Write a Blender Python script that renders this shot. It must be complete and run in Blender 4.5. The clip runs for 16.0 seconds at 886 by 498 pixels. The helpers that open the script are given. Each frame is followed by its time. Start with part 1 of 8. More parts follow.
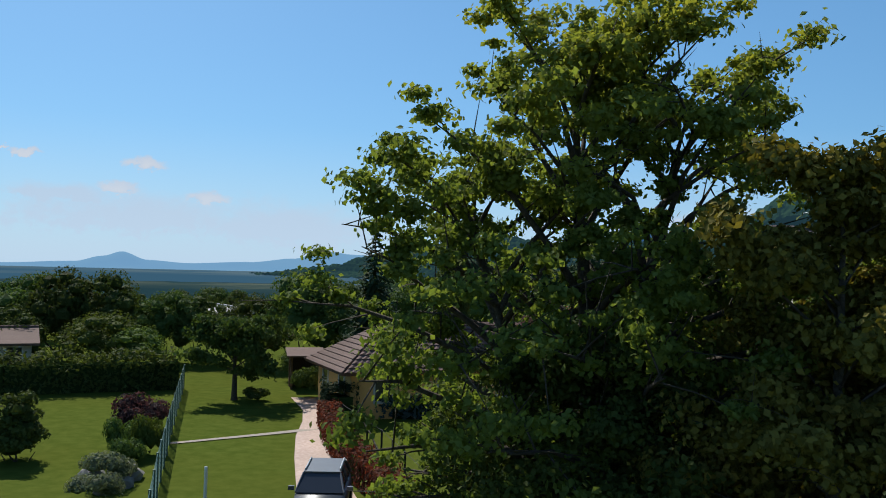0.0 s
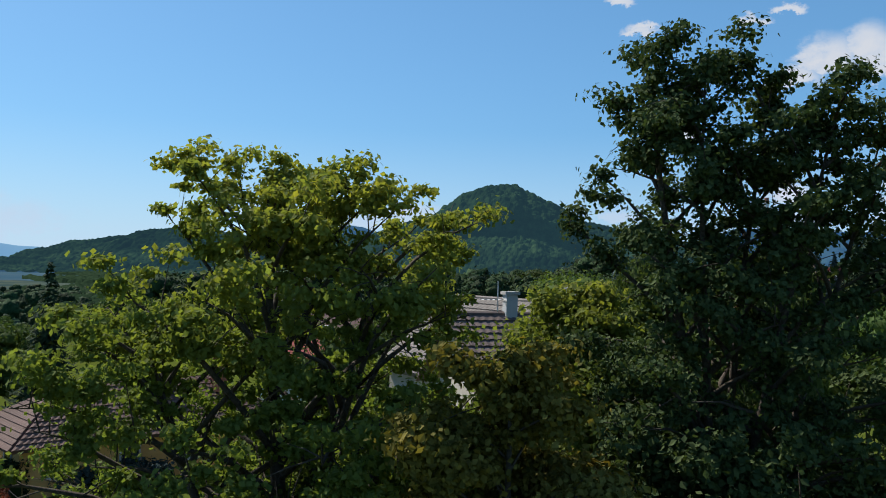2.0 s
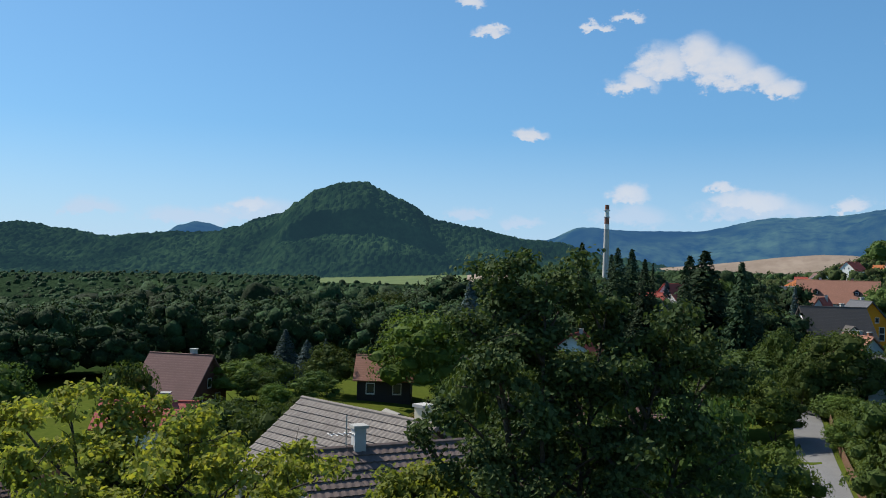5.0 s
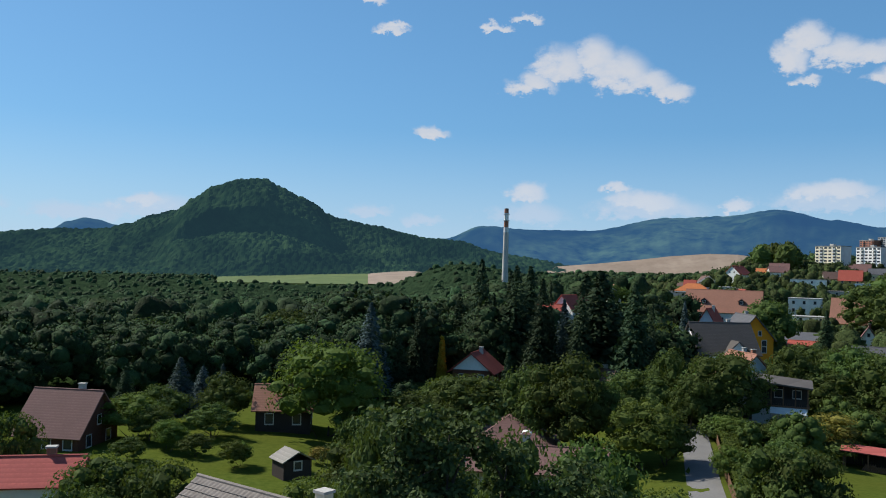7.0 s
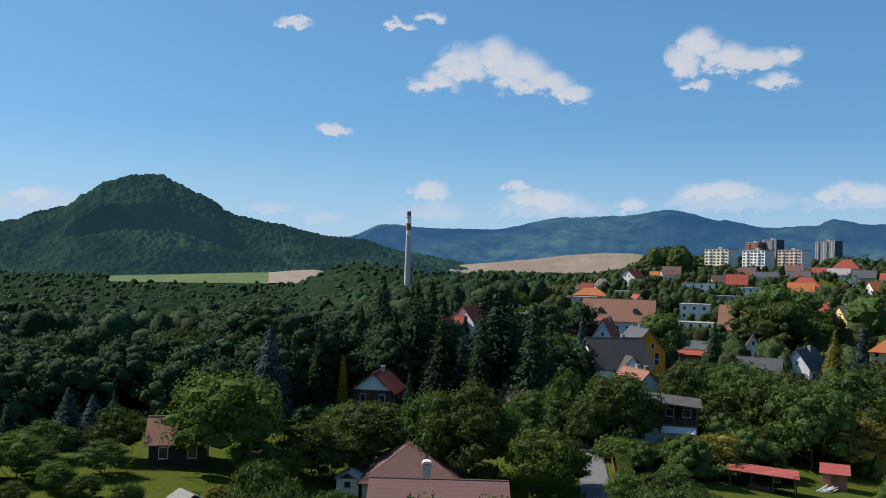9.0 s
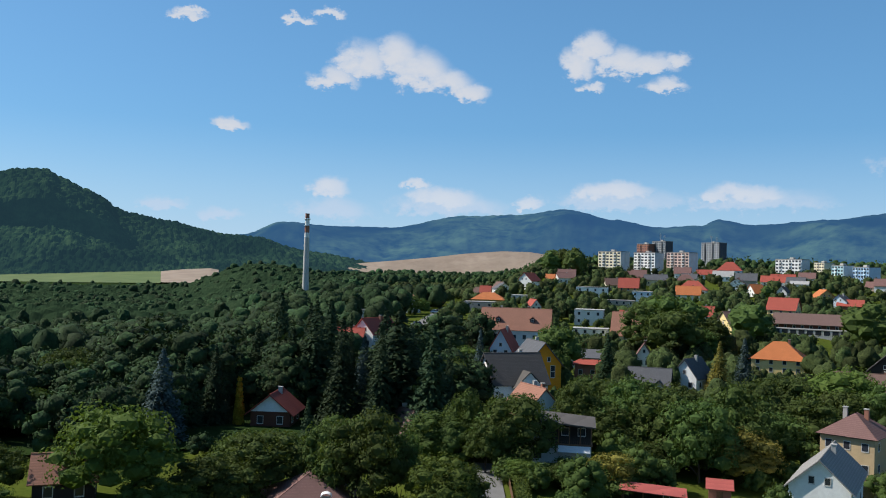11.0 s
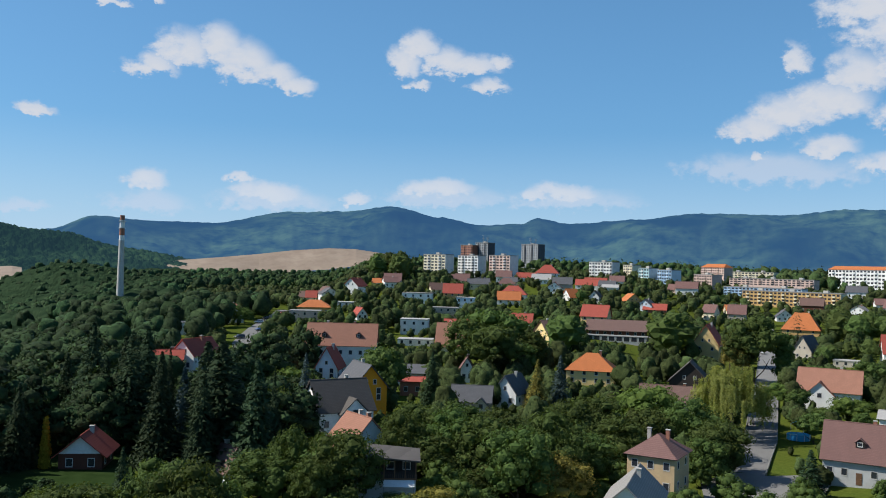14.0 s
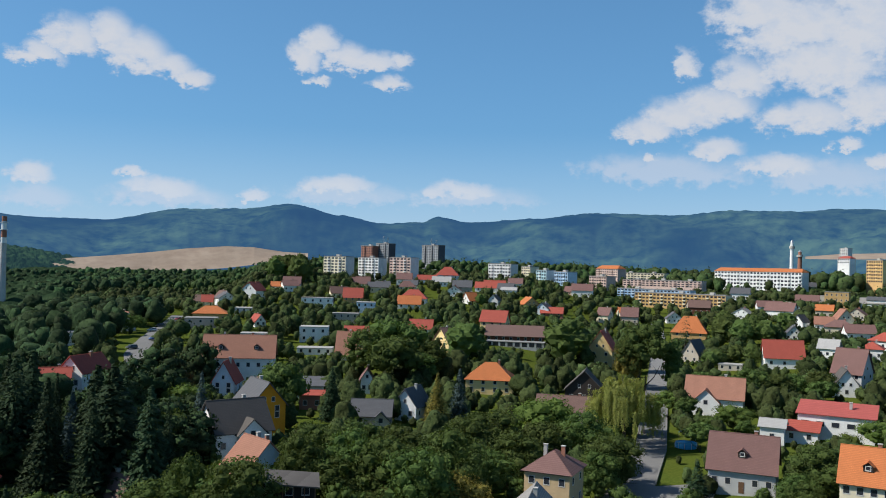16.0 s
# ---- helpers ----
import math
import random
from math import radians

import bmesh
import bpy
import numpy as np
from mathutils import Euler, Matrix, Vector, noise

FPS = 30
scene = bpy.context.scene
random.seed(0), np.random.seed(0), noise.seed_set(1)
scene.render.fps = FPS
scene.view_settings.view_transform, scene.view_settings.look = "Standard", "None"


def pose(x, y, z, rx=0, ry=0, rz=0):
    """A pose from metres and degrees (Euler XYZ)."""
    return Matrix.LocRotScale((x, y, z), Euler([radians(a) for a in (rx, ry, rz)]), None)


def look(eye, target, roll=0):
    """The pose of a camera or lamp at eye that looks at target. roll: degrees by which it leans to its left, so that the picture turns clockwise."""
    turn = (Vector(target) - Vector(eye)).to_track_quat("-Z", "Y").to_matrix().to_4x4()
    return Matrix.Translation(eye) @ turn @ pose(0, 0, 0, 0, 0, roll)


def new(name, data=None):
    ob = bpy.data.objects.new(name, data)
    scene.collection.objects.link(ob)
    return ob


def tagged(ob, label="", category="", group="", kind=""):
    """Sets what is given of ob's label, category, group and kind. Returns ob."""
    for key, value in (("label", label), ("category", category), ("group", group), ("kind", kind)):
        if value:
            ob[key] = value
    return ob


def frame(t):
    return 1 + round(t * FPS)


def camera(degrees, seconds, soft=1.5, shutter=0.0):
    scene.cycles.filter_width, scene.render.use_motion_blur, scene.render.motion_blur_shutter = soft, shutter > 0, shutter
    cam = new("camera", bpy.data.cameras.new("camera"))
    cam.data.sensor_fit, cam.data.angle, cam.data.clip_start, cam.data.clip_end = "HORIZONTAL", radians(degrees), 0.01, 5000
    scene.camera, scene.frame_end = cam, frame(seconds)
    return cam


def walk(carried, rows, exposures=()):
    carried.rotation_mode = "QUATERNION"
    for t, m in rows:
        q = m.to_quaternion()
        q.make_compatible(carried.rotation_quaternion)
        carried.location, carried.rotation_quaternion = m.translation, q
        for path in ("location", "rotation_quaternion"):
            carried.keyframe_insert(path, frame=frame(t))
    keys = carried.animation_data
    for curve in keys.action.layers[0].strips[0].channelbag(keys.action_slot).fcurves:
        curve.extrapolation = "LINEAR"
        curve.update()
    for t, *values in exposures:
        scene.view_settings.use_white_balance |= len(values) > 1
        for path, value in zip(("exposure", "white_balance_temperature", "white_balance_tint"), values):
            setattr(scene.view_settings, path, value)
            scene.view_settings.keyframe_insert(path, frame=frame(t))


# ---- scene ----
cam = camera(53.9, 16.0, soft=1.0)
walk(cam, [
    (0.0, pose(0.00, 0.00, 7.83, 91.20, -1.48, 36.13)),
    (0.5, pose(0.02, -0.03, 8.67, 91.20, -1.48, 30.99)),
    (1.0, pose(0.04, -0.08, 9.53, 91.20, -1.48, 25.97)),
    (1.5, pose(0.08, -0.17, 10.40, 91.20, -1.48, 21.27)),
    (2.0, pose(0.08, -0.27, 11.23, 91.20, -1.48, 16.23)),
    (2.5, pose(0.07, -0.34, 12.06, 91.20, -1.48, 11.29)),
    (2.6, pose(0.07, -0.34, 12.23, 91.20, -1.48, 10.36)),
    (2.7, pose(0.07, -0.34, 12.39, 91.20, -1.48, 9.72)),
    (2.8, pose(0.07, -0.34, 12.56, 91.20, -1.48, 9.33)),
    (3.0, pose(0.06, -0.35, 12.90, 91.20, -1.48, 9.28)),
    (3.5, pose(0.06, -0.37, 13.78, 91.20, -1.48, 9.33)),
    (4.0, pose(0.08, -0.42, 14.68, 91.20, -1.48, 9.37)),
    (4.1, pose(0.08, -0.42, 14.86, 91.20, -1.48, 9.36)),
    (4.2, pose(0.09, -0.43, 15.03, 91.20, -1.48, 9.13)),
    (6.3, pose(0.02, -0.39, 18.94, 91.20, -1.48, 2.28)),
    (7.0, pose(-0.06, -0.38, 20.19, 91.20, -1.48, 0.00)),
    (7.5, pose(-0.07, -0.37, 21.08, 91.20, -1.48, -1.61)),
    (8.0, pose(-0.07, -0.36, 22.00, 91.20, -1.48, -3.21)),
    (8.5, pose(-0.04, -0.35, 22.95, 91.20, -1.48, -4.81)),
    (9.0, pose(0.01, -0.35, 23.93, 91.20, -1.48, -6.40)),
    (11.5, pose(-0.26, -0.23, 28.58, 91.20, -1.48, -14.73)),
    (12.0, pose(-0.32, -0.26, 29.57, 91.20, -1.48, -16.44)),
    (12.5, pose(-0.39, -0.30, 30.59, 91.20, -1.48, -18.16)),
    (13.0, pose(-0.42, -0.36, 31.62, 91.20, -1.48, -19.90)),
    (13.5, pose(-0.44, -0.44, 32.63, 91.20, -1.48, -21.85)),
    (14.0, pose(-0.44, -0.53, 33.61, 91.20, -1.48, -24.40)),
    (14.5, pose(-0.48, -0.62, 34.57, 91.20, -1.48, -26.66)),
    (14.6, pose(-0.49, -0.64, 34.77, 91.20, -1.48, -27.10)),
    (14.7, pose(-0.50, -0.65, 34.97, 91.20, -1.48, -27.60)),
    (14.8, pose(-0.51, -0.67, 35.17, 91.20, -1.48, -28.20)),
    (14.9, pose(-0.52, -0.69, 35.37, 91.20, -1.48, -29.00)),
    (15.0, pose(-0.54, -0.70, 35.56, 91.20, -1.48, -29.58)),
    (15.1, pose(-0.55, -0.72, 35.77, 91.20, -1.48, -29.90)),
    (15.2, pose(-0.56, -0.74, 35.97, 91.20, -1.48, -30.12)),
    (15.3, pose(-0.58, -0.75, 36.17, 91.20, -1.48, -30.28)),
    (15.4, pose(-0.59, -0.77, 36.37, 91.20, -1.48, -30.44)),
    (15.5, pose(-0.60, -0.79, 36.57, 91.20, -1.48, -30.56)),
    (15.7, pose(-0.63, -0.82, 36.98, 91.20, -1.48, -30.69)),
    (16.0, pose(-0.67, -0.87, 37.58, 91.20, -1.48, -30.93)),
], exposures=[(0.0, 0.2), (1.0, 0.24), (2.0, 0.29), (3.5, 0.34), (4.2, 0.33), (7.0, 0.2), (9.0, 0.2), (11.5, 0.29), (12.5, 0.32), (14.0, 0.26), (16.0, 0.2)])

# ---- sky, sun and exposure ----
SUN_AZ, SUN_EL = -63.0, 44.0      # degrees; azimuth to the right of +y
world = bpy.data.worlds.new("sky")
scene.world = world
scene.view_settings.exposure = 0.2
world.use_nodes = True
wn, wl = world.node_tree.nodes, world.node_tree.links
wn.clear()


def wmath(op, a, b=None, c=None, clamp=False):
    n = wn.new("ShaderNodeMath")
    n.operation, n.use_clamp = op, clamp
    for i, v in enumerate((a, b, c)):
        if v is None:
            continue
        if isinstance(v, (int, float)):
            n.inputs[i].default_value = v
        else:
            wl.new(v, n.inputs[i])
    return n.outputs[0]


sky = wn.new("ShaderNodeTexSky")
sky.sky_type, sky.sun_disc = "NISHITA", False
sky.sun_elevation, sky.sun_rotation = radians(SUN_EL), radians(SUN_AZ)
sky.altitude, sky.air_density, sky.dust_density, sky.ozone_density = 300, 1.0, 0.5, 3.5
coord = wn.new("ShaderNodeTexCoord")
sep = wn.new("ShaderNodeSeparateXYZ")
wl.new(coord.outputs["Generated"], sep.inputs[0])
# azimuth and elevation in degrees, warped by noise for ragged cloud edges
az_raw = wmath("MULTIPLY", wmath("ARCTAN2", sep.outputs[0], sep.outputs[1]), 57.2958)
el_raw = wmath("MULTIPLY", wmath("ARCSINE", sep.outputs[2]), 57.2958)


def wnoise(scale, detail, rough, shift=0.0):
    mp = wn.new("ShaderNodeMapping")
    mp.inputs["Location"].default_value = (shift, shift * 0.7, 0)
    mp.inputs["Scale"].default_value = (1, 1, 1.5)
    wl.new(coord.outputs["Generated"], mp.inputs[0])
    n = wn.new("ShaderNodeTexNoise")
    n.inputs["Scale"].default_value, n.inputs["Detail"].default_value, n.inputs["Roughness"].default_value = scale, detail, rough
    wl.new(mp.outputs[0], n.inputs["Vector"])
    return n


n_edge = wnoise(26, 7, 0.6)
n_puff = wnoise(60, 6, 0.62, 3.1)
n_wisp = wnoise(11, 6, 0.6, 7.7)
ragged = wmath("SUBTRACT", n_edge.outputs["Fac"], 0.5)
puffy = wmath("SUBTRACT", n_puff.outputs["Fac"], 0.5)


az_warp = wmath("ADD", az_raw, wmath("ADD", wmath("MULTIPLY", ragged, 2.2), wmath("MULTIPLY", puffy, 1.6)))
ragged_b = wmath("SUBTRACT", n_wisp.outputs["Fac"], 0.5)
el_warp = wmath("ADD", el_raw, wmath("ADD", wmath("MULTIPLY", ragged_b, 1.0), wmath("MULTIPLY", puffy, 1.6)))


def blob(az, el, w, h, flat=0.55):
    """Density of one cloud heap: 1 in its middle, 0 at its rim; its underside is flatter than its top."""
    da = wmath("DIVIDE", wmath("SUBTRACT", az_warp, az), w)
    de = wmath("SUBTRACT", el_warp, el)
    up = wmath("DIVIDE", wmath("MAXIMUM", de, 0.0), h)
    dn = wmath("DIVIDE", wmath("MINIMUM", de, 0.0), h * flat)
    r2 = wmath("ADD", wmath("MULTIPLY", da, da), wmath("ADD", wmath("MULTIPLY", up, up), wmath("MULTIPLY", dn, dn)))
    return wmath("SUBTRACT", 1.0, wmath("SQRT", r2))


def heap(blobs):
    total = None
    for b in blobs:
        d = blob(*b)
        total = d if total is None else wmath("MAXIMUM", total, d)
    return total


cloud_a = heap([(5.65, 11.87, 1.79, 1.08), (7.34, 12.9, 2.12, 1.96), (9.43, 13.24, 2.24, 1.98), (11.14, 12.48, 2.56, 1.99), (12.94, 11.79, 2.27, 1.44), (14.51, 11.2, 1.56, 1.01)])
cloud_b = heap([(21.59, 12.88, 1.34, 1.57), (22.68, 13.92, 1.44, 1.56), (24.17, 13.18, 2.26, 1.44), (26.13, 13.04, 2.24, 1.21), (27.43, 13.38, 1.41, 0.76), (27.18, 11.76, 1.72, 0.76), (22.36, 11.86, 0.83, 0.45)])
cloud_c = heap([(-1.05, 8.65, 1.58, 0.63), (5.09, 16.1, 0.97, 0.48), (2.82, 15.62, 0.87, 0.37), (-3.58, 15.44, 1.21, 0.35), (44.41, 7.34, 0.6, 0.4)])
cloud_d = heap([(5.44, 4.87, 1.68, 1.15), (11.31, 5.36, 1.19, 0.49), (13.07, 4.43, 2.86, 1.1), (24.0, 5.0, 3.31, 0.99), (30.07, 4.78, 1.24, 0.62), (32.04, 4.94, 3.24, 0.94), (18.46, 4.22, 1.3, 0.6)])
cloud_e = heap([(43.92, 8.91, 2.57, 1.23), (45.84, 9.63, 3.38, 1.70), (48.06, 10.24, 3.30, 1.90), (49.55, 11.74, 2.48, 2.11), (50.48, 15.7, 3.52, 2.42), (53.11, 14.54, 4.64, 3.12), (54.09, 12.34, 5.08, 3.08), (56.54, 14.26, 2.94, 4.76), (56.9, 10.04, 2.93, 2.42), (53.51, 9.38, 3.60, 1.66), (46.3, 12.72, 0.90, 1.69)])
cloud_f = heap([(48.28, 7.63, 2.03, 1.1), (44.31, 7.31, 0.79, 0.43), (51.95, 6.7, 3.03, 1.05), (55.56, 7.96, 1.23, 0.58), (57.55, 6.74, 1.48, 0.72)])
cloud_g = heap([(-55.09, 5.95, 1.46, 0.67), (-61.79, 6.16, 1.06, 0.37), (-63.0, 6.39, 0.52, 0.24), (-56.69, 4.26, 1.71, 0.57), (-51.28, 3.96, 1.65, 0.7)])
cloud_h = heap([(-19.15, 3.6, 2.08, 0.78), (-5.26, 16.95, 1.38, 0.6), (-3.92, 15.15, 1.61, 0.4), (3.35, 15.38, 1.06, 0.43), (5.45, 15.9, 0.95, 0.51)])
veil_a = heap([(45.73, 6.23, 6.07, 1.59), (55.13, 5.79, 5.4, 1.88), (42.37, 6.59, 3.12, 1.35), (5.66, 3.43, 3.32, 1.24), (13.45, 3.89, 5.08, 1.2), (24.2, 4.34, 5.97, 1.09), (32.47, 4.44, 5.66, 1.13), (-4.94, 3.57, 1.97, 0.6), (-1.54, 3.05, 2.06, 0.62)])
veil_b = heap([(-59.87, 3.77, 4.29, 0.93), (-55.31, 2.44, 10.78, 2.24), (-46.63, 2.04, 8.99, 2.43), (-28.53, 3.07, 2.49, 0.9), (-22.7, 2.74, 3.96, 0.86), (-18.78, 3.18, 4.07, 1.17), (13.96, 4.04, 2.35, 1.06)])
big = cloud_a
for d in (cloud_b, cloud_c, cloud_d, cloud_e, cloud_f, cloud_g, cloud_h):
    big = wmath("MAXIMUM", big, d)
low = wmath("MAXIMUM", veil_a, veil_b)
field = wmath("ADD", wmath("MULTIPLY", ragged, 0.7), wmath("MULTIPLY", puffy, 0.8))
dense = wmath("ADD", big, field)
mask = wn.new("ShaderNodeMapRange")
mask.interpolation_type = "SMOOTHSTEP"
wl.new(dense, mask.inputs["Value"])
mask.inputs["From Min"].default_value, mask.inputs["From Max"].default_value = 0.0, 0.55
mask.inputs["To Min"].default_value, mask.inputs["To Max"].default_value = 0.0, 0.95
thin = wmath("ADD", low, wmath("MULTIPLY", field, 1.3))
mask2 = wn.new("ShaderNodeMapRange")
mask2.interpolation_type = "SMOOTHSTEP"
wl.new(thin, mask2.inputs["Value"])
mask2.inputs["From Min"].default_value, mask2.inputs["From Max"].default_value = 0.0, 0.7
mask2.inputs["To Min"].default_value, mask2.inputs["To Max"].default_value = 0.0, 0.75
cover = wmath("MAXIMUM", mask.outputs[0], mask2.outputs[0])
# the heaps are whiter where they are dense and greyer in their folds
shade = wn.new("ShaderNodeMapRange")
wl.new(wmath("ADD", dense, wmath("MULTIPLY", puffy, 1.4)), shade.inputs["Value"])
shade.inputs["From Min"].default_value, shade.inputs["From Max"].default_value = 0.0, 0.9
shade.inputs["To Min"].default_value, shade.inputs["To Max"].default_value = 0.0, 1.0
tone = wn.new("ShaderNodeMix")
tone.data_type = "RGBA"
tone.inputs["A"].default_value, tone.inputs["B"].default_value = (0.47, 0.55, 0.68, 1), (0.60, 0.625, 0.68, 1)
wl.new(shade.outputs[0], tone.inputs["Factor"])
SKY_STRENGTH = 0.094
lift = wn.new("ShaderNodeVectorMath")
lift.operation = "SCALE"
lift.inputs["Scale"].default_value = SKY_STRENGTH
tint = wn.new("ShaderNodeVectorMath")
tint.operation = "MULTIPLY"
tint.inputs[1].default_value = (0.77, 1.0, 1.09)
wl.new(sky.outputs[0], tint.inputs[0])
wl.new(tint.outputs[0], lift.inputs[0])
mixed = wn.new("ShaderNodeMix")
mixed.data_type = "RGBA"
wl.new(cover, mixed.inputs["Factor"])
even = wn.new("ShaderNodeMix")
even.data_type = "RGBA"
wl.new(wmath("MULTIPLY", wmath("SUBTRACT", 1.0, wmath("DIVIDE", wmath("MAXIMUM", el_raw, 0.0), 50.0), clamp=True), 0.5), even.inputs["Factor"])
wl.new(lift.outputs[0], even.inputs["A"])
even.inputs["B"].default_value = (0.125, 0.38, 0.735, 1)
wl.new(even.outputs["Result"], mixed.inputs["A"])
wl.new(tone.outputs["Result"], mixed.inputs["B"])
# pale summer haze towards the horizon, in front of clouds and sky alike
low_air = wmath("SUBTRACT", 1.0, wmath("DIVIDE", wmath("MAXIMUM", el_raw, 0.0), 9.0), clamp=True)
haze = wn.new("ShaderNodeMix")
haze.data_type = "RGBA"
wl.new(wmath("MULTIPLY", wmath("POWER", low_air, 1.3), 0.72), haze.inputs["Factor"])
wl.new(mixed.outputs["Result"], haze.inputs["A"])
haze.inputs["B"].default_value = (0.50, 0.65, 0.83, 1)
bg = wn.new("ShaderNodeBackground")
bg.inputs["Strength"].default_value = 0.92
wl.new(haze.outputs["Result"], bg.inputs["Color"])
wout = wn.new("ShaderNodeOutputWorld")
wl.new(bg.outputs[0], wout.inputs[0])

sun_lamp = bpy.data.lights.new("sun", "SUN")
sun_lamp.energy, sun_lamp.angle, sun_lamp.color = 5.0, radians(0.53), (1.0, 0.96, 0.88)
sun = new("sun", sun_lamp)
a, e = radians(SUN_AZ), radians(SUN_EL)
toward = Vector((math.sin(a) * math.cos(e), math.cos(a) * math.cos(e), math.sin(e)))
sun.matrix_world = look(toward * 100, (0, 0, 0))

# ---- materials ----
def shader(name, rough=0.8, metal=0.0, spec=0.3):
    m = bpy.data.materials.new(name)
    m.use_nodes = True
    b = m.node_tree.nodes["Principled BSDF"]
    b.inputs["Roughness"].default_value = rough
    b.inputs["Metallic"].default_value = metal
    b.inputs["Specular IOR Level"].default_value = spec
    return m, m.node_tree.nodes, m.node_tree.links, b


def ramp_mix(nodes, links, fac, c1, c2):
    n = nodes.new("ShaderNodeMix")
    n.data_type = "RGBA"
    links.new(fac, n.inputs["Factor"])
    for key, c in (("A", c1), ("B", c2)):
        if isinstance(c, tuple):
            n.inputs[key].default_value = (*c[:3], 1)
        else:
            links.new(c, n.inputs[key])
    return n.outputs["Result"]


def noise_fac(nodes, links, scale, detail=4, rough=0.6, lo=0.35, hi=0.65, space="Object"):
    co = nodes.new("ShaderNodeTexCoord")
    t = nodes.new("ShaderNodeTexNoise")
    t.inputs["Scale"].default_value, t.inputs["Detail"].default_value, t.inputs["Roughness"].default_value = scale, detail, rough
    links.new(co.outputs[space], t.inputs["Vector"])
    r = nodes.new("ShaderNodeMapRange")
    r.inputs["From Min"].default_value, r.inputs["From Max"].default_value = lo, hi
    links.new(t.outputs["Fac"], r.inputs["Value"])
    return r.outputs[0], t


def rough_surface(name, c1, c2, fine=8.0, broad=0.6, rough=0.85, bump=0.3, metal=0.0, wear=None, spec=0.25):
    """A surface with fine grain between two colours, broad stains and a little relief."""
    m, nodes, links, b = shader(name, rough, metal, spec)
    f1, t1 = noise_fac(nodes, links, fine, 5)
    f2, t2 = noise_fac(nodes, links, broad, 4, lo=0.3, hi=0.7)
    mid = tuple((p + q) / 2 for p, q in zip(c1, c2))
    col = ramp_mix(nodes, links, f1, c1, c2)
    stain = ramp_mix(nodes, links, f2, tuple(x * 0.72 for x in (wear or mid)), col)
    half = nodes.new("ShaderNodeMix")
    half.data_type = "RGBA"
    half.inputs["Factor"].default_value = 0.6
    links.new(col, half.inputs["A"])
    links.new(stain, half.inputs["B"])
    info = nodes.new("ShaderNodeObjectInfo")
    hsv = nodes.new("ShaderNodeHueSaturation")
    vr = nodes.new("ShaderNodeMapRange")
    vr.inputs["To Min"].default_value, vr.inputs["To Max"].default_value = 0.9, 1.1
    links.new(info.outputs["Random"], vr.inputs["Value"])
    links.new(vr.outputs[0], hsv.inputs["Value"])
    links.new(half.outputs["Result"], hsv.inputs["Color"])
    links.new(hsv.outputs[0], b.inputs["Base Color"])
    if bump:
        bp = nodes.new("ShaderNodeBump")
        bp.inputs["Strength"].default_value = bump
        bp.inputs["Distance"].default_value = 0.03
        links.new(t1.outputs["Fac"], bp.inputs["Height"])
        links.new(bp.outputs[0], b.inputs["Normal"])
    return m


def tiled_surface(name, c):
    """Roofing in level courses, the shadow at each lap painted into the colour, with faded and mossy patches."""
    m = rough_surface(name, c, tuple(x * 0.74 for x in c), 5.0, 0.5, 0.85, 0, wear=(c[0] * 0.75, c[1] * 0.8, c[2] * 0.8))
    nodes, links = m.node_tree.nodes, m.node_tree.links
    b = nodes["Principled BSDF"]
    base = b.inputs["Base Color"].links[0].from_socket
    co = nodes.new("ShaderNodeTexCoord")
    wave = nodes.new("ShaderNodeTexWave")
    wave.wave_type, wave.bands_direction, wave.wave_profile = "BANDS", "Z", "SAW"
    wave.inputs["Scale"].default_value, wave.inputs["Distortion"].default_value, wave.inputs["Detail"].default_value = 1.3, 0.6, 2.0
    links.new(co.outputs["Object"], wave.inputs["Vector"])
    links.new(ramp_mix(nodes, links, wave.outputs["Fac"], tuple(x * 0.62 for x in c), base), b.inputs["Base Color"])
    bp = nodes.new("ShaderNodeBump")
    bp.inputs["Strength"].default_value, bp.inputs["Distance"].default_value = 0.5, 0.04
    links.new(wave.outputs["Fac"], bp.inputs["Height"])
    links.new(bp.outputs[0], b.inputs["Normal"])
    return m


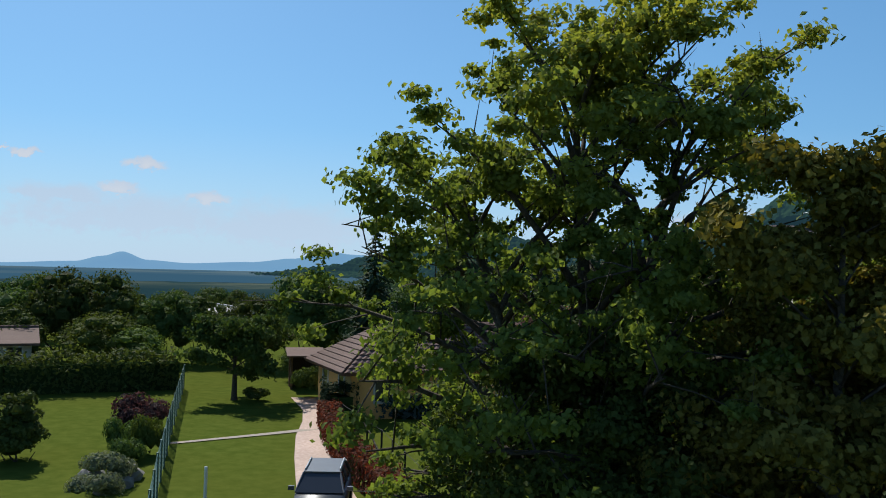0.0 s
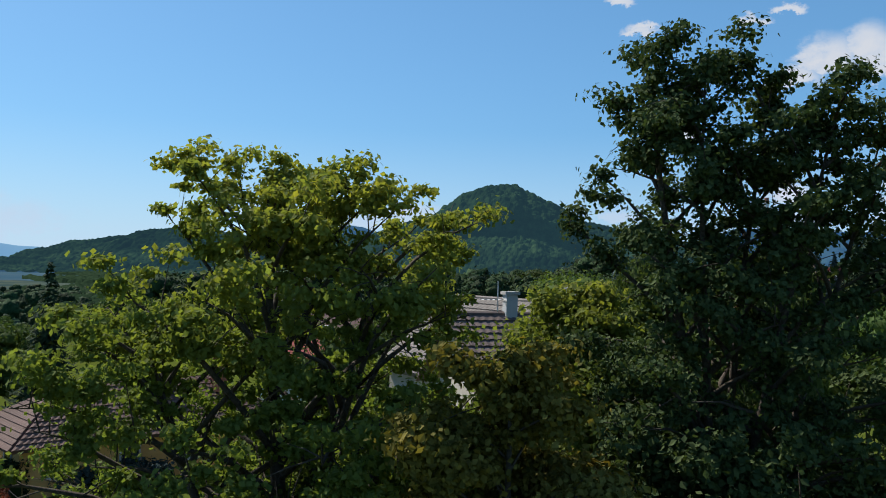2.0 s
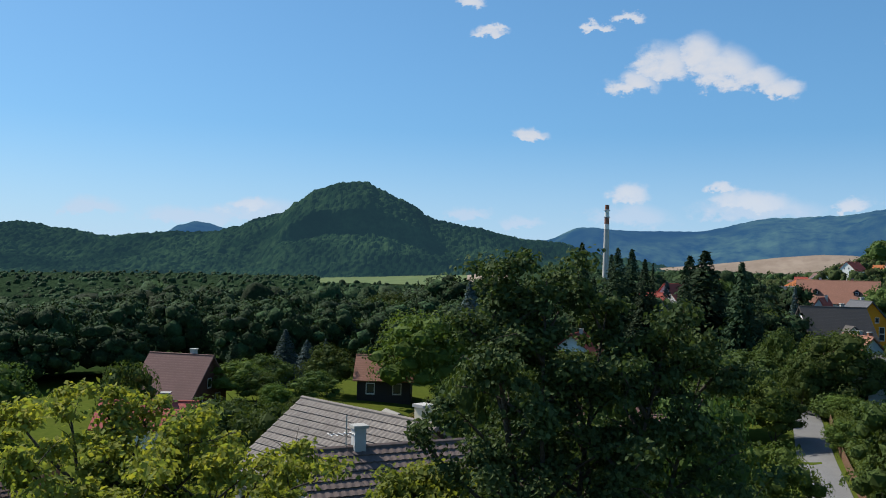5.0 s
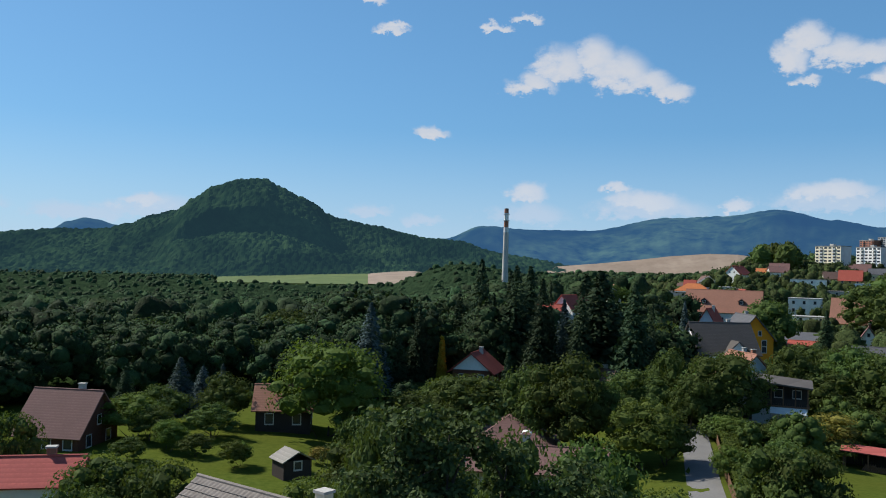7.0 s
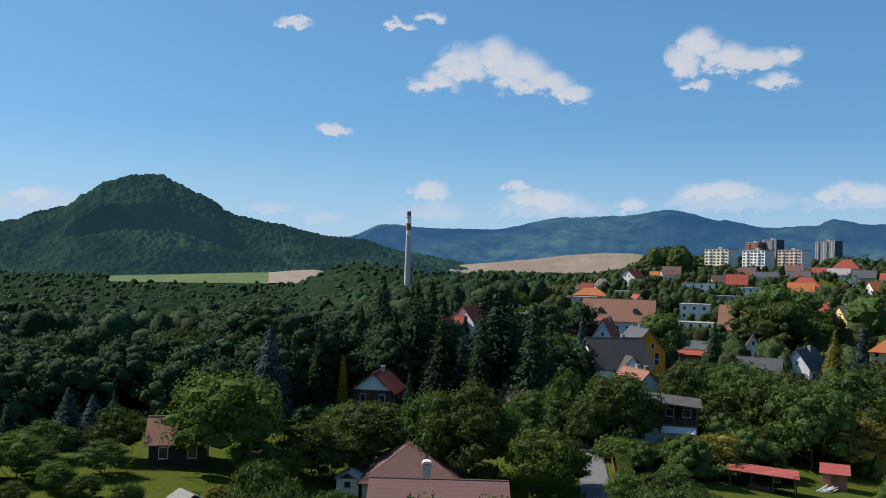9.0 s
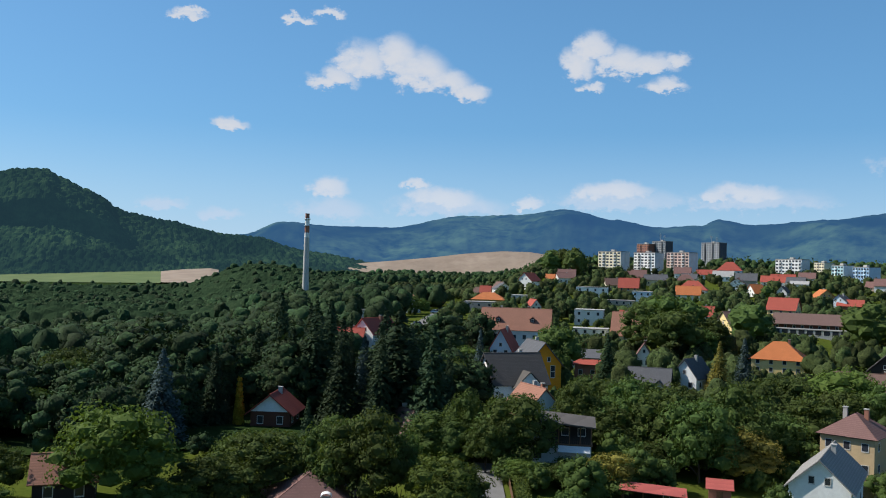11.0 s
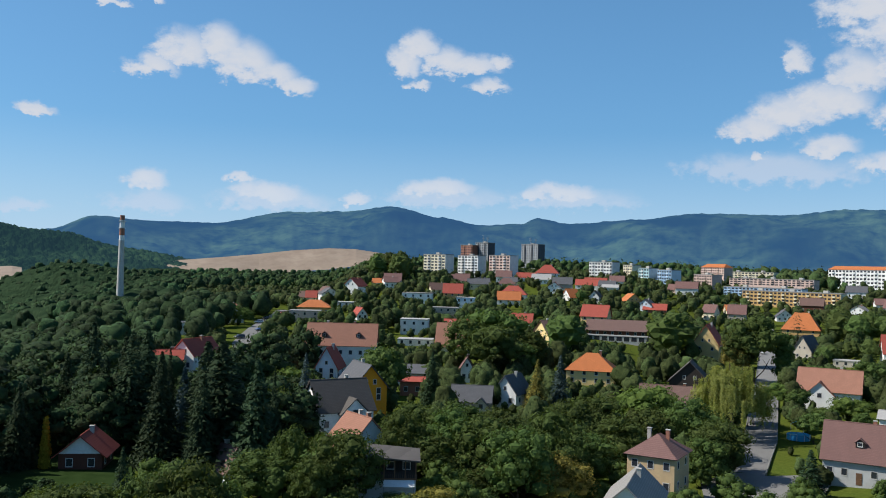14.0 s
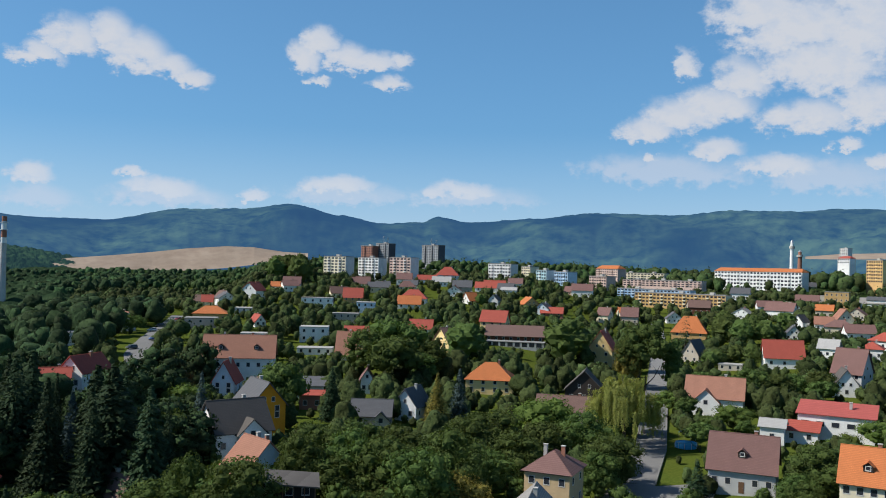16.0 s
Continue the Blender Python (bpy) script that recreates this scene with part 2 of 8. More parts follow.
def leaf_surface(name, c1, c2, glow, vary=0.35, share=0.35, tint=None, top=None, grain=0.0):
    """Foliage: every leaf clump takes its own green; light shines through it in the colour glow. top: heights between
    which the tint that paints a sunlit crown top sets in. grain: clumps to the metre on closed crowns."""
    m, nodes, links, b = shader(name, 0.8, 0.0, 0.06)
    geo = nodes.new("ShaderNodeNewGeometry")
    info = nodes.new("ShaderNodeObjectInfo")
    pick = geo.outputs["Random Per Island"]
    col = ramp_mix(nodes, links, pick, c1, c2)
    f2, t2 = noise_fac(nodes, links, 0.45, 2, lo=0.3, hi=0.7)
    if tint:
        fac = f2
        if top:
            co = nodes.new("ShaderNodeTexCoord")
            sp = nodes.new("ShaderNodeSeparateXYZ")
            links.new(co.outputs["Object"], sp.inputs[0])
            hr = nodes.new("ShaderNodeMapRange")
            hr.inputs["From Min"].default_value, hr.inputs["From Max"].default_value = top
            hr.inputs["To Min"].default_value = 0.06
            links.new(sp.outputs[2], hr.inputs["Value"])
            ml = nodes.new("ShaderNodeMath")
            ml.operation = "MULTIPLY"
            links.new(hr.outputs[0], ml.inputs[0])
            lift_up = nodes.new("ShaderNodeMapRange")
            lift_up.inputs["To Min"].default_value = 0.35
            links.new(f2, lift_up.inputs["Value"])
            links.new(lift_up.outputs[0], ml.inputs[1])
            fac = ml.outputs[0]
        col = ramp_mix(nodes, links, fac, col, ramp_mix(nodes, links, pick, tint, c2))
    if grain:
        # shade between leaf clumps painted as darker green where the relief dips
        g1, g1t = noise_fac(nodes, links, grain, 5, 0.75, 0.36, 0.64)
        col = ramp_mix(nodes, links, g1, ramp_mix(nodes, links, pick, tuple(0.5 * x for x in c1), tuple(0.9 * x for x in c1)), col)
        bp = nodes.new("ShaderNodeBump")
        bp.inputs["Strength"].default_value, bp.inputs["Distance"].default_value = 0.55, 0.9 / grain
        links.new(g1t.outputs["Fac"], bp.inputs["Height"])
        links.new(bp.outputs[0], b.inputs["Normal"])
        own = nodes.new("ShaderNodeHueSaturation")
        turn = nodes.new("ShaderNodeMapRange")
        turn.inputs["To Min"].default_value, turn.inputs["To Max"].default_value = 0.465, 0.53
        links.new(pick, turn.inputs["Value"])
        links.new(turn.outputs[0], own.inputs["Hue"])
        fr = nodes.new("ShaderNodeMath")
        fr.operation = "MULTIPLY"
        fr.inputs[1].default_value = 7.13
        links.new(pick, fr.inputs[0])
        fr2 = nodes.new("ShaderNodeMath")
        fr2.operation = "FRACT"
        links.new(fr.outputs[0], fr2.inputs[0])
        amount = nodes.new("ShaderNodeMapRange")
        amount.inputs["To Min"].default_value, amount.inputs["To Max"].default_value = 0.76, 1.22
        links.new(fr2.outputs[0], amount.inputs["Value"])
        links.new(amount.outputs[0], own.inputs["Value"])
        links.new(col, own.inputs["Color"])
        col = own.outputs[0]
    hsv = nodes.new("ShaderNodeHueSaturation")
    hr = nodes.new("ShaderNodeMapRange")
    hr.inputs["To Min"].default_value, hr.inputs["To Max"].default_value = 0.475, 0.515
    links.new(info.outputs["Random"], hr.inputs["Value"])
    links.new(hr.outputs[0], hsv.inputs["Hue"])
    vr = nodes.new("ShaderNodeMapRange")
    vr.inputs["To Min"].default_value, vr.inputs["To Max"].default_value = 1 - vary, 1 + vary
    links.new(info.outputs["Random"], vr.inputs["Value"])
    links.new(vr.outputs[0], hsv.inputs["Value"])
    links.new(col, hsv.inputs["Color"])
    links.new(hsv.outputs[0], b.inputs["Base Color"])
    tr = nodes.new("ShaderNodeBsdfTranslucent")
    tcol = nodes.new("ShaderNodeMix")
    tcol.data_type, tcol.blend_type = "RGBA", "MULTIPLY"
    tcol.inputs["Factor"].default_value = 1.0
    links.new(hsv.outputs[0], tcol.inputs["A"])
    tcol.inputs["B"].default_value = (*glow, 1)
    links.new(tcol.outputs["Result"], tr.inputs["Color"])
    mx = nodes.new("ShaderNodeMixShader")
    mx.inputs[0].default_value = share
    links.new(b.outputs[0], mx.inputs[1])
    links.new(tr.outputs[0], mx.inputs[2])
    links.new(mx.outputs[0], nodes["Material Output"].inputs["Surface"])
    return m


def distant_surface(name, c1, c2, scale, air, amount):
    """Far land: woods in two greens, with the haze of the air in front of it added as emission (backdrop)."""
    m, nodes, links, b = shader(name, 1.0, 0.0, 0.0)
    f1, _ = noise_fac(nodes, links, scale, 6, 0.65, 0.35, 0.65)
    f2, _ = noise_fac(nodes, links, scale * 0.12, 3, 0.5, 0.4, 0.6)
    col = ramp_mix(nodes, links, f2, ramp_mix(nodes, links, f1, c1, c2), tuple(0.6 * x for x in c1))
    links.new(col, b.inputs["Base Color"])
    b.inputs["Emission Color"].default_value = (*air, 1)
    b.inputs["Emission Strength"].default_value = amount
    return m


M = {}
# the linden's tint puts the sunlit look of its top into the leaf colour
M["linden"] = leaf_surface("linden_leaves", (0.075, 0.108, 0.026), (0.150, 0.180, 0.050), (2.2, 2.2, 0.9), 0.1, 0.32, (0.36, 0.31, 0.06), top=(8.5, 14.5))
M["oak"] = leaf_surface("oak_leaves", (0.030, 0.059, 0.024), (0.086, 0.128, 0.050), (2.0, 2.1, 1.0), 0.1, 0.15)
M["golden"] = leaf_surface("yellowing_leaves", (0.085, 0.085, 0.020), (0.22, 0.19, 0.045), (2.2, 2.0, 0.8), 0.1, 0.18)
M["leaf"] = leaf_surface("tree_leaves", (0.046, 0.072, 0.020), (0.072, 0.102, 0.029), (2.2, 2.2, 0.9), 0.28, 0.16)
M["bright"] = leaf_surface("light_leaves", (0.062, 0.092, 0.021), (0.090, 0.124, 0.030), (2.2, 2.2, 0.9), 0.25, 0.18)
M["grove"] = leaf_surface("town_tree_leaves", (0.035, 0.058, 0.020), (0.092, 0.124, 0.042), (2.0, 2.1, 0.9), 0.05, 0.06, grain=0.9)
M["willow"] = leaf_surface("willow_leaves", (0.16, 0.19, 0.05), (0.27, 0.29, 0.09), (2.0, 2.0, 0.9), 0.1, 0.3)
M["spruce"] = leaf_surface("spruce_needles", (0.016, 0.033, 0.016), (0.040, 0.062, 0.030), (1.6, 1.8, 0.9), 0.25, 0.06)
M["blue_spruce"] = leaf_surface("blue_spruce_needles", (0.030, 0.050, 0.050), (0.085, 0.118, 0.114), (1.5, 1.7, 1.2), 0.2, 0.12)
M["red_leaf"] = leaf_surface("barberry_leaves", (0.06, 0.028, 0.016), (0.15, 0.055, 0.03), (2.0, 1.2, 0.8), 0.2, 0.25)
M["purple_leaf"] = leaf_surface("plum_leaves", (0.026, 0.019, 0.020), (0.060, 0.036, 0.038), (2.0, 1.3, 1.2), 0.2, 0.3)
M["cypress"] = leaf_surface("golden_cypress", (0.20, 0.17, 0.012), (0.34, 0.28, 0.03), (1.6, 1.5, 0.8), 0.1, 0.2)
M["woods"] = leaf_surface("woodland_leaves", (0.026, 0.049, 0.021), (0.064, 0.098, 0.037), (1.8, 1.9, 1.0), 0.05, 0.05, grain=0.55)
M["bark"] = rough_surface("bark", (0.045, 0.035, 0.026), (0.11, 0.09, 0.07), 14, 2, 0.95, 0.8)
M["grass"] = rough_surface("grass", (0.050, 0.076, 0.013), (0.080, 0.106, 0.020), 1.6, 0.07, 1.0, 0.15, wear=(0.11, 0.115, 0.02), spec=0.0)
M["asphalt"] = rough_surface("asphalt", (0.16, 0.155, 0.15), (0.22, 0.215, 0.205), 6, 0.3, 0.9, 0.2)
M["gravel"] = rough_surface("pale_gravel", (0.30, 0.26, 0.21), (0.44, 0.39, 0.32), 9, 0.5, 0.95, 0.5)
M["straw"] = rough_surface("stubble_field", (0.24, 0.18, 0.135), (0.32, 0.25, 0.19), 0.02, 0.004, 0.95, 0)
M["meadow"] = rough_surface("meadow", (0.075, 0.115, 0.035), (0.115, 0.155, 0.05), 0.02, 0.004, 0.95, 0)
WALLS = dict(white=(0.84, 0.83, 0.80), cream=(0.78, 0.69, 0.50), yellow=(0.78, 0.58, 0.27), blue=(0.62, 0.72, 0.80), gray=(0.5, 0.5, 0.49),
             orange=(0.78, 0.30, 0.02), beige=(0.50, 0.44, 0.36), pink=(0.62, 0.45, 0.38), skyblue=(0.30, 0.45, 0.62), dark=(0.045, 0.035, 0.03),
             brown=(0.14, 0.055, 0.035), ochre=(0.60, 0.38, 0.16), amber=(0.74, 0.43, 0.15), slab=(0.66, 0.65, 0.63), teal=(0.42, 0.62, 0.66), darkgray=(0.10, 0.10, 0.11), tan=(0.62, 0.45, 0.26), tower=(0.36, 0.37, 0.38), brick=(0.34, 0.15, 0.10))
for key, c in WALLS.items():
    M["wall_" + key] = rough_surface(key + "_render", c, tuple(x * 0.9 for x in c), 3, 0.35, 0.9, 0.15)
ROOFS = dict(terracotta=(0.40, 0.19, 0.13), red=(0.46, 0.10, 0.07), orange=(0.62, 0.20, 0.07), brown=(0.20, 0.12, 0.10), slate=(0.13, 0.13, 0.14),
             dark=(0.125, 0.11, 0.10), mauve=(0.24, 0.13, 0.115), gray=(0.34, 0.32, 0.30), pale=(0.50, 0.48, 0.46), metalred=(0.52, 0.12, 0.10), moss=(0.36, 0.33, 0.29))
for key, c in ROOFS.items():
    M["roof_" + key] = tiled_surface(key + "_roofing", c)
M["glass"] = shader("window_glass", 0.08, 0.0, 0.6)[0]
M["glass"].node_tree.nodes["Principled BSDF"].inputs["Base Color"].default_value = (0.03, 0.035, 0.045, 1)
M["frame"] = rough_surface("window_paint", (0.62, 0.6, 0.57), (0.5, 0.48, 0.45), 6, 1, 0.6, 0.05)
M["wood"] = rough_surface("stained_wood", (0.12, 0.065, 0.035), (0.20, 0.11, 0.06), 12, 1, 0.75, 0.3)
M["kerb"] = rough_surface("old_kerb", (0.16, 0.155, 0.145), (0.24, 0.23, 0.21), 5, 0.4, 0.9, 0.2)
M["concrete"] = rough_surface("concrete", (0.40, 0.38, 0.35), (0.52, 0.50, 0.46), 5, 0.4, 0.9, 0.2)
M["steel"] = rough_surface("galvanised_steel", (0.42, 0.43, 0.44), (0.55, 0.56, 0.57), 12, 1, 0.45, 0.05, 0.7)
M["tyre"] = rough_surface("tyre_rubber", (0.02, 0.02, 0.02), (0.035, 0.035, 0.035), 20, 3, 0.9, 0.1)


def car_paint(name, c):
    m, nodes, links, b = shader(name, 0.45, 0.25, 0.4)
    f1, _ = noise_fac(nodes, links, 3.0, 4)
    links.new(ramp_mix(nodes, links, f1, c, tuple(x * 0.85 for x in c)), b.inputs["Base Color"])
    b.inputs["Coat Weight"].default_value = 0.2
    return m


def part(name, bm, material, parent=None, label="", kind="", smooth=False):
    """One mesh object from a bmesh, under a thing or a part."""
    me = bpy.data.meshes.new(name)
    bm.to_mesh(me)
    bm.free()
    me.materials.append(M[material] if isinstance(material, str) else material)
    if smooth:
        me.polygons.foreach_set("use_smooth", [True] * len(me.polygons))
    ob = new(name, me)
    ob.parent = parent
    return tagged(ob, label, kind=kind)


def mesh_part(name, verts, faces, material, parent=None, label="", kind="", smooth=False):
    me = bpy.data.meshes.new(name)
    me.from_pydata([tuple(v) for v in verts], [], [tuple(q) for q in faces])
    me.materials.append(M[material] if isinstance(material, str) else material)
    if smooth:
        me.polygons.foreach_set("use_smooth", [True] * len(me.polygons))
    ob = new(name, me)
    ob.parent = parent
    return tagged(ob, label, kind=kind)


def box(bm, x0, x1, y0, y1, z0, z1, m=None):
    r = bmesh.ops.create_cube(bm, size=1)
    s = Matrix.LocRotScale(((x0 + x1) / 2, (y0 + y1) / 2, (z0 + z1) / 2), None, (x1 - x0, y1 - y0, z1 - z0))
    bmesh.ops.transform(bm, matrix=(m @ s) if m else s, verts=r["verts"])
    return r["verts"]


def tube(bm, p, q, r0, r1, seg=8):
    p, q = Vector(p), Vector(q)
    d = q - p
    r = bmesh.ops.create_cone(bm, cap_ends=True, segments=seg, radius1=r0, radius2=r1, depth=d.length)
    bmesh.ops.transform(bm, matrix=Matrix.Translation((p + q) / 2) @ d.to_track_quat("Z", "Y").to_matrix().to_4x4(), verts=r["verts"])


def place(name, m, label, category, group="", kind=""):
    ob = new(name)
    ob.matrix_basis = m
    return tagged(ob, label, category, group, kind)

# ground under trees, with their shade painted in as very dark green
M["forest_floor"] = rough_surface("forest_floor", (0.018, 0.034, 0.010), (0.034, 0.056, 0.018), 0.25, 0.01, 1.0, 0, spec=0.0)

# ---- the ground ----
def smooth01(v):
    v = max(0.0, min(1.0, v))
    return v * v * (3 - 2 * v)


def land(x, y):
    """Height of the ground: level near the gardens, a dip in front of the villa, a rise to the tower blocks, a wooded valley."""
    r = math.hypot(x, y)
    az = math.degrees(math.atan2(x, y))
    z = 0.0
    z -= 6.0 * math.exp(-((x - 98) ** 2 + (y - 112) ** 2) / 2 / 38 ** 2)
    z -= 3.6 * math.exp(-((x - 9) ** 2 + (y - 99) ** 2) / 2 / 12 ** 2)
    town = smooth01((az - 2) / 8)
    start = 255 + 190 * math.exp(-((az - 44) / 5.5) ** 2)
    far = max(0.0, r - start)
    rise = (0.053 * min(far, 430) + 0.032 * max(0.0, min(far - 430, 400))) * (1 - 0.25 * smooth01((az - 40) / 8))
    rise = min(rise, 6 + 42 * smooth01((az - 15) / 9))
    z += town * rise * (1 - 0.9 * smooth01((r - 1300) / 900))
    z -= 17 * (1 - smooth01((az + 4) / 8)) * smooth01((r - 170) / 330)
    z -= 15 * (1 - smooth01((az - 2) / 8)) * smooth01((r - 500) / 700)
    z -= 8 * (1 - smooth01((az + 34) / 10)) * smooth01((r - 90) / 200)
    z += 38 * math.exp(-((az - 1.0) / 3.6) ** 2 - ((r - 1500) / 330) ** 2)
    z += 0.25 * math.sin(x * 0.11 + 1.3) * math.cos(y * 0.09) * smooth01(r / 60 - 0.9)
    return z


def build_ground():
    rings = [0.0]
    step = 3.0
    while rings[-1] < 4900:
        rings.append(rings[-1] + step)
        step *= 1.075
    rings[-1] = 4950
    n = 180
    verts, faces = [(0, 0, land(0, 0))], []
    for r in rings[1:]:
        for k in range(n):
            a = 2 * math.pi * k / n
            x, y = r * math.sin(a), r * math.cos(a)
            verts.append((x, y, land(x, y)))
    for k in range(n):
        faces.append((0, 1 + (k + 1) % n, 1 + k))
    for i in range(len(rings) - 2):
        for k in range(n):
            p, q = 1 + i * n + k, 1 + i * n + (k + 1) % n
            faces.append((p, q, q + n, p + n))
    ob = mesh_part("ground", verts, faces, "grass", kind="structure", smooth=True)
    tagged(ob, "mown green garden grass and meadow with dry patches", "ground")
    me = ob.data
    me.flip_normals()


build_ground()


def sheet(name, pts, material, label, category, lift=0.05, kind="structure", res=1, thick=0.0):
    """A strip that lies on the ground: pts are pairs of left and right edge points."""
    verts, faces = [], []
    for (x0, y0), (x1, y1) in pts:
        for u in range(res + 1):
            x, y = x0 + (x1 - x0) * u / res, y0 + (y1 - y0) * u / res
            verts.append((x, y, land(x, y) + lift))
    w = res + 1
    for i in range(len(pts) - 1):
        for u in range(res):
            p = i * w + u
            faces.append((p, p + 1, p + 1 + w, p + w))
    ob = mesh_part(name, verts, faces, material, kind=kind)
    if thick:
        mod = ob.modifiers.new("thick", "SOLIDIFY")
        mod.thickness, mod.offset = thick, 1.0
    return tagged(ob, label, category)


def floor_patch(name, az0, az1, r0, r1, material, label, category, lift, hole=None):
    """A sector of ground cover between two azimuths and two distances, following the land."""
    verts, faces, nr, na = [], [], 40, int((az1 - az0) / 0.8)
    for i in range(na + 1):
        a = radians(az0 + (az1 - az0) * i / na)
        for j in range(nr + 1):
            r = r0 * (r1 / r0) ** (j / nr) * (1 + 0.02 * noise.noise(Vector((a * 40, j * 0.7, 0))))
            x, y = r * math.sin(a), r * math.cos(a)
            verts.append((x, y, land(x, y) + lift))
    w = nr + 1
    for i in range(na):
        for j in range(nr):
            az, r = az0 + (az1 - az0) * (i + 0.5) / na, r0 * (r1 / r0) ** ((j + 0.5) / nr)
            if hole and hole[0] < az < hole[1] and hole[2] < r < hole[3]:
                continue
            p = i * w + j
            faces.append((p, p + 1, p + w + 1, p + w))
    tagged(mesh_part(name, verts, faces, material, kind="structure"), label, category)


floor_patch("forest_floor", -38, 5, 132, 4400, "forest_floor", "ground under the woods, tree shade painted in dark", "ground", 0.5)
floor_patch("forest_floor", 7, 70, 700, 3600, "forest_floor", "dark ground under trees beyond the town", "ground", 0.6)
# ---- hills and far land ----
def crest(points, a):
    """Smooth height along a skyline of (azimuth, height) pairs."""
    for (a0, h0), (a1, h1) in zip(points, points[1:]):
        if a0 <= a <= a1:
            u = (a - a0) / (a1 - a0)
            return h0 + (h1 - h0) * u * u * (3 - 2 * u)
    return points[0][1] if a < points[0][0] else points[-1][1]


def build_range(name, points, dist, depth, foot, material, label, rough, nv=26, step=0.09):
    """A long mountain side that faces the valley, with spurs and gullies, and a back slope."""
    a0, a1 = points[0][0], points[-1][0]
    n = int((a1 - a0) / step)
    verts, faces = [], []
    for i in range(n + 1):
        a = a0 + (a1 - a0) * i / n
        h = crest(points, a)
        for j in range(nv + 1):
            v = j / nv
            p = v * v * (3 - 2 * v) if v < 1 else 1
            r = dist - depth * (1 - v)
            s = noise.fractal(Vector((r * math.sin(radians(a)) / 520, r * math.cos(radians(a)) / 520, dist * 0.01)), 0.9, 2.1, 5)
            t = noise.noise(Vector((r * math.sin(radians(a)) / 38, r * math.cos(radians(a)) / 38, 1.7)))
            z = foot + (h - foot) * p + (s * rough * math.sin(math.pi * min(v * 1.05, 1)) + t * rough * 0.10) * (0.25 + 0.75 * (h - foot) / 400)
            ang = radians(a)
            verts.append((r * math.sin(ang), r * math.cos(ang), z))
        ang = radians(a)
        verts.append(((dist + 60) * math.sin(ang), (dist + 60) * math.cos(ang), foot))
    w = nv + 2
    for i in range(n):
        for j in range(nv + 1):
            p = i * w + j
            faces.append((p, p + w, p + w + 1, p + 1))
    ob = mesh_part(name, verts, faces, material, kind="structure", smooth=True)
    return tagged(ob, label, "mountain range")


# far land glows faintly blue in place of the air's haze
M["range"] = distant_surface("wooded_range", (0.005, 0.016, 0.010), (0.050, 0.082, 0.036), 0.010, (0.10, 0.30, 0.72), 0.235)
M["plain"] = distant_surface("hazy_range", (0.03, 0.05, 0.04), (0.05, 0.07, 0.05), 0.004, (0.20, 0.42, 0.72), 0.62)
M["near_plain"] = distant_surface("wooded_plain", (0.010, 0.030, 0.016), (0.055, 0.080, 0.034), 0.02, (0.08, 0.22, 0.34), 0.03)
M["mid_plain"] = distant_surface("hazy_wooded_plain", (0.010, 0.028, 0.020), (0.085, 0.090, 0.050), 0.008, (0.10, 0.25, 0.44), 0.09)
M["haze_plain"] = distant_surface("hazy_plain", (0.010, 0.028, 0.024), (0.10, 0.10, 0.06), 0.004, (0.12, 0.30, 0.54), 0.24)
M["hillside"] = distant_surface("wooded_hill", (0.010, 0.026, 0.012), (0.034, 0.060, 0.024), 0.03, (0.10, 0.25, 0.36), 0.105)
HILL_AZ = -12.52
build_range("mountain_range", [(-1.85, 71), (0.01, 172), (2.5, 248), (5.84, 231), (9.5, 235), (14.46, 305), (17.58, 316), (20.96, 351), (24.07, 300), (27.03, 261), (29.44, 273), (30.55, 306), (32.6, 280), (37.03, 309), (40.67, 345), (45.99, 338), (49.05, 366), (52.67, 361), (56.41, 374), (57.85, 368), (65, 380), (80, 330), (100, 300)], 4700.0, 1250.0, -10.0, "range", "long wooded blue-green mountain range, summer haze painted as glow", 75)
build_range("far_range", [(-180, 60), (-75, 60), (-63.04, -23), (-59.08, -8), (-57.49, 22), (-56.37, 48), (-54.87, 7), (-52.5, -5), (-48.67, 9), (-45.82, 34), (-44.38, 65), (-43.61, 77), (-42.0, 64), (-39.02, 54), (-15, 120)], 4850.0, 300.0, -40.0, "plain", "pale blue distant mountains, haze painted as glow", 12, 8, 0.25)
build_range("distant_hill", [(-25.76, 93), (-24.26, 151), (-23.34, 187), (-22.4, 206), (-21.76, 200), (-20.62, 178), (-19.11, 111)], 4300.0, 420.0, 20.0, "range", "small wooded hill behind the ridge, haze painted blue", 14, 14, 0.12)


HILL_LINE = [(-1900, 40), (-1700, 84), (-1542, 106), (-1413, 136), (-1262, 150), (-1109, 128), (-933, 106), (-668, 128), (-548, 134), (-447, 156), (-366, 191), (-281, 212), (-212, 265), (-139, 311), (-50, 340), (50, 345), (110, 316), (197, 281), (240, 260), (274, 238), (288, 222), (351, 200), (486, 181), (600, 155), (705, 138), (800, 132), (1100, 70), (1400, 30)]


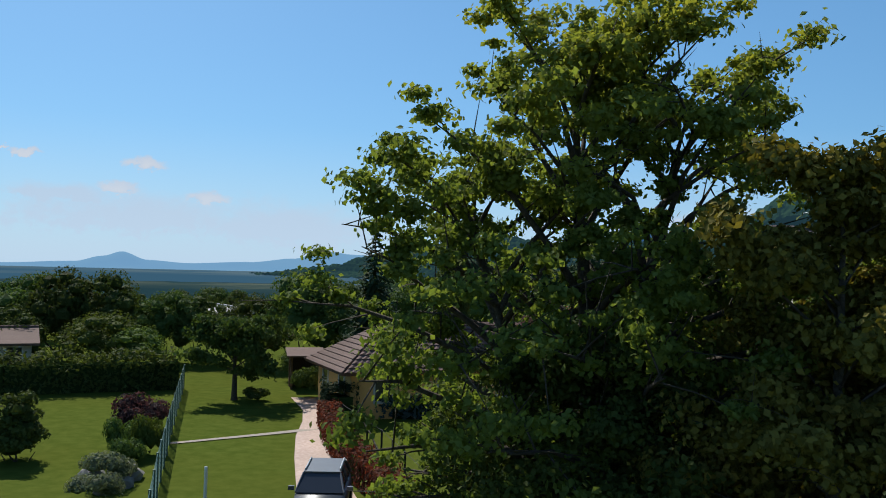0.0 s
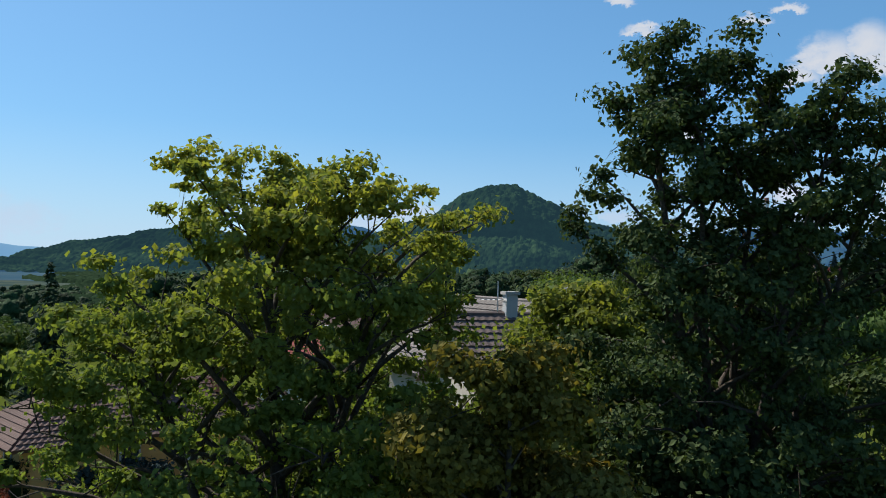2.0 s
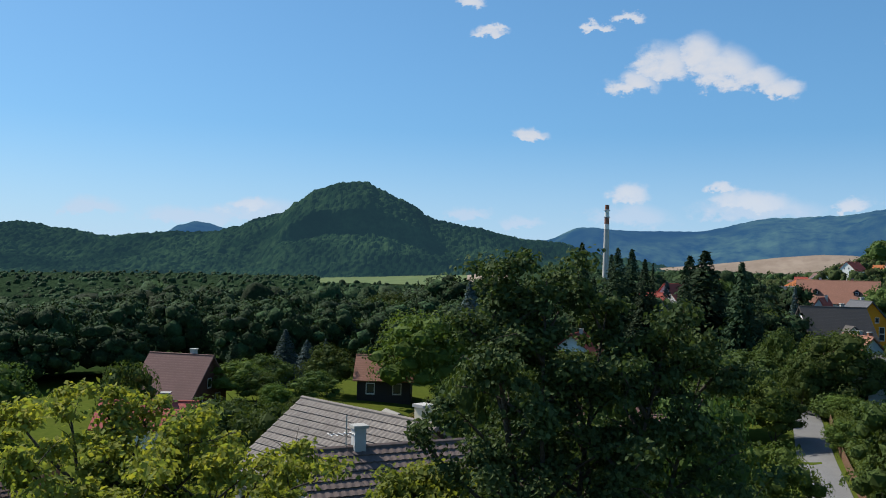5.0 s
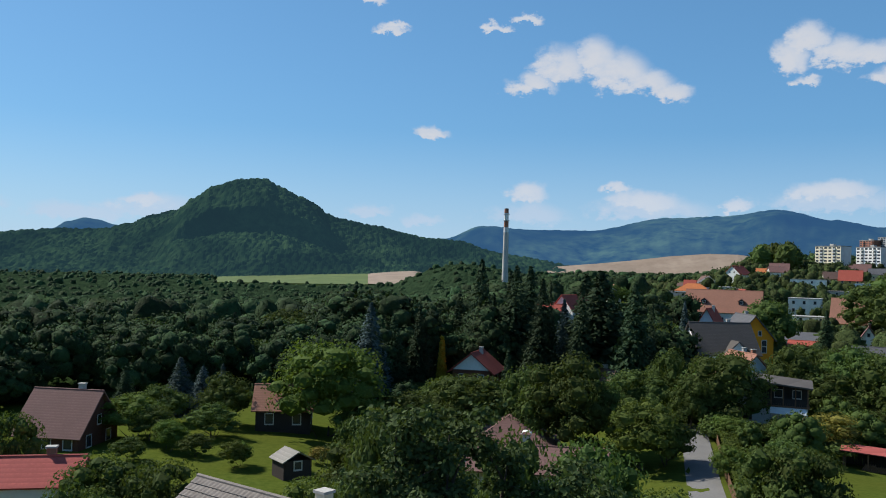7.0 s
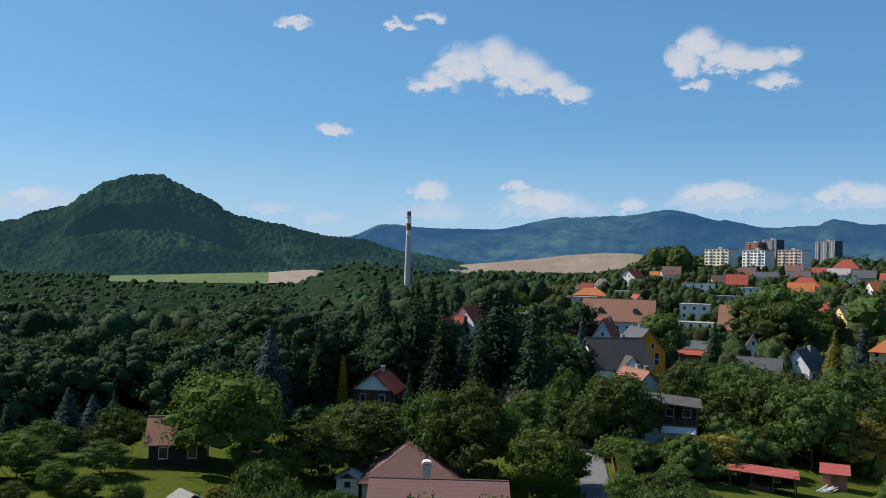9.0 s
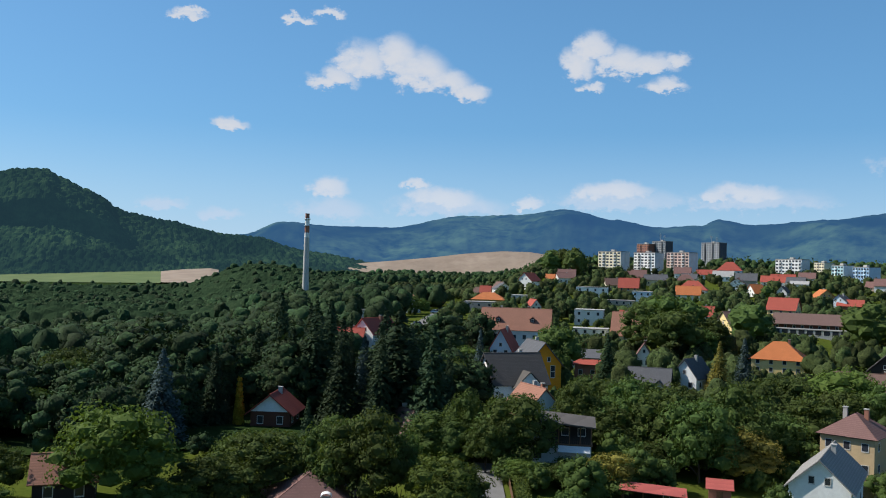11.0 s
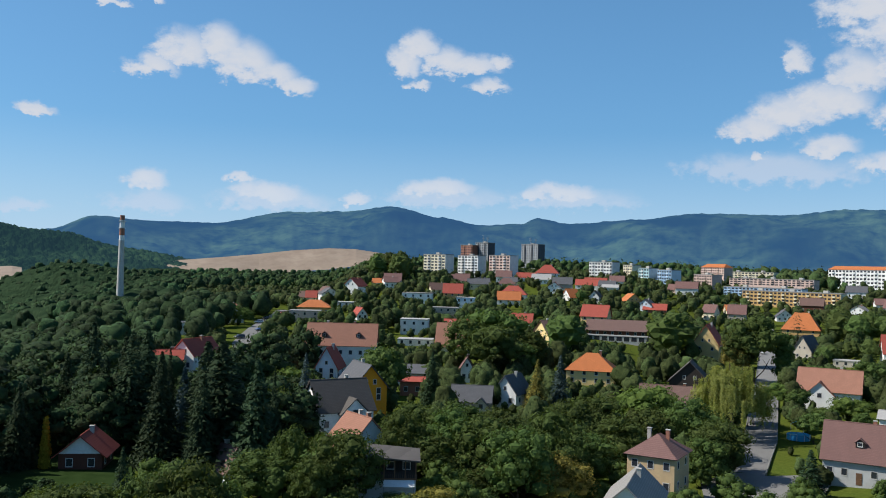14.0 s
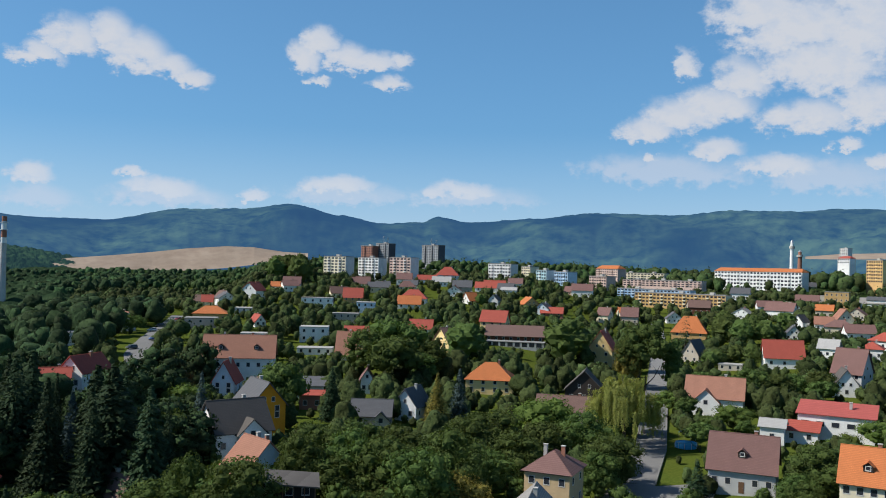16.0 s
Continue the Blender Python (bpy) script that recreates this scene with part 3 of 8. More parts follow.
def build_hill():
    """The table-topped wooded hill, its long shoulders and the lower ridge beside it, covered by crowns."""
    dist, az0 = 3500.0, HILL_AZ
    verts, faces = [], []
    nu, nv = 560, 90
    for i in range(nu + 1):
        u = -1900 + 3300 * i / nu
        top = crest(HILL_LINE, u) - 4
        dome = math.exp(-abs((u - 5) / 285) ** 6)
        for j in range(nv + 1):
            v = j / nv
            prof = min(1.0, v / 0.86)
            plain = 0.46 * smooth01(prof / 0.74) + 0.54 * smooth01((prof - 0.52) / 0.48)
            sway = 0.05 * noise.noise(Vector((u * 0.006, 0, 5)))
            cliff = 0.44 * smooth01(prof / 0.6) + 0.24 * smooth01((prof - 0.56 - sway) / 0.05) + 0.32 * math.sin(math.pi / 2 * max(0, (prof - 0.6) / 0.4))
            edge = plain + (cliff - plain) * dome
            if v > 0.86:
                edge = 1 - 0.45 * ((v - 0.86) / 0.14) ** 2
            n1 = noise.noise(Vector((u * 0.008, v * 9, 0.3))) + 0.5 * noise.noise(Vector((u * 0.021, v * 20, 4.3)))
            d = noise.voronoi(Vector((u * 0.052, v * 46, 2.0)))[0][0]
            z = -36 + (top + 36) * edge + n1 * 16 * smooth01(v * 3) * (1 - 0.8 * smooth01((v - 0.7) / 0.15)) + (0.5 - d) * 17 + 4
            r = dist - 900 * (1 - v / 0.86) if v <= 0.86 else dist + 500 * (v - 0.86)
            a = radians(az0)
            verts.append((u * math.cos(a) + r * math.sin(a), -u * math.sin(a) + r * math.cos(a), z))
    w = nv + 1
    for i in range(nu):
        for j in range(nv):
            p = i * w + j
            faces.append((p, p + w, p + w + 1, p + 1))
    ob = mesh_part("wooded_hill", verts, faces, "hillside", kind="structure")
    tagged(ob, "steep table-topped hill covered in dense green woods", "hill")


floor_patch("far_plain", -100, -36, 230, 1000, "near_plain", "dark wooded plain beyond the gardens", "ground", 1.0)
floor_patch("far_plain", -100, -36, 940, 2100, "mid_plain", "distant plain of fields and woods, thin haze painted on", "ground", 1.4)
floor_patch("far_plain", -100, -36, 1980, 4800, "haze_plain", "distant plain of fields and woods, blue haze painted on", "ground", 1.9)

build_hill()


def far_field(name, edge, dist, material, label, step=60):
    """A harvested slope at the foot of the range: edge gives azimuth, lower and upper height."""
    verts, faces = [], []
    for az, lo, hi in edge:
        a = radians(az)
        for k in range(4):
            r = dist + step * k
            verts.append((r * math.sin(a), r * math.cos(a), lo + (hi - lo) * k / 3))
    for i in range(len(edge) - 1):
        for k in range(3):
            p = i * 4 + k
            faces.append((p, p + 1, p + 5, p + 4))
    tagged(mesh_part(name, verts, faces, material, kind="structure"), label, "field")


far_field("meadow", [(-14.6, -30.5, -24), (-13, -30.5, -20), (-10.9, -30.5, -16.4), (-8, -30, -11), (-4.9, -29, -6.2)], 2250, "meadow", "light green meadow below the wooded hill", 167)
far_field("field", [(-4.9, -27, -6.2), (-3.5, -27, 1.5), (-1.9, -27, 6.2), (-1.4, -27, 2)], 2250, "straw", "small harvested field below the wooded hill", 167)
far_field("field", [(5.78, -2, 23), (7.63, -3, 36), (10.17, -4, 51), (12.47, -5, 67), (14.5, 2, 84), (16.91, 14, 97), (18.68, 29, 96), (20.47, 40, 82), (22.1, 55, 78)], 3280, "straw", "pale harvested grain field below the mountains")
far_field("field", [(53.5, 100, 112), (55.5, 100, 124), (58, 104, 129), (62, 106, 118)], 3330, "straw", "pale harvested field beyond the town")

# ---- trees ----
def soft_normals(me, normals):
    """Leaves are lit as part of the bough they sit on: smooth normals for every vertex."""
    normals = normals / np.maximum(np.linalg.norm(normals, axis=1, keepdims=True), 1e-6)
    at = me.attributes.new("custom_normal", "FLOAT_VECTOR", "POINT")
    at.data.foreach_set("vector", np.ascontiguousarray(normals, dtype=np.float32).ravel())


def card_mesh(name, centers, normals, size, aspect=1.5, rng=None, lit=None):
    """Many small leaf clumps, each a folded rhombus of its own, in one mesh."""
    n = len(centers)
    nrm = normals / np.maximum(np.linalg.norm(normals, axis=1, keepdims=True), 1e-6)
    ref = rng.normal(size=(n, 3))
    t1 = np.cross(nrm, ref)
    t1 /= np.maximum(np.linalg.norm(t1, axis=1, keepdims=True), 1e-6)
    t2 = np.cross(nrm, t1)
    s = size * rng.uniform(0.6, 1.35, (n, 1)) * 0.5
    fold = nrm * s * 0.2
    quad = np.stack([centers - t1 * s * aspect, centers - t2 * s + fold, centers + t1 * s * aspect, centers + t2 * s + fold], 1).reshape(-1, 3)
    me = bpy.data.meshes.new(name)
    me.from_pydata(quad.tolist(), [], np.arange(n * 4).reshape(n, 4).tolist())
    if lit is not None:
        soft_normals(me, np.repeat(lit, 4, 0))
    return me


def tube_verts(path, radii, seg, base):
    """Ring vertices and faces of a limb along a path."""
    verts, faces = [], []
    path = [Vector(p) for p in path]
    for i, p in enumerate(path):
        d = (path[min(i + 1, len(path) - 1)] - path[max(i - 1, 0)]).normalized()
        x = d.orthogonal().normalized()
        y = d.cross(x)
        for k in range(seg):
            a = 2 * math.pi * k / seg
            verts.append(p + (x * math.cos(a) + y * math.sin(a)) * radii[i])
    for i in range(len(path) - 1):
        for k in range(seg):
            q = base + i * seg
            faces.append((q + k, q + (k + 1) % seg, q + seg + (k + 1) % seg, q + seg + k))
    return verts, faces


def grow(seed, height, spread, trunk_r, limbs, twigs, leaves, leaf, stems=1, clear=0.12, droop=0.0, cluster=0.55, upward=0.55, seg=7, leans=None, inner=0.28, hem=0.0, full=1.0):
    """A broad-leaved tree: stems, limbs, twigs and leaf clumps at the twigs. spread(v) is the crown's radius at height share v."""
    rng = np.random.default_rng(seed)
    verts, faces, tips, dirs = [], [], [], []

    def limb(path, radii, sg):
        v, f = tube_verts(path, radii, sg, len(verts))
        verts.extend(v)
        faces.extend(f)

    for s in range(stems):
        lean = Vector((rng.uniform(-1, 1), rng.uniform(-1, 1), 0)) * (0.10 * height if stems > 1 else 0.02 * height)
        top = height * (0.93 if s == 0 else rng.uniform(0.78, 0.92))
        if leans:
            lean, top = Vector((leans[s][0], leans[s][1], 0)), leans[s][2] * 0.95
        pts, rad = [], []
        for i in range(9):
            v = i / 8
            pts.append(lean * v ** 1.3 + Vector((math.sin(v * 5 + s), math.cos(v * 4 + 2 * s), 0)) * 0.012 * height * v + Vector((0, 0, top * v - 0.3)))
            rad.append(trunk_r * (1 - 0.93 * v) ** 0.9 * (1 if s == 0 else 0.75) * (0.7 if leans else 1) * (1.35 if i == 0 else 1))
        limb(pts, rad, seg)
        for q in range(12):
            tips.append(pts[7].lerp(pts[8], 1.1 - 0.09 * q) + Vector(rng.normal(size=3)) * 0.015 * height)
            dirs.append(Vector((0, 0, 1)))
        for i in range(limbs):
            v = clear + (0.97 - clear) * (i + rng.uniform(0, 1)) / limbs
            k = v * 8
            j = min(int(k), 7)
            root = pts[j].lerp(pts[j + 1], k - j)
            az = i * 2.4 + s + rng.uniform(-0.4, 0.4)
            reach = spread(v) * rng.uniform(0.72, 1.1)
            rise = reach * (upward * rng.uniform(0.5, 1.3)) * (0.25 + 1.1 * v) - droop * reach
            end = root + Vector((math.cos(az) * reach, math.sin(az) * reach, rise))
            if end.z > top * 1.05:
                end.z = top * 1.05 - rng.uniform(0, 0.06) * height
            end.z = max(end.z, 0.05 * height)
            if hem:
                most = spread(min(1.0, end.z / height)) * hem
                if reach > most:
                    end.x, end.y = root.x + (end.x - root.x) * most / reach, root.y + (end.y - root.y) * most / reach
                    reach = most
            mid = root.lerp(end, 0.5) + Vector((rng.normal() * 0.06, rng.normal() * 0.06, 0.10)) * reach
            lp = [root, root.lerp(mid, 0.5) + Vector((0, 0, 0.02 * reach)), mid, mid.lerp(end, 0.55) + Vector((0, 0, 0.03 * reach)), end]
            lr = trunk_r * (0.36 - 0.24 * v)
            limb(lp, [lr, lr * 0.8, lr * 0.58, lr * 0.36, lr * 0.12], max(4, seg - 2))
            for q in range(twigs):
                u = inner + (1 - inner) * (q + rng.uniform(0, 1)) / twigs
                m = u * 4
                jj = min(int(m), 3)
                a = lp[jj].lerp(lp[jj + 1], m - jj)
                d = Vector(rng.normal(size=3)) + (end - root).normalized() * 0.7 + Vector((0, 0, 0.25 - droop))
                d.normalize()
                tl = (0.16 + 0.22 * rng.random()) * max(reach, 0.12 * height)
                b = a + d * tl
                limb([a, a.lerp(b, 0.5) + Vector((0, 0, 0.04)), b], [lr * 0.22, lr * 0.15, lr * 0.05], 3)
                for w in (0.45, 0.75, 1.05):
                    tips.append(a.lerp(b, w))
                    dirs.append(d)
    tips, dirs = np.array([tuple(t) for t in tips]), np.array([tuple(d) for d in dirs])
    kept = rng.permutation(len(tips))[:int(full * len(tips))]
    idx = kept[rng.integers(0, len(kept), leaves)]
    pad = rng.uniform(0.55, 1.25, (len(tips), 1))[idx]
    off = rng.normal(size=(leaves, 3)) * cluster * pad * np.array([1, 1, 0.5])
    c = tips[idx] + off
    c[:, 2] = np.maximum(c[:, 2], 0.03 * height)
    axis = c * np.array([1, 1, 0.6]) - np.array([0, 0, 0.33 * height])
    axis /= np.linalg.norm(axis, axis=1, keepdims=True)
    lit = off / cluster * np.array([0.4, 0.4, 0.8]) + axis * 0.4 + rng.normal(size=(leaves, 3)) * 0.4 + np.array([0, 0, 0.3])
    lit /= np.linalg.norm(lit, axis=1, keepdims=True)
    nr = lit + rng.normal(size=(leaves, 3)) * 0.45
    crown = card_mesh("crown", c, nr, leaf, 1.35, rng, lit)
    trunk = bpy.data.meshes.new("trunk")
    trunk.from_pydata([tuple(v) for v in verts], [], faces)
    trunk.polygons.foreach_set("use_smooth", [True] * len(trunk.polygons))
    return trunk, crown


def lump_crown(seed, lumps, n, leaf, core=0.66, jitter=0.12, fine=2):
    """A crown of lumps: a dense core, hidden under leaf clumps that stand off it unevenly."""
    rng = np.random.default_rng(seed)
    lumps = np.array(lumps)
    wgt = lumps[:, 3] ** 2
    idx = rng.choice(len(lumps), n, p=wgt / wgt.sum())
    d = rng.normal(size=(n, 3))
    d[:, 2] = np.abs(d[:, 2]) * 0.9 - 0.25
    d /= np.linalg.norm(d, axis=1, keepdims=True)
    r = lumps[idx, 3:4] * (1 - np.abs(rng.normal(size=(n, 1))) * jitter * 1.3 + 0.1)
    c = lumps[idx, :3] + d * r * np.array([1, 1, 0.85])
    nr = d + rng.normal(size=(n, 3)) * 0.4
    cv, cf, inner = [], [], []
    for x, y, z, rr in lumps:
        bm = bmesh.new()
        bmesh.ops.create_icosphere(bm, subdivisions=fine, radius=rr * core)
        base = len(cv)
        for v in bm.verts:
            p = v.co * (1 + 0.35 * noise.noise(v.co.normalized() * 1.9 + Vector((x, y, z)) * 9))
            cv.append((x + p.x, y + p.y, z + p.z * 0.85))
            inner.append(v.co.normalized()[:])
        for f in bm.faces:
            cf.append([base + v.index for v in f.verts])
        bm.free()
    inner = np.array(inner)
    me = bpy.data.meshes.new("crown")
    n4 = n * 3
    nrm = nr / np.linalg.norm(nr, axis=1, keepdims=True)
    t1 = np.cross(nrm, rng.normal(size=(n, 3)))
    t1 /= np.linalg.norm(t1, axis=1, keepdims=True)
    t2 = np.cross(nrm, t1)
    s = leaf * rng.uniform(0.55, 1.4, (n, 1)) * 0.5
    quad = np.stack([c - t1 * s * 1.3, c + t1 * s * 0.7 - t2 * s * 0.9, c + t1 * s * 0.5 + t2 * s], 1).reshape(-1, 3)
    polys = np.arange(n4).reshape(n, 3).tolist() + [[i + n4 for i in q] for q in cf]
    me.from_pydata(quad.tolist() + cv, [], polys)
    mid = lumps[:, :3].mean(axis=0) * np.array([1, 1, 0.8])
    away = c - mid
    away /= np.linalg.norm(away, axis=1, keepdims=True)
    lit = d * 0.95 + away * 0.25 + rng.normal(size=(n, 3)) * 0.22
    off = np.array(cv) - mid
    inner = inner * 0.9 + off / np.linalg.norm(off, axis=1, keepdims=True) * 0.3 + rng.normal(size=inner.shape) * 0.12
    soft_normals(me, np.concatenate([np.repeat(lit, 3, 0), inner]))
    return me


def blob_crown(seed, sub, n, leaf, wide=0.36, lo=0.1, knobs=2.3):
    """A closed far-off crown with knobs and creases, and some leaf clumps that break its outline."""
    rng = np.random.default_rng(seed)
    bm = bmesh.new()
    bmesh.ops.create_icosphere(bm, subdivisions=sub, radius=1)
    mid, tall = (1 + lo) / 2, (1 - lo) / 2
    for v in bm.verts:
        d = v.co.normalized()
        near = noise.voronoi(d * knobs + Vector((seed * 3.7, 1.0, 0)))[0][0]
        f = 0.86 + (0.42 - near) * 0.62 + 0.22 * noise.noise(d * 1.3 + Vector((0, seed * 2.9, 0)))
        v.co = Vector((d.x * f * wide, d.y * f * wide, mid + d.z * f * tall * (1 if d.z > 0 else 0.9)))
    top = max(v.co.z for v in bm.verts)
    for v in bm.verts:
        v.co.z *= 1 / top
    bm.normal_update()
    bm.faces.ensure_lookup_table()
    cv, cn = [v.co[:] for v in bm.verts], np.array([v.normal[:] for v in bm.verts])
    cf = [tuple(v.index for v in f.verts) for f in bm.faces]
    area = np.array([f.calc_area() * (1.0 if f.normal.z > -0.4 else 0.2) for f in bm.faces])
    idx = rng.choice(len(cf), n, p=area / area.sum()) if n else []
    c = np.array([bm.faces[i].calc_center_median()[:] for i in idx]).reshape(-1, 3)
    fn = np.array([bm.faces[i].normal[:] for i in idx]).reshape(-1, 3)
    bm.free()
    if not n:
        me = bpy.data.meshes.new("crown")
        me.from_pydata(cv, [], cf)
        soft_normals(me, cn)
        return me
    c = c + rng.normal(size=(n, 3)) * leaf * 0.8 + fn * leaf * 0.25
    return _join_cards("crown", c, fn + rng.normal(size=(n, 3)) * 0.45, leaf, rng, cv, cf, (fn + rng.normal(size=(n, 3)) * 0.15, cn))


def stem_mesh(h, r, seed=0, limbs=3):
    rng = random.Random(seed)
    pts = [Vector((rng.uniform(-0.04, 0.04) * h * v, rng.uniform(-0.04, 0.04) * h * v, h * v - 0.4)) for v in (0, 0.25, 0.5, 0.75, 1)]
    v, f = tube_verts(pts, [r * 1.3, r, r * 0.85, r * 0.6, r * 0.3], 6, 0)
    for k in range(limbs):
        a = k * 2.1 + rng.random()
        b = pts[2 + k % 2]
        v2, f2 = tube_verts([b, b + Vector((math.cos(a), math.sin(a), 0.9)) * h * 0.25, b + Vector((math.cos(a), math.sin(a), 1.2)) * h * 0.42], [r * 0.5, r * 0.35, r * 0.12], 5, len(v))
        v, f = v + v2, f + f2
    me = bpy.data.meshes.new("trunk")
    me.from_pydata([tuple(p) for p in v], [], f)
    return me


def spruce_mesh(seed, h, r, levels, per, leaf_n):
    """A conifer: whorls of drooping boughs of several flat sprays each, shorter towards the tip."""
    rng = np.random.default_rng(seed)
    verts, faces = [], []
    for i in range(levels):
        v = i / levels
        z = h * (0.06 + 0.93 * v)
        reach0 = r * (1 - v) ** 0.95 + 0.008
        for k in range(max(4, int(per * (1 - 0.55 * v)))):
            a = rng.uniform(0, 6.283)
            reach = reach0 * rng.uniform(0.7, 1.15)
            ca, sa = math.cos(a), math.sin(a)
            wid = max(0.012, reach * 0.20) * rng.uniform(0.7, 1.2)
            dz = reach * rng.uniform(0.22, 0.5)
            b = len(verts)
            p = []
            for u, w, q in ((0.08, 0.3, 0.05), (0.45, 1.0, -0.35), (0.78, 0.8, -0.8), (1.0, 0.0, -0.85)):
                hang = q * dz + (0.12 * reach if u > 0.9 else 0)
                if w:
                    verts.append((ca * reach * u - sa * wid * w * 0.5, sa * reach * u + ca * wid * w * 0.5, z + hang - 0.10 * wid))
                    verts.append((ca * reach * u, sa * reach * u, z + hang + 0.08 * wid))
                    verts.append((ca * reach * u + sa * wid * w * 0.5, sa * reach * u - ca * wid * w * 0.5, z + hang - 0.10 * wid))
                else:
                    verts.append((ca * reach, sa * reach, z + hang))
            for s in (0, 3):
                faces += [(b + s, b + s + 3, b + s + 4, b + s + 1), (b + s + 1, b + s + 4, b + s + 5, b + s + 2)]
            faces += [(b + 6, b + 9, b + 7), (b + 7, b + 9, b + 8)]
    n = leaf_n
    v = rng.random(n) ** 1.5
    a = rng.uniform(0, 6.283, n)
    rad = (r * (1 - v) ** 0.95 + 0.006) * rng.uniform(0.55, 1.08, n)
    c = np.stack([np.cos(a) * rad, np.sin(a) * rad, h * (0.03 + 0.95 * v) - 0.25 * rad * 0.5], 1)
    out = np.stack([np.cos(a), np.sin(a), np.full(n, 0.55)], 1)
    nr = out * 0.8 + np.array([0, 0, 0.5]) + rng.normal(size=(n, 3)) * 0.4
    vv = np.array(verts)
    bough = vv * np.array([1, 1, 0]) / np.maximum(np.hypot(vv[:, 0], vv[:, 1]), 0.01)[:, None] + np.array([0, 0, 0.8]) + rng.normal(size=vv.shape) * 0.25
    return _join_cards("crown", c, nr, r * 0.10, rng, verts, faces, (out + rng.normal(size=(n, 3)) * 0.3, bough))


def _join_cards(name, c, nr, leaf, rng, verts, faces, lit=None):
    n = len(c)
    nrm = nr / np.linalg.norm(nr, axis=1, keepdims=True)
    t1 = np.cross(nrm, rng.normal(size=(n, 3)))
    t1 /= np.linalg.norm(t1, axis=1, keepdims=True)
    t2 = np.cross(nrm, t1)
    s = leaf * rng.uniform(0.6, 1.4, (n, 1)) * 0.5
    quad = np.stack([c - t1 * s * 1.6, c + t1 * s * 0.8 - t2 * s * 0.8, c + t1 * s + t2 * s * 0.8], 1).reshape(-1, 3)
    me = bpy.data.meshes.new(name)
    me.from_pydata(quad.tolist() + [tuple(p) for p in verts], [], np.arange(n * 3).reshape(n, 3).tolist() + [tuple(i + n * 3 for i in f) for f in faces])
    if lit is not None:
        soft_normals(me, np.concatenate([np.repeat(lit[0], 3, 0), lit[1]]) if len(verts) else np.repeat(lit[0], 3, 0))
    return me


SEEDS = {}


def seed_tree(key, name, trunk, crown, leafmat, label, category="tree"):
    SEEDS[key] = (name, trunk, crown, leafmat, label, category)


TREE_GROUPS = {"broadleaf_tree": "garden trees", "spruce_tree": "spruce trees", "bush": "garden bushes"}


def plant(key, x, y, height=1.0, wide=None, turn=None, label="", z=None):
    """One tree of a kind at a place; height and wide scale the unit tree. A width past one tree's makes a small grove of single trees."""
    if key[:4] in ("broa", "brig", "tall") and key != "brightbush" and wide and wide > 1.6 * height:
        h = max(height, min(5.0, 0.3 * wide))
        n = min(9, max(2, round((wide / h) ** 1.5)))
        for i in range(n):
            a, q = i * 2.4 + x, max(0.0, 0.38 * wide - 0.3 * h) * math.sqrt((i + 0.4) / n)
            px, py = x + q * math.cos(a), y + q * math.sin(a)
            hi = room_for(px, py, h * (0.78 + 0.3 * ((i * 0.618 + x) % 1)))
            if hi > 1.5:
                plant(key, px, py, hi, hi * (1.0 + 0.3 * ((i * 0.37 + y) % 1)), label=label)
        return
    if key.startswith("spruce") and wide:
        wide = min(wide, 1.5 * height)
    if math.hypot(x, y) < 185 and key[:-1] in ("broad", "bright"):
        key = "near" + key
    elif math.hypot(x, y) > 300 and key[:4] in ("broa", "brig", "tall"):
        key = f"far{int(key[-1]) % 3}"
    elif math.hypot(x, y) > 300 and key.startswith("spruce"):
        key = "farspruce"
    name, trunk, crown, leafmat, lab, category = SEEDS[key]
    if turn is None:
        turn = (x * 37.1 + y * 17.3) % 360
    root = place(name, pose(x, y, land(x, y) if z is None else z, 0, 0, turn) @ Matrix.Diagonal((wide or height, wide or height, height, 1)), label or lab, category, TREE_GROUPS.get(name, ""))
    if trunk:
        if not trunk.materials:
            trunk.materials.append(M["bark"])
        new("trunk", trunk).parent = root
    if not crown.materials:
        crown.materials.append(M[leafmat])
    new("crown", crown).parent = root
    return root


def lumps_round(seed, n=11, wide=0.36, lo=0.35, hi=0.95):
    """Lumps of a unit-high crown: boughs of leaves round its outside, uneven in reach, and a dense middle."""
    rng = random.Random(seed)
    out = []
    mid, tall = (lo + hi) / 2, (hi - lo) / 2
    size = 0.6 * wide * (11 / n) ** 0.4
    for i in range(n):
        up = 1 - 1.62 * (i + 0.5) / n
        a = i * 2.4 + rng.uniform(-0.35, 0.35)
        side = math.sqrt(max(0.0, 1 - up * up))
        reach = rng.uniform(0.6, 0.98) if up < 0.8 else rng.uniform(0.74, 0.9)
        out.append((math.cos(a) * side * wide * reach, math.sin(a) * side * wide * reach, mid + up * tall * reach, size * rng.uniform(0.72, 1.15)))
    out.append((0, 0, mid, wide * 0.66))
    top = max(z + 0.9 * r for _, _, z, r in out)
    return [(x, y, z / top, r) for x, y, z, r in out]


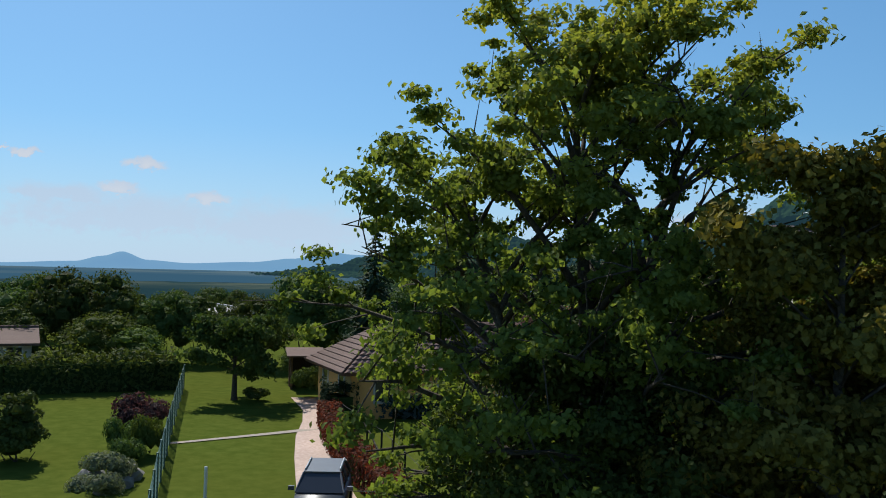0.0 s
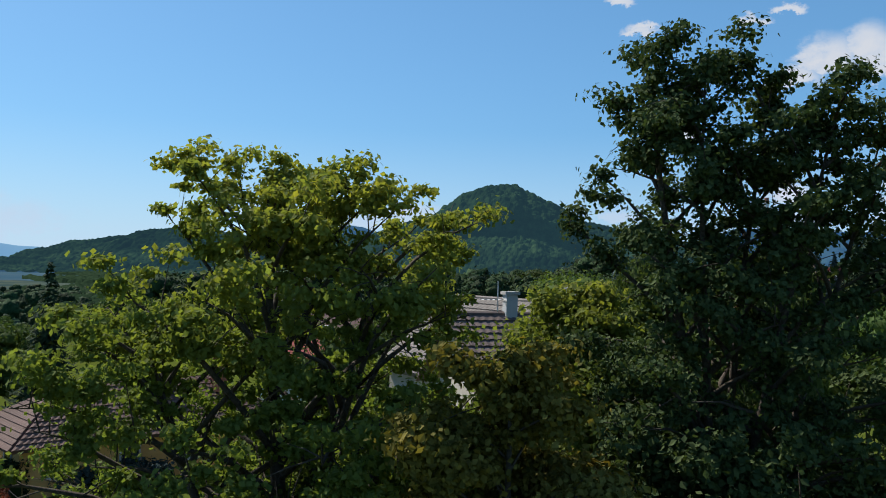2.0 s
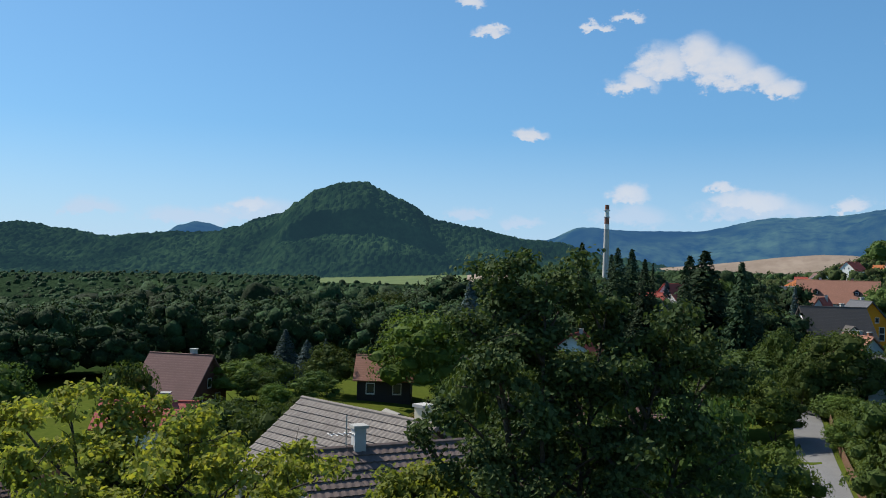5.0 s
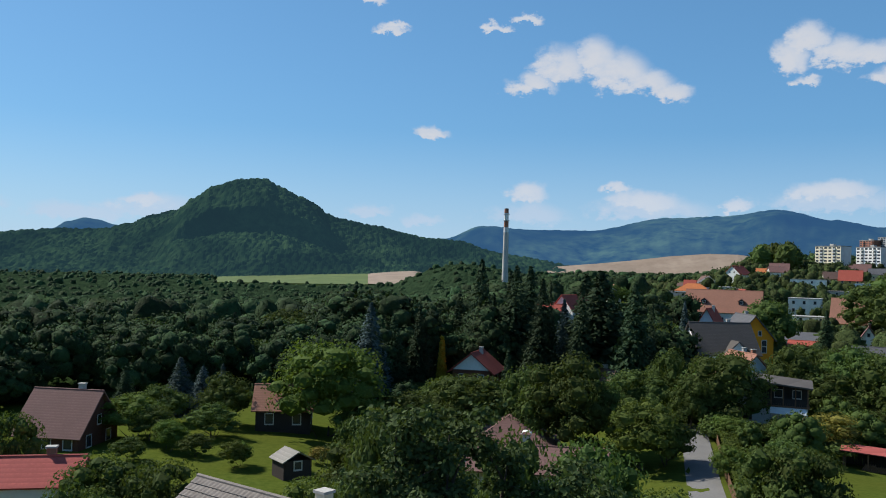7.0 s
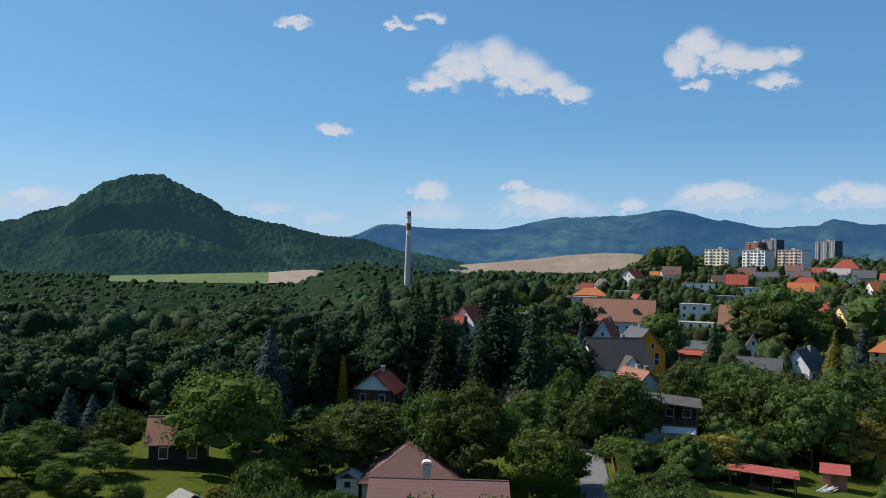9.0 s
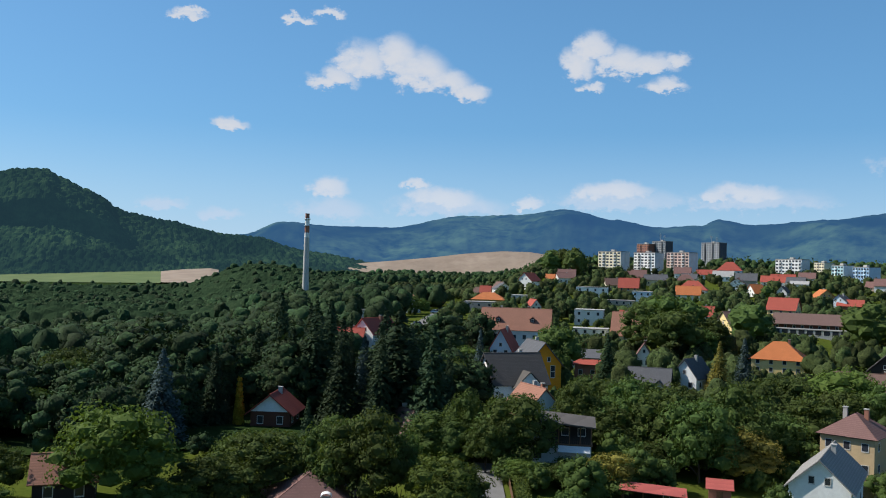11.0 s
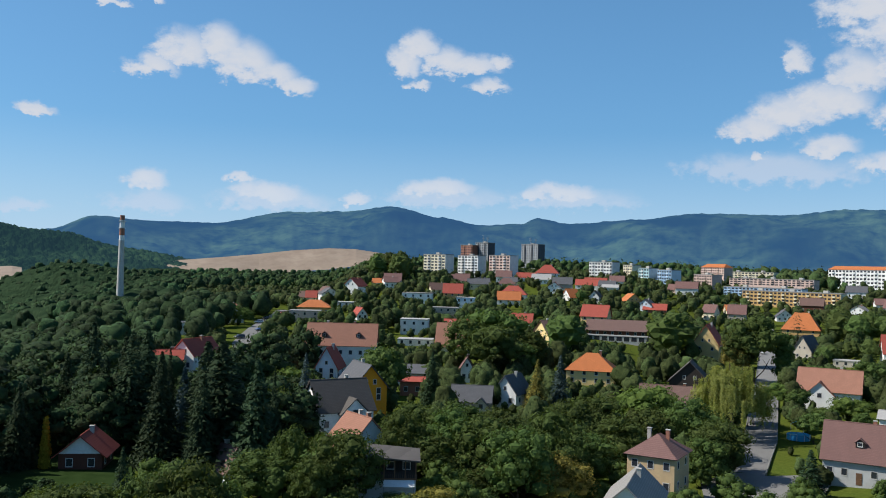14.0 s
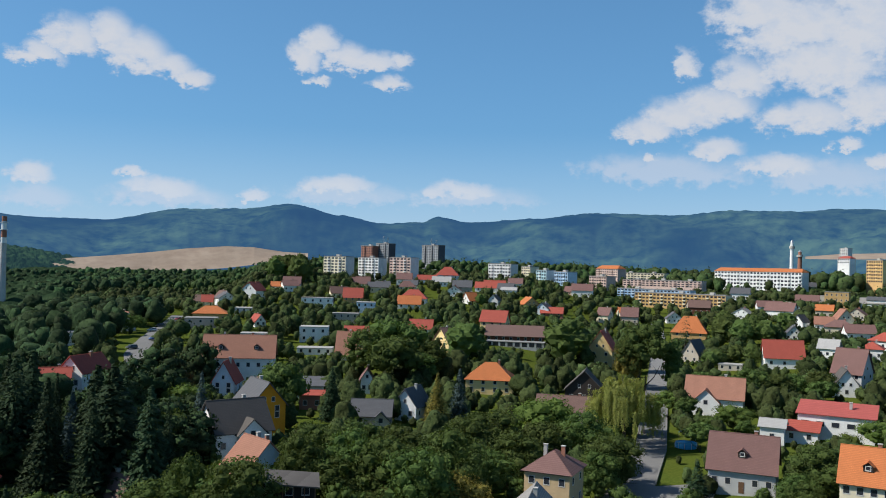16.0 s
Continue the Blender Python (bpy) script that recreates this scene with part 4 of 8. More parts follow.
for i in range(4):
    seed_tree(f"broad{i}", "broadleaf_tree", stem_mesh(0.62, 0.022, i), lump_crown(10 + i, lumps_round(i, 26), 2300, 0.032, 0.7, 0.1, 1), "leaf", "full-crowned green broadleaf garden tree")
    seed_tree(f"nearbroad{i}", "broadleaf_tree", stem_mesh(0.62, 0.022, i), lump_crown(10 + i, lumps_round(i, 34, 0.41, 0.06), 4600, 0.027, 0.6, 0.1, 1), "leaf", "full-crowned green broadleaf garden tree")
for i in range(2):
    seed_tree(f"bright{i}", "broadleaf_tree", stem_mesh(0.5, 0.02, 7 + i), lump_crown(20 + i, lumps_round(30 + i, 22, 0.42, 0.25), 2300, 0.032, 0.7, 0.1, 1), "bright", "light green fruit tree in a garden")
    seed_tree(f"nearbright{i}", "broadleaf_tree", stem_mesh(0.5, 0.02, 7 + i), lump_crown(20 + i, lumps_round(30 + i, 30, 0.43, 0.08), 4400, 0.027, 0.6, 0.11, 1), "bright", "light green fruit tree in a garden")
for i in range(2):
    seed_tree(f"tall{i}", "broadleaf_tree", stem_mesh(0.6, 0.018, 11 + i), lump_crown(40 + i, lumps_round(50 + i, 28, 0.26, 0.16), 2500, 0.028, 0.7, 0.1, 1), "leaf", "tall dense dark green broadleaf tree")
for i in range(3):
    seed_tree(f"bush{i}", "bush", None, lump_crown(60 + i, [(math.cos(k * 2.4) * 0.45, math.sin(k * 2.4) * 0.45, 0.35 + 0.1 * (k % 3), 0.34 + 0.05 * (k % 2)) for k in range(6)], 1500, 0.085), "leaf", "low rounded green garden bush", "bush")
seed_tree("brightbush", "bush", None, lump_crown(66, [(math.cos(k * 2.4) * 0.45, math.sin(k * 2.4) * 0.45, 0.35 + 0.1 * (k % 3), 0.34) for k in range(6)], 1500, 0.085), "bright", "low rounded light green shrub", "bush")
for i in range(3):
    seed_tree(f"far{i}", "broadleaf_tree", stem_mesh(0.5, 0.02, i), blob_crown(110 + i, 3, 420, 0.05, 0.38, 0.12), "leaf", "green broadleaf tree between the houses")
seed_tree("farspruce", "spruce_tree", stem_mesh(0.9, 0.014, 3, 0), spruce_mesh(99, 1.0, 0.2, 14, 11, 200), "spruce", "dark green spruce tree between the houses")
seed_tree("golden", "broadleaf_tree", stem_mesh(0.5, 0.02, 5), lump_crown(70, lumps_round(71, 30, 0.40, 0.08), 4000, 0.027, 0.6, 0.1, 1), "golden", "yellowing bushy broadleaf tree in a garden")
seed_tree("poplar", "broadleaf_tree", stem_mesh(0.7, 0.015, 4), lump_crown(80, [(0.04 * math.cos(k * 2.4), 0.04 * math.sin(k * 2.4), 0.18 + 0.072 * k, 0.13 - 0.006 * abs(k - 4)) for k in range(11)], 1800, 0.032), "leaf", "tall narrow poplar with dark green leaves")
for i in range(3):
    seed_tree(f"spruce{i}", "spruce_tree", stem_mesh(0.9, 0.014, 3, 0), spruce_mesh(90 + i, 1.0, 0.25 + 0.03 * i, 38, 24, 900), "spruce", "dark green spruce tree with drooping boughs")
seed_tree("bluespruce", "spruce_tree", stem_mesh(0.9, 0.014, 3, 0), spruce_mesh(95, 1.0, 0.27, 32, 19, 1400), "blue_spruce", "silvery blue spruce tree with drooping boughs")
seed_tree("goldspruce", "spruce_tree", stem_mesh(0.9, 0.014, 3, 0), spruce_mesh(96, 1.0, 0.25, 34, 20, 1200), "golden", "yellow-green spruce tree in a garden")
seed_tree("cypress", "cypress", None, lump_crown(97, [(0, 0, 0.1 + 0.1 * k, 0.14 - 0.011 * k) for k in range(9)], 1200, 0.045), "cypress", "golden yellow columnar cypress", "tree")


def scatter_woods(name, label, spots, seed, sub, n_cards, leaf, material="woods", conifer=0.15, lo=0.08):
    """Woods nobody could count: crowns of several forms, joined into one mesh. spots: x, y, height."""
    rng = np.random.default_rng(seed)

    def taken(me):
        got = (np.array([v.co[:] for v in me.vertices]), [tuple(p.vertices) for p in me.polygons], np.array([a.vector[:] for a in me.attributes["custom_normal"].data]))
        bpy.data.meshes.remove(me)
        return got

    protos = [taken(lump_crown(seed + i, lumps_round(seed + i, 20, 0.36 + 0.03 * (i % 3), lo), n_cards, leaf, 0.7, 0.11, 1) if not sub else blob_crown(seed + i, sub, n_cards, leaf, 0.34 + 0.05 * (i % 3), lo, 1.7 if sub < 3 else 2.4)) for i in range(5)]
    con = taken(spruce_mesh(seed + 9, 1.0, 0.2, 18 if not sub else 10 if sub > 2 else 7, 11 if not sub else 9 if sub > 2 else 6, n_cards // 3))
    vs, lit, loops, totals, base = [], [], [], [], 0
    flat = {}
    for x, y, h in spots:
        pick = con if rng.random() < conifer else protos[rng.integers(0, 5)]
        key = id(pick)
        if key not in flat:
            flat[key] = (np.concatenate([np.array(f) for f in pick[1]]), np.array([len(f) for f in pick[1]]))
        a = rng.uniform(0, 6.283)
        c, s = math.cos(a), math.sin(a)
        w = h * rng.uniform(0.8, 1.25)
        v = pick[0]
        p = np.stack([(v[:, 0] * c - v[:, 1] * s) * w + x, (v[:, 0] * s + v[:, 1] * c) * w + y, v[:, 2] * h + land(x, y) - 0.06 * h], 1)
        vs.append(p)
        q = pick[2]
        lit.append(np.stack([q[:, 0] * c - q[:, 1] * s, q[:, 0] * s + q[:, 1] * c, q[:, 2]], 1))
        loops.append(flat[key][0] + base)
        totals.append(flat[key][1])
        base += len(v)
    vs, loops, totals = np.concatenate(vs), np.concatenate(loops), np.concatenate(totals)
    me = bpy.data.meshes.new(name)
    me.vertices.add(len(vs))
    me.vertices.foreach_set("co", vs.ravel())
    me.loops.add(len(loops))
    me.loops.foreach_set("vertex_index", loops)
    me.polygons.add(len(totals))
    me.polygons.foreach_set("loop_start", np.concatenate([[0], np.cumsum(totals)[:-1]]))
    me.polygons.foreach_set("loop_total", totals)
    me.update(calc_edges=True)
    soft_normals(me, np.concatenate(lit))
    me.materials.append(M[material])
    return tagged(new(name, me), label, "woods", kind="stuff")

# ---- houses ----
SHARED = {}
PLOTS = []      # x, y, half width, base and wall height of each building, and of trees kept in view


def shared(key, build, material):
    """Mesh data made once for alike parts."""
    if key not in SHARED:
        bm = bmesh.new()
        build(bm)
        me = bpy.data.meshes.new(key[0])
        bm.to_mesh(me)
        bm.free()
        me.materials.append(M[material])
        SHARED[key] = me
    return SHARED[key]


def window_part(parent, x, y, z, w, h, turn=0, frame_mat="frame", name="window"):
    """A window on a wall: a frame with a mullion and sill, and a dark pane set back in it."""
    def fr(bm):
        t = min(0.10, w * 0.12)
        rings = []
        for yy, k in ((0.03, 0), (-0.05, 0), (-0.05, t), (0.03, t)):
            low = -0.06 if (yy < 0 and k == 0) else 0
            rings.append([bm.verts.new(p) for p in ((-w / 2 + k, yy, k + low), (w / 2 - k, yy, k + low), (w / 2 - k, yy, h - k), (-w / 2 + k, yy, h - k))])
        for a, b in zip(rings, rings[1:]):
            for i in range(4):
                bm.faces.new((a[i], a[(i + 1) % 4], b[(i + 1) % 4], b[i]))
        bmesh.ops.recalc_face_normals(bm, faces=bm.faces)

    def pn(bm):
        box(bm, -w / 2 + 0.02, w / 2 - 0.02, -0.02, 0.02, 0.02, h - 0.02)

    f = new(name, shared(("frame", round(w, 2), round(h, 2), frame_mat), fr, frame_mat))
    f.parent = parent
    f.matrix_basis = pose(x, y, z, 0, 0, turn)
    p = new("pane", shared(("pane", round(w, 2), round(h, 2)), pn, "glass"))
    p.parent = f
    return f


def roof_slab(bm, a, b, c, d, t=0.16):
    """A roof plane a-b-c-d with thickness t below it."""
    a, b, c, d = (Vector(p) for p in (a, b, c, d))
    n = (b - a).cross(d - a).normalized()
    if n.z < 0:
        n = -n
    up = [bm.verts.new(p + n * t) for p in (a, b, c, d)]
    lo = [bm.verts.new(p) for p in (a, b, c, d)]
    bm.faces.new(up)
    bm.faces.new(lo[::-1])
    for i in range(4):
        bm.faces.new((up[i], lo[i], lo[(i + 1) % 4], up[(i + 1) % 4]))


def tile_course(parent, plane, i, rows, material, t=0.05):
    """One row of tiles, lapping over the row below; plane is eave left, eave right, ridge right, ridge left."""
    a, b, c, d = (Vector(p) for p in plane)
    n = (b - a).cross(d - a).normalized()
    if n.z < 0:
        n = -n
    u, v = i / rows, (i + 1) / rows
    p, q, r, s = a.lerp(d, u), b.lerp(c, u), b.lerp(c, v), a.lerp(d, v)
    m = max(2, int((q - p).length / 0.3))
    bm = bmesh.new()
    low, top, foot = [], [], []
    for k in range(m * 2 + 1):
        w = k / (m * 2)
        wave = 0.035 if k % 2 else 0.0
        low.append(bm.verts.new(p.lerp(q, w) + n * (t + 0.165 + wave)))
        top.append(bm.verts.new(s.lerp(r, w) + n * (0.172 + wave * 0.6)))
        foot.append(bm.verts.new(p.lerp(q, w) + n * 0.163))
    for k in range(m * 2):
        bm.faces.new((low[k], low[k + 1], top[k + 1], top[k]))
        bm.faces.new((foot[k], foot[k + 1], low[k + 1], low[k]))
    part("tile_course", bm, material, parent)


def house(x, y, w, d, h, rh, rot=0, form="side", wall="white", roof="terracotta", label="", win=(3, 1), gwin=2, wsize=(1.1, 1.35), chimney=1, base=None, over=0.5,
          door=False, dormer=0, attic=True, gable=None, tiles=0, category="house", name="house", sink=1.0, gablewall=""):
    """A house with its front towards -y. form: side (ridge along x), gable (ridge along y), hip, flat, shed. w across, d deep, h to the eaves, rh from eaves to ridge."""
    z = land(x, y) if base is None else base
    sink = max(sink, z - land(x, y) + 1.2)
    root = place(name, pose(x, y, z, 0, 0, rot), label, category, "houses of the town" if category == "house" else "")
    hw, hd = w / 2, d / 2
    PLOTS.append((x, y, hw, z, h))
    bm = bmesh.new()
    if form in ("side", "gable") and rh > 0:
        if form == "side":
            prof = [(-hd, -sink), (hd, -sink), (hd, h), (0, h + rh), (-hd, h)]
            ring = lambda s: [bm.verts.new((s * hw, p, q)) for p, q in prof]
        else:
            prof = [(-hw, -sink), (hw, -sink), (hw, h), (0, h + rh), (-hw, h)]
            ring = lambda s: [bm.verts.new((p, s * hd, q)) for p, q in prof]
        r0, r1 = ring(-1), ring(1)
        bm.faces.new(r0)
        bm.faces.new(r1[::-1])
        for i in range(5):
            bm.faces.new((r0[i], r1[i], r1[(i + 1) % 5], r0[(i + 1) % 5]))
        bmesh.ops.recalc_face_normals(bm, faces=bm.faces)
    else:
        box(bm, -hw, hw, -hd, hd, -sink, h)
    part("wall", bm, "wall_" + wall, root)
    if gablewall and form == "gable":
        tri = [(-hw + 0.05, h), (hw - 0.05, h), (0, h + rh - 0.05)]
        mesh_part("gable_wall", [(p, -hd - e, q) for e in (0.07, 0.004) for p, q in tri], [(0, 1, 2), (5, 4, 3), (0, 3, 4, 1), (1, 4, 5, 2), (2, 5, 3, 0)], "wall_" + gablewall, root)
    bm, o = bmesh.new(), over
    if form == "side":
        k = rh / hd
        e0, e1 = h - o * k + 0.03, h + rh + 0.03
        planes = [((-hw - o, -hd - o, e0), (hw + o, -hd - o, e0), (hw + o, 0, e1), (-hw - o, 0, e1)), ((hw + o, hd + o, e0), (-hw - o, hd + o, e0), (-hw - o, 0, e1), (hw + o, 0, e1))]
    elif form == "gable":
        k = rh / hw
        e0, e1 = h - o * k + 0.03, h + rh + 0.03
        planes = [((-hw - o, hd + o, e0), (-hw - o, -hd - o, e0), (0, -hd - o, e1), (0, hd + o, e1)), ((hw + o, -hd - o, e0), (hw + o, hd + o, e0), (0, hd + o, e1), (0, -hd - o, e1))]
    elif form == "hip":
        run = min(hw, hd) * 0.98
        lx, ly = max(hw - run, 0.05), max(hd - run, 0.05)
        if hw >= hd:
            ly = 0.02
        else:
            lx = 0.02
        k = rh / run
        e0, e1 = h - o * k * 0.9 + 0.03, h + rh
        A, B, C, D = (-hw - o, -hd - o, e0), (hw + o, -hd - o, e0), (hw + o, hd + o, e0), (-hw - o, hd + o, e0)
        a, b, c, dd = (-lx, -ly, e1), (lx, -ly, e1), (lx, ly, e1), (-lx, ly, e1)
        planes = [(A, B, b, a), (C, D, dd, c), (B, C, c, b), (D, A, a, dd)]
    elif form == "shed":
        planes = [((-hw - o, -hd - o, h + 0.02), (hw + o, -hd - o, h + 0.02), (hw + o, hd + o, h + rh), (-hw - o, hd + o, h + rh))]
    else:
        planes = []
        box(bm, -hw - 0.15, hw + 0.15, -hd - 0.15, hd + 0.15, h + 0.003, h + 0.32)
    if form == "flat":
        part("roof", bm, "roof_" + roof, root)
    for p in planes:
        bm = bmesh.new()
        roof_slab(bm, *p)
        plane = part("roof_plane", bm, "roof_" + roof, root)
        for k in range(tiles):
            tile_course(plane, p, k, tiles, "roof_" + roof)
    if form in ("side", "gable"):
        bm = bmesh.new()
        if form == "side":
            tube(bm, (-hw - o, 0, h + rh + 0.2), (hw + o, 0, h + rh + 0.2), 0.12, 0.12, 6)
        else:
            tube(bm, (0, -hd - o, h + rh + 0.2), (0, hd + o, h + rh + 0.2), 0.12, 0.12, 6)
        part("ridge_cap", bm, "roof_" + roof, root)
    nx, nz = win
    ww, wh = wsize
    fl = h / max(nz, 1)
    for r in range(nz):
        zz = fl * r + fl * 0.32
        if h - zz < wh + 0.1:
            zz = max(0.3, h - wh - 0.25)
        for i in range(nx):
            px = -hw + w * (i + 0.5) / nx
            if door and r == 0 and i == nx // 2:
                bm = bmesh.new()
                box(bm, px - 0.5, px + 0.5, -hd - 0.06, -hd + 0.02, 0, 2.1)
                dr = part("door", bm, "wood", root)
                bm = bmesh.new()
                box(bm, px + 0.32, px + 0.4, -hd - 0.12, -hd - 0.06, 0.95, 1.1)
                part("handle", bm, "steel", dr)
                continue
            window_part(root, px, -hd - 0.005, zz, ww, wh)
        ns = gwin
        for sgn, turn in ((-1, -90), (1, 90)):
            for i in range(ns):
                py = -hd + d * (i + 0.5) / max(ns, 1)
                window_part(root, sgn * (hw + 0.005), py, zz, ww, wh, turn)
    if attic and rh > 2.0:
        if form == "gable":
            for px in ((-hw * 0.26, hw * 0.26) if w > 6 else (0,)):
                window_part(root, px, -hd - 0.005, h + rh * 0.12, ww * 0.75, min(wh * 0.8, rh * 0.42))
        elif form == "side":
            for sgn, turn in ((-1, -90), (1, 90)):
                window_part(root, sgn * (hw + 0.005), 0, h + rh * 0.12, ww * 0.8, min(wh * 0.8, rh * 0.42), turn)
    for i in range(chimney):
        cx, cy = (hw * (0.35 - 0.8 * i), hd * 0.12) if form != "gable" else (hw * 0.15, hd * (0.2 - 0.7 * i))
        zt = h + rh + 0.75
        zb = h + rh * 0.55 if rh else h
        bm = bmesh.new()
        box(bm, cx - 0.32, cx + 0.32, cy - 0.28, cy + 0.28, zb, zt)
        ch = part("chimney", bm, "wall_brick" if (int(x) + i) % 2 else "concrete", root)
        bm = bmesh.new()
        box(bm, cx - 0.4, cx + 0.4, cy - 0.36, cy + 0.36, zt, zt + 0.12)
        part("cap", bm, "concrete", ch)
    for i in range(dormer):
        px = -hw + w * (i + 0.5) / dormer
        pr = 0.42
        yy = -hd * (1 - pr)
        zz = h + rh * pr
        bm = bmesh.new()
        pf = [(px - 0.75, zz - 0.35), (px + 0.75, zz - 0.35), (px + 0.75, zz + 0.55), (px, zz + 1.15), (px - 0.75, zz + 0.55)]
        f0 = [bm.verts.new((p, yy - 0.75, q)) for p, q in pf]
        f1 = [bm.verts.new((p, yy + 1.2, q)) for p, q in pf]
        bm.faces.new(f0)
        for k in range(5):
            bm.faces.new((f0[k], f0[(k + 1) % 5], f1[(k + 1) % 5], f1[k]))
        bmesh.ops.recalc_face_normals(bm, faces=bm.faces)
        dm = part("dormer", bm, "wall_dark", root)
        bm = bmesh.new()
        roof_slab(bm, (px - 1.0, yy - 0.95, zz + 0.4), (px, yy - 0.95, zz + 1.2), (px, yy + 1.3, zz + 1.2), (px - 1.0, yy + 1.3, zz + 0.4), 0.08)
        roof_slab(bm, (px, yy - 0.95, zz + 1.2), (px + 1.0, yy - 0.95, zz + 0.4), (px + 1.0, yy + 1.3, zz + 0.4), (px, yy + 1.3, zz + 1.2), 0.08)
        part("dormer_roof", bm, "roof_" + roof, dm)
        window_part(dm, px, yy - 0.76, zz - 0.2, 0.9, 0.8)
    if gable:
        gx, gw, gh, gd = gable
        bm = bmesh.new()
        pf = [(gx - gw / 2, -0.5), (gx + gw / 2, -0.5), (gx + gw / 2, gh), (gx, gh + gw * 0.48), (gx - gw / 2, gh)]
        f0 = [bm.verts.new((p, -hd - gd, q)) for p, q in pf]
        f1 = [bm.verts.new((p, 0, q)) for p, q in pf]
        bm.faces.new(f0)
        for k in range(5):
            bm.faces.new((f0[k], f0[(k + 1) % 5], f1[(k + 1) % 5], f1[k]))
        bmesh.ops.recalc_face_normals(bm, faces=bm.faces)
        wing = part("cross_gable", bm, "wall_" + wall, root)
        bm = bmesh.new()
        g2, top = gw / 2 + 0.35, gh + gw * 0.48 + 0.04
        ge = gh - 0.35 * 0.96 + 0.04
        roof_slab(bm, (gx - g2, -hd - gd - 0.4, ge), (gx, -hd - gd - 0.4, top), (gx, 0.3, top), (gx - g2, 0.3, ge))
        roof_slab(bm, (gx, -hd - gd - 0.4, top), (gx + g2, -hd - gd - 0.4, ge), (gx + g2, 0.3, ge), (gx, 0.3, top))
        part("gable_roof", bm, "roof_" + roof, wing)
        window_part(wing, gx, -hd - gd - 0.005, gh - 0.6, 1.2, 1.3)
        if nz > 1:
            window_part(wing, gx, -hd - gd - 0.005, 0.8, 1.4, 1.4)
    return root


def block(x, y, w, d, h, rot, wall, label, floors, cols, accent=None, base=None, top=None, roof="gray"):
    """A slab block of flats: storeys of window strips with balconies, a flat roof with lift houses."""
    z = land(x, y) - 1 if base is None else base
    root = place("apartment_block", pose(x, y, z, 0, 0, rot), label, "apartment block", "blocks of flats")
    hw, hd = w / 2, d / 2
    PLOTS.append((x, y, hw, z, h))
    bm = bmesh.new()
    box(bm, -hw, hw, -hd, hd, min(-3, land(x, y) - z - 3), h)
    part("wall", bm, "wall_" + wall, root)
    if roof in ("orange", "red"):
        o = 0.5
        base = [(-hw - o, -hd - o, h + 0.003), (hw + o, -hd - o, h + 0.003), (hw + o, hd + o, h + 0.003), (-hw - o, hd + o, h + 0.003), (-hw + 3, 0, h + 3.6), (hw - 3, 0, h + 3.6)]
        mesh_part("roof", base, [(0, 1, 5, 4), (2, 3, 4, 5), (3, 0, 4), (1, 2, 5), (3, 2, 1, 0)], "roof_" + roof, root)
    else:
        bm = bmesh.new()
        box(bm, -hw - 0.2, hw + 0.2, -hd - 0.2, hd + 0.2, h + 0.003, h + 0.6)
        part("roof", bm, "roof_" + roof, root)
    bm = bmesh.new()
    box(bm, hw + 0.004, hw + 0.12, -hd, hd, 0, h)
    part("end_wall", bm, "wall_" + (accent or wall), root)
    for i in range(0 if roof in ("orange", "red") else max(1, int(w // 22))):
        cx = -hw + w * (i + 0.5) / max(1, int(w // 22))
        bm = bmesh.new()
        box(bm, cx - 1.7, cx + 1.7, -1.6, 1.6, h + 0.61, h + 2.1)
        part("lift_house", bm, "concrete", root)
    fh = h / floors

    def strip(bm):
        box(bm, -w / cols * 0.32, w / cols * 0.32, -0.06, 0.02, fh * 0.32, fh * 0.82)

    def balc(bm):
        box(bm, -w / cols * 0.36, w / cols * 0.36, -0.95, -0.062, fh * 0.02, fh * 0.36)

    glass = shared(("win", round(w / cols, 2), round(fh, 2)), strip, "glass")
    bal = shared(("bal", round(w / cols, 2), round(fh, 2), accent or wall), balc, "wall_" + (accent or wall))
    for r in range(floors):
        for c in range(cols):
            px = -hw + w * (c + 0.5) / cols
            o = new("window", glass)
            o.parent, o.location = root, (px, -hd, fh * r)
            if c % 3 == 1 and r:
                o = new("balcony", bal)
                o.parent, o.location = root, (px, -hd, fh * r)
    return root

# ---- the town ----
house(83.1, 257.1, 20.8, 12.0, 8.6, 5.9, -23, "side", "white", "terracotta", "long white house with a terracotta roof and dormers", win=(7, 2), dormer=2, chimney=2)
house(137.9, 288.1, 16.0, 12.0, 2.2, 7.6, -31, "side", "cream", "terracotta", "long cream house with a terracotta roof and dormer", win=(5, 2), dormer=1, chimney=2)
house(70.8, 229.5, 5.8, 10.0, 3.6, 5.0, -29, "gable", "blue", "red", "light blue gabled house with a red roof", base=2.5, win=(2, 2), chimney=1)
house(64.3, 184.5, 7.7, 11.0, 3.5, 4.5, 1, "gable", "orange", "slate", "bright orange house with a grey roof", base=3.7, win=(2, 2), chimney=1)
house(52.4, 164.5, 11.2, 9.4, 4.8, 5.1, 6, "side", "white", "dark", "large white house under a steep dark brown roof", base=1.0, win=(4, 1), gable=(1.2, 5.6, 4.2, 1.2), chimney=1, dormer=0)
# blue wall colour stands for the bluish shade on the gable
house(50.3, 145.3, 9.9, 8.0, 3.7, 5.2, 11, "gable", "blue", "terracotta", "house with a salmon tiled roof, gable shade painted pale blue", win=(2, 1), chimney=2)
house(106.9, 192.0, 6.0, 9.0, 3.8, 3.9, -53, "gable", "white", "slate", "white gabled house with a grey roof", win=(2, 1), chimney=1)
house(94.2, 189.0, 9.3, 8.0, 2.7, 3.1, -32, "side", "beige", "slate", "low house with a grey roof", win=(2, 1), gable=(2.5, 4.0, 1.6, 0.8), chimney=0)
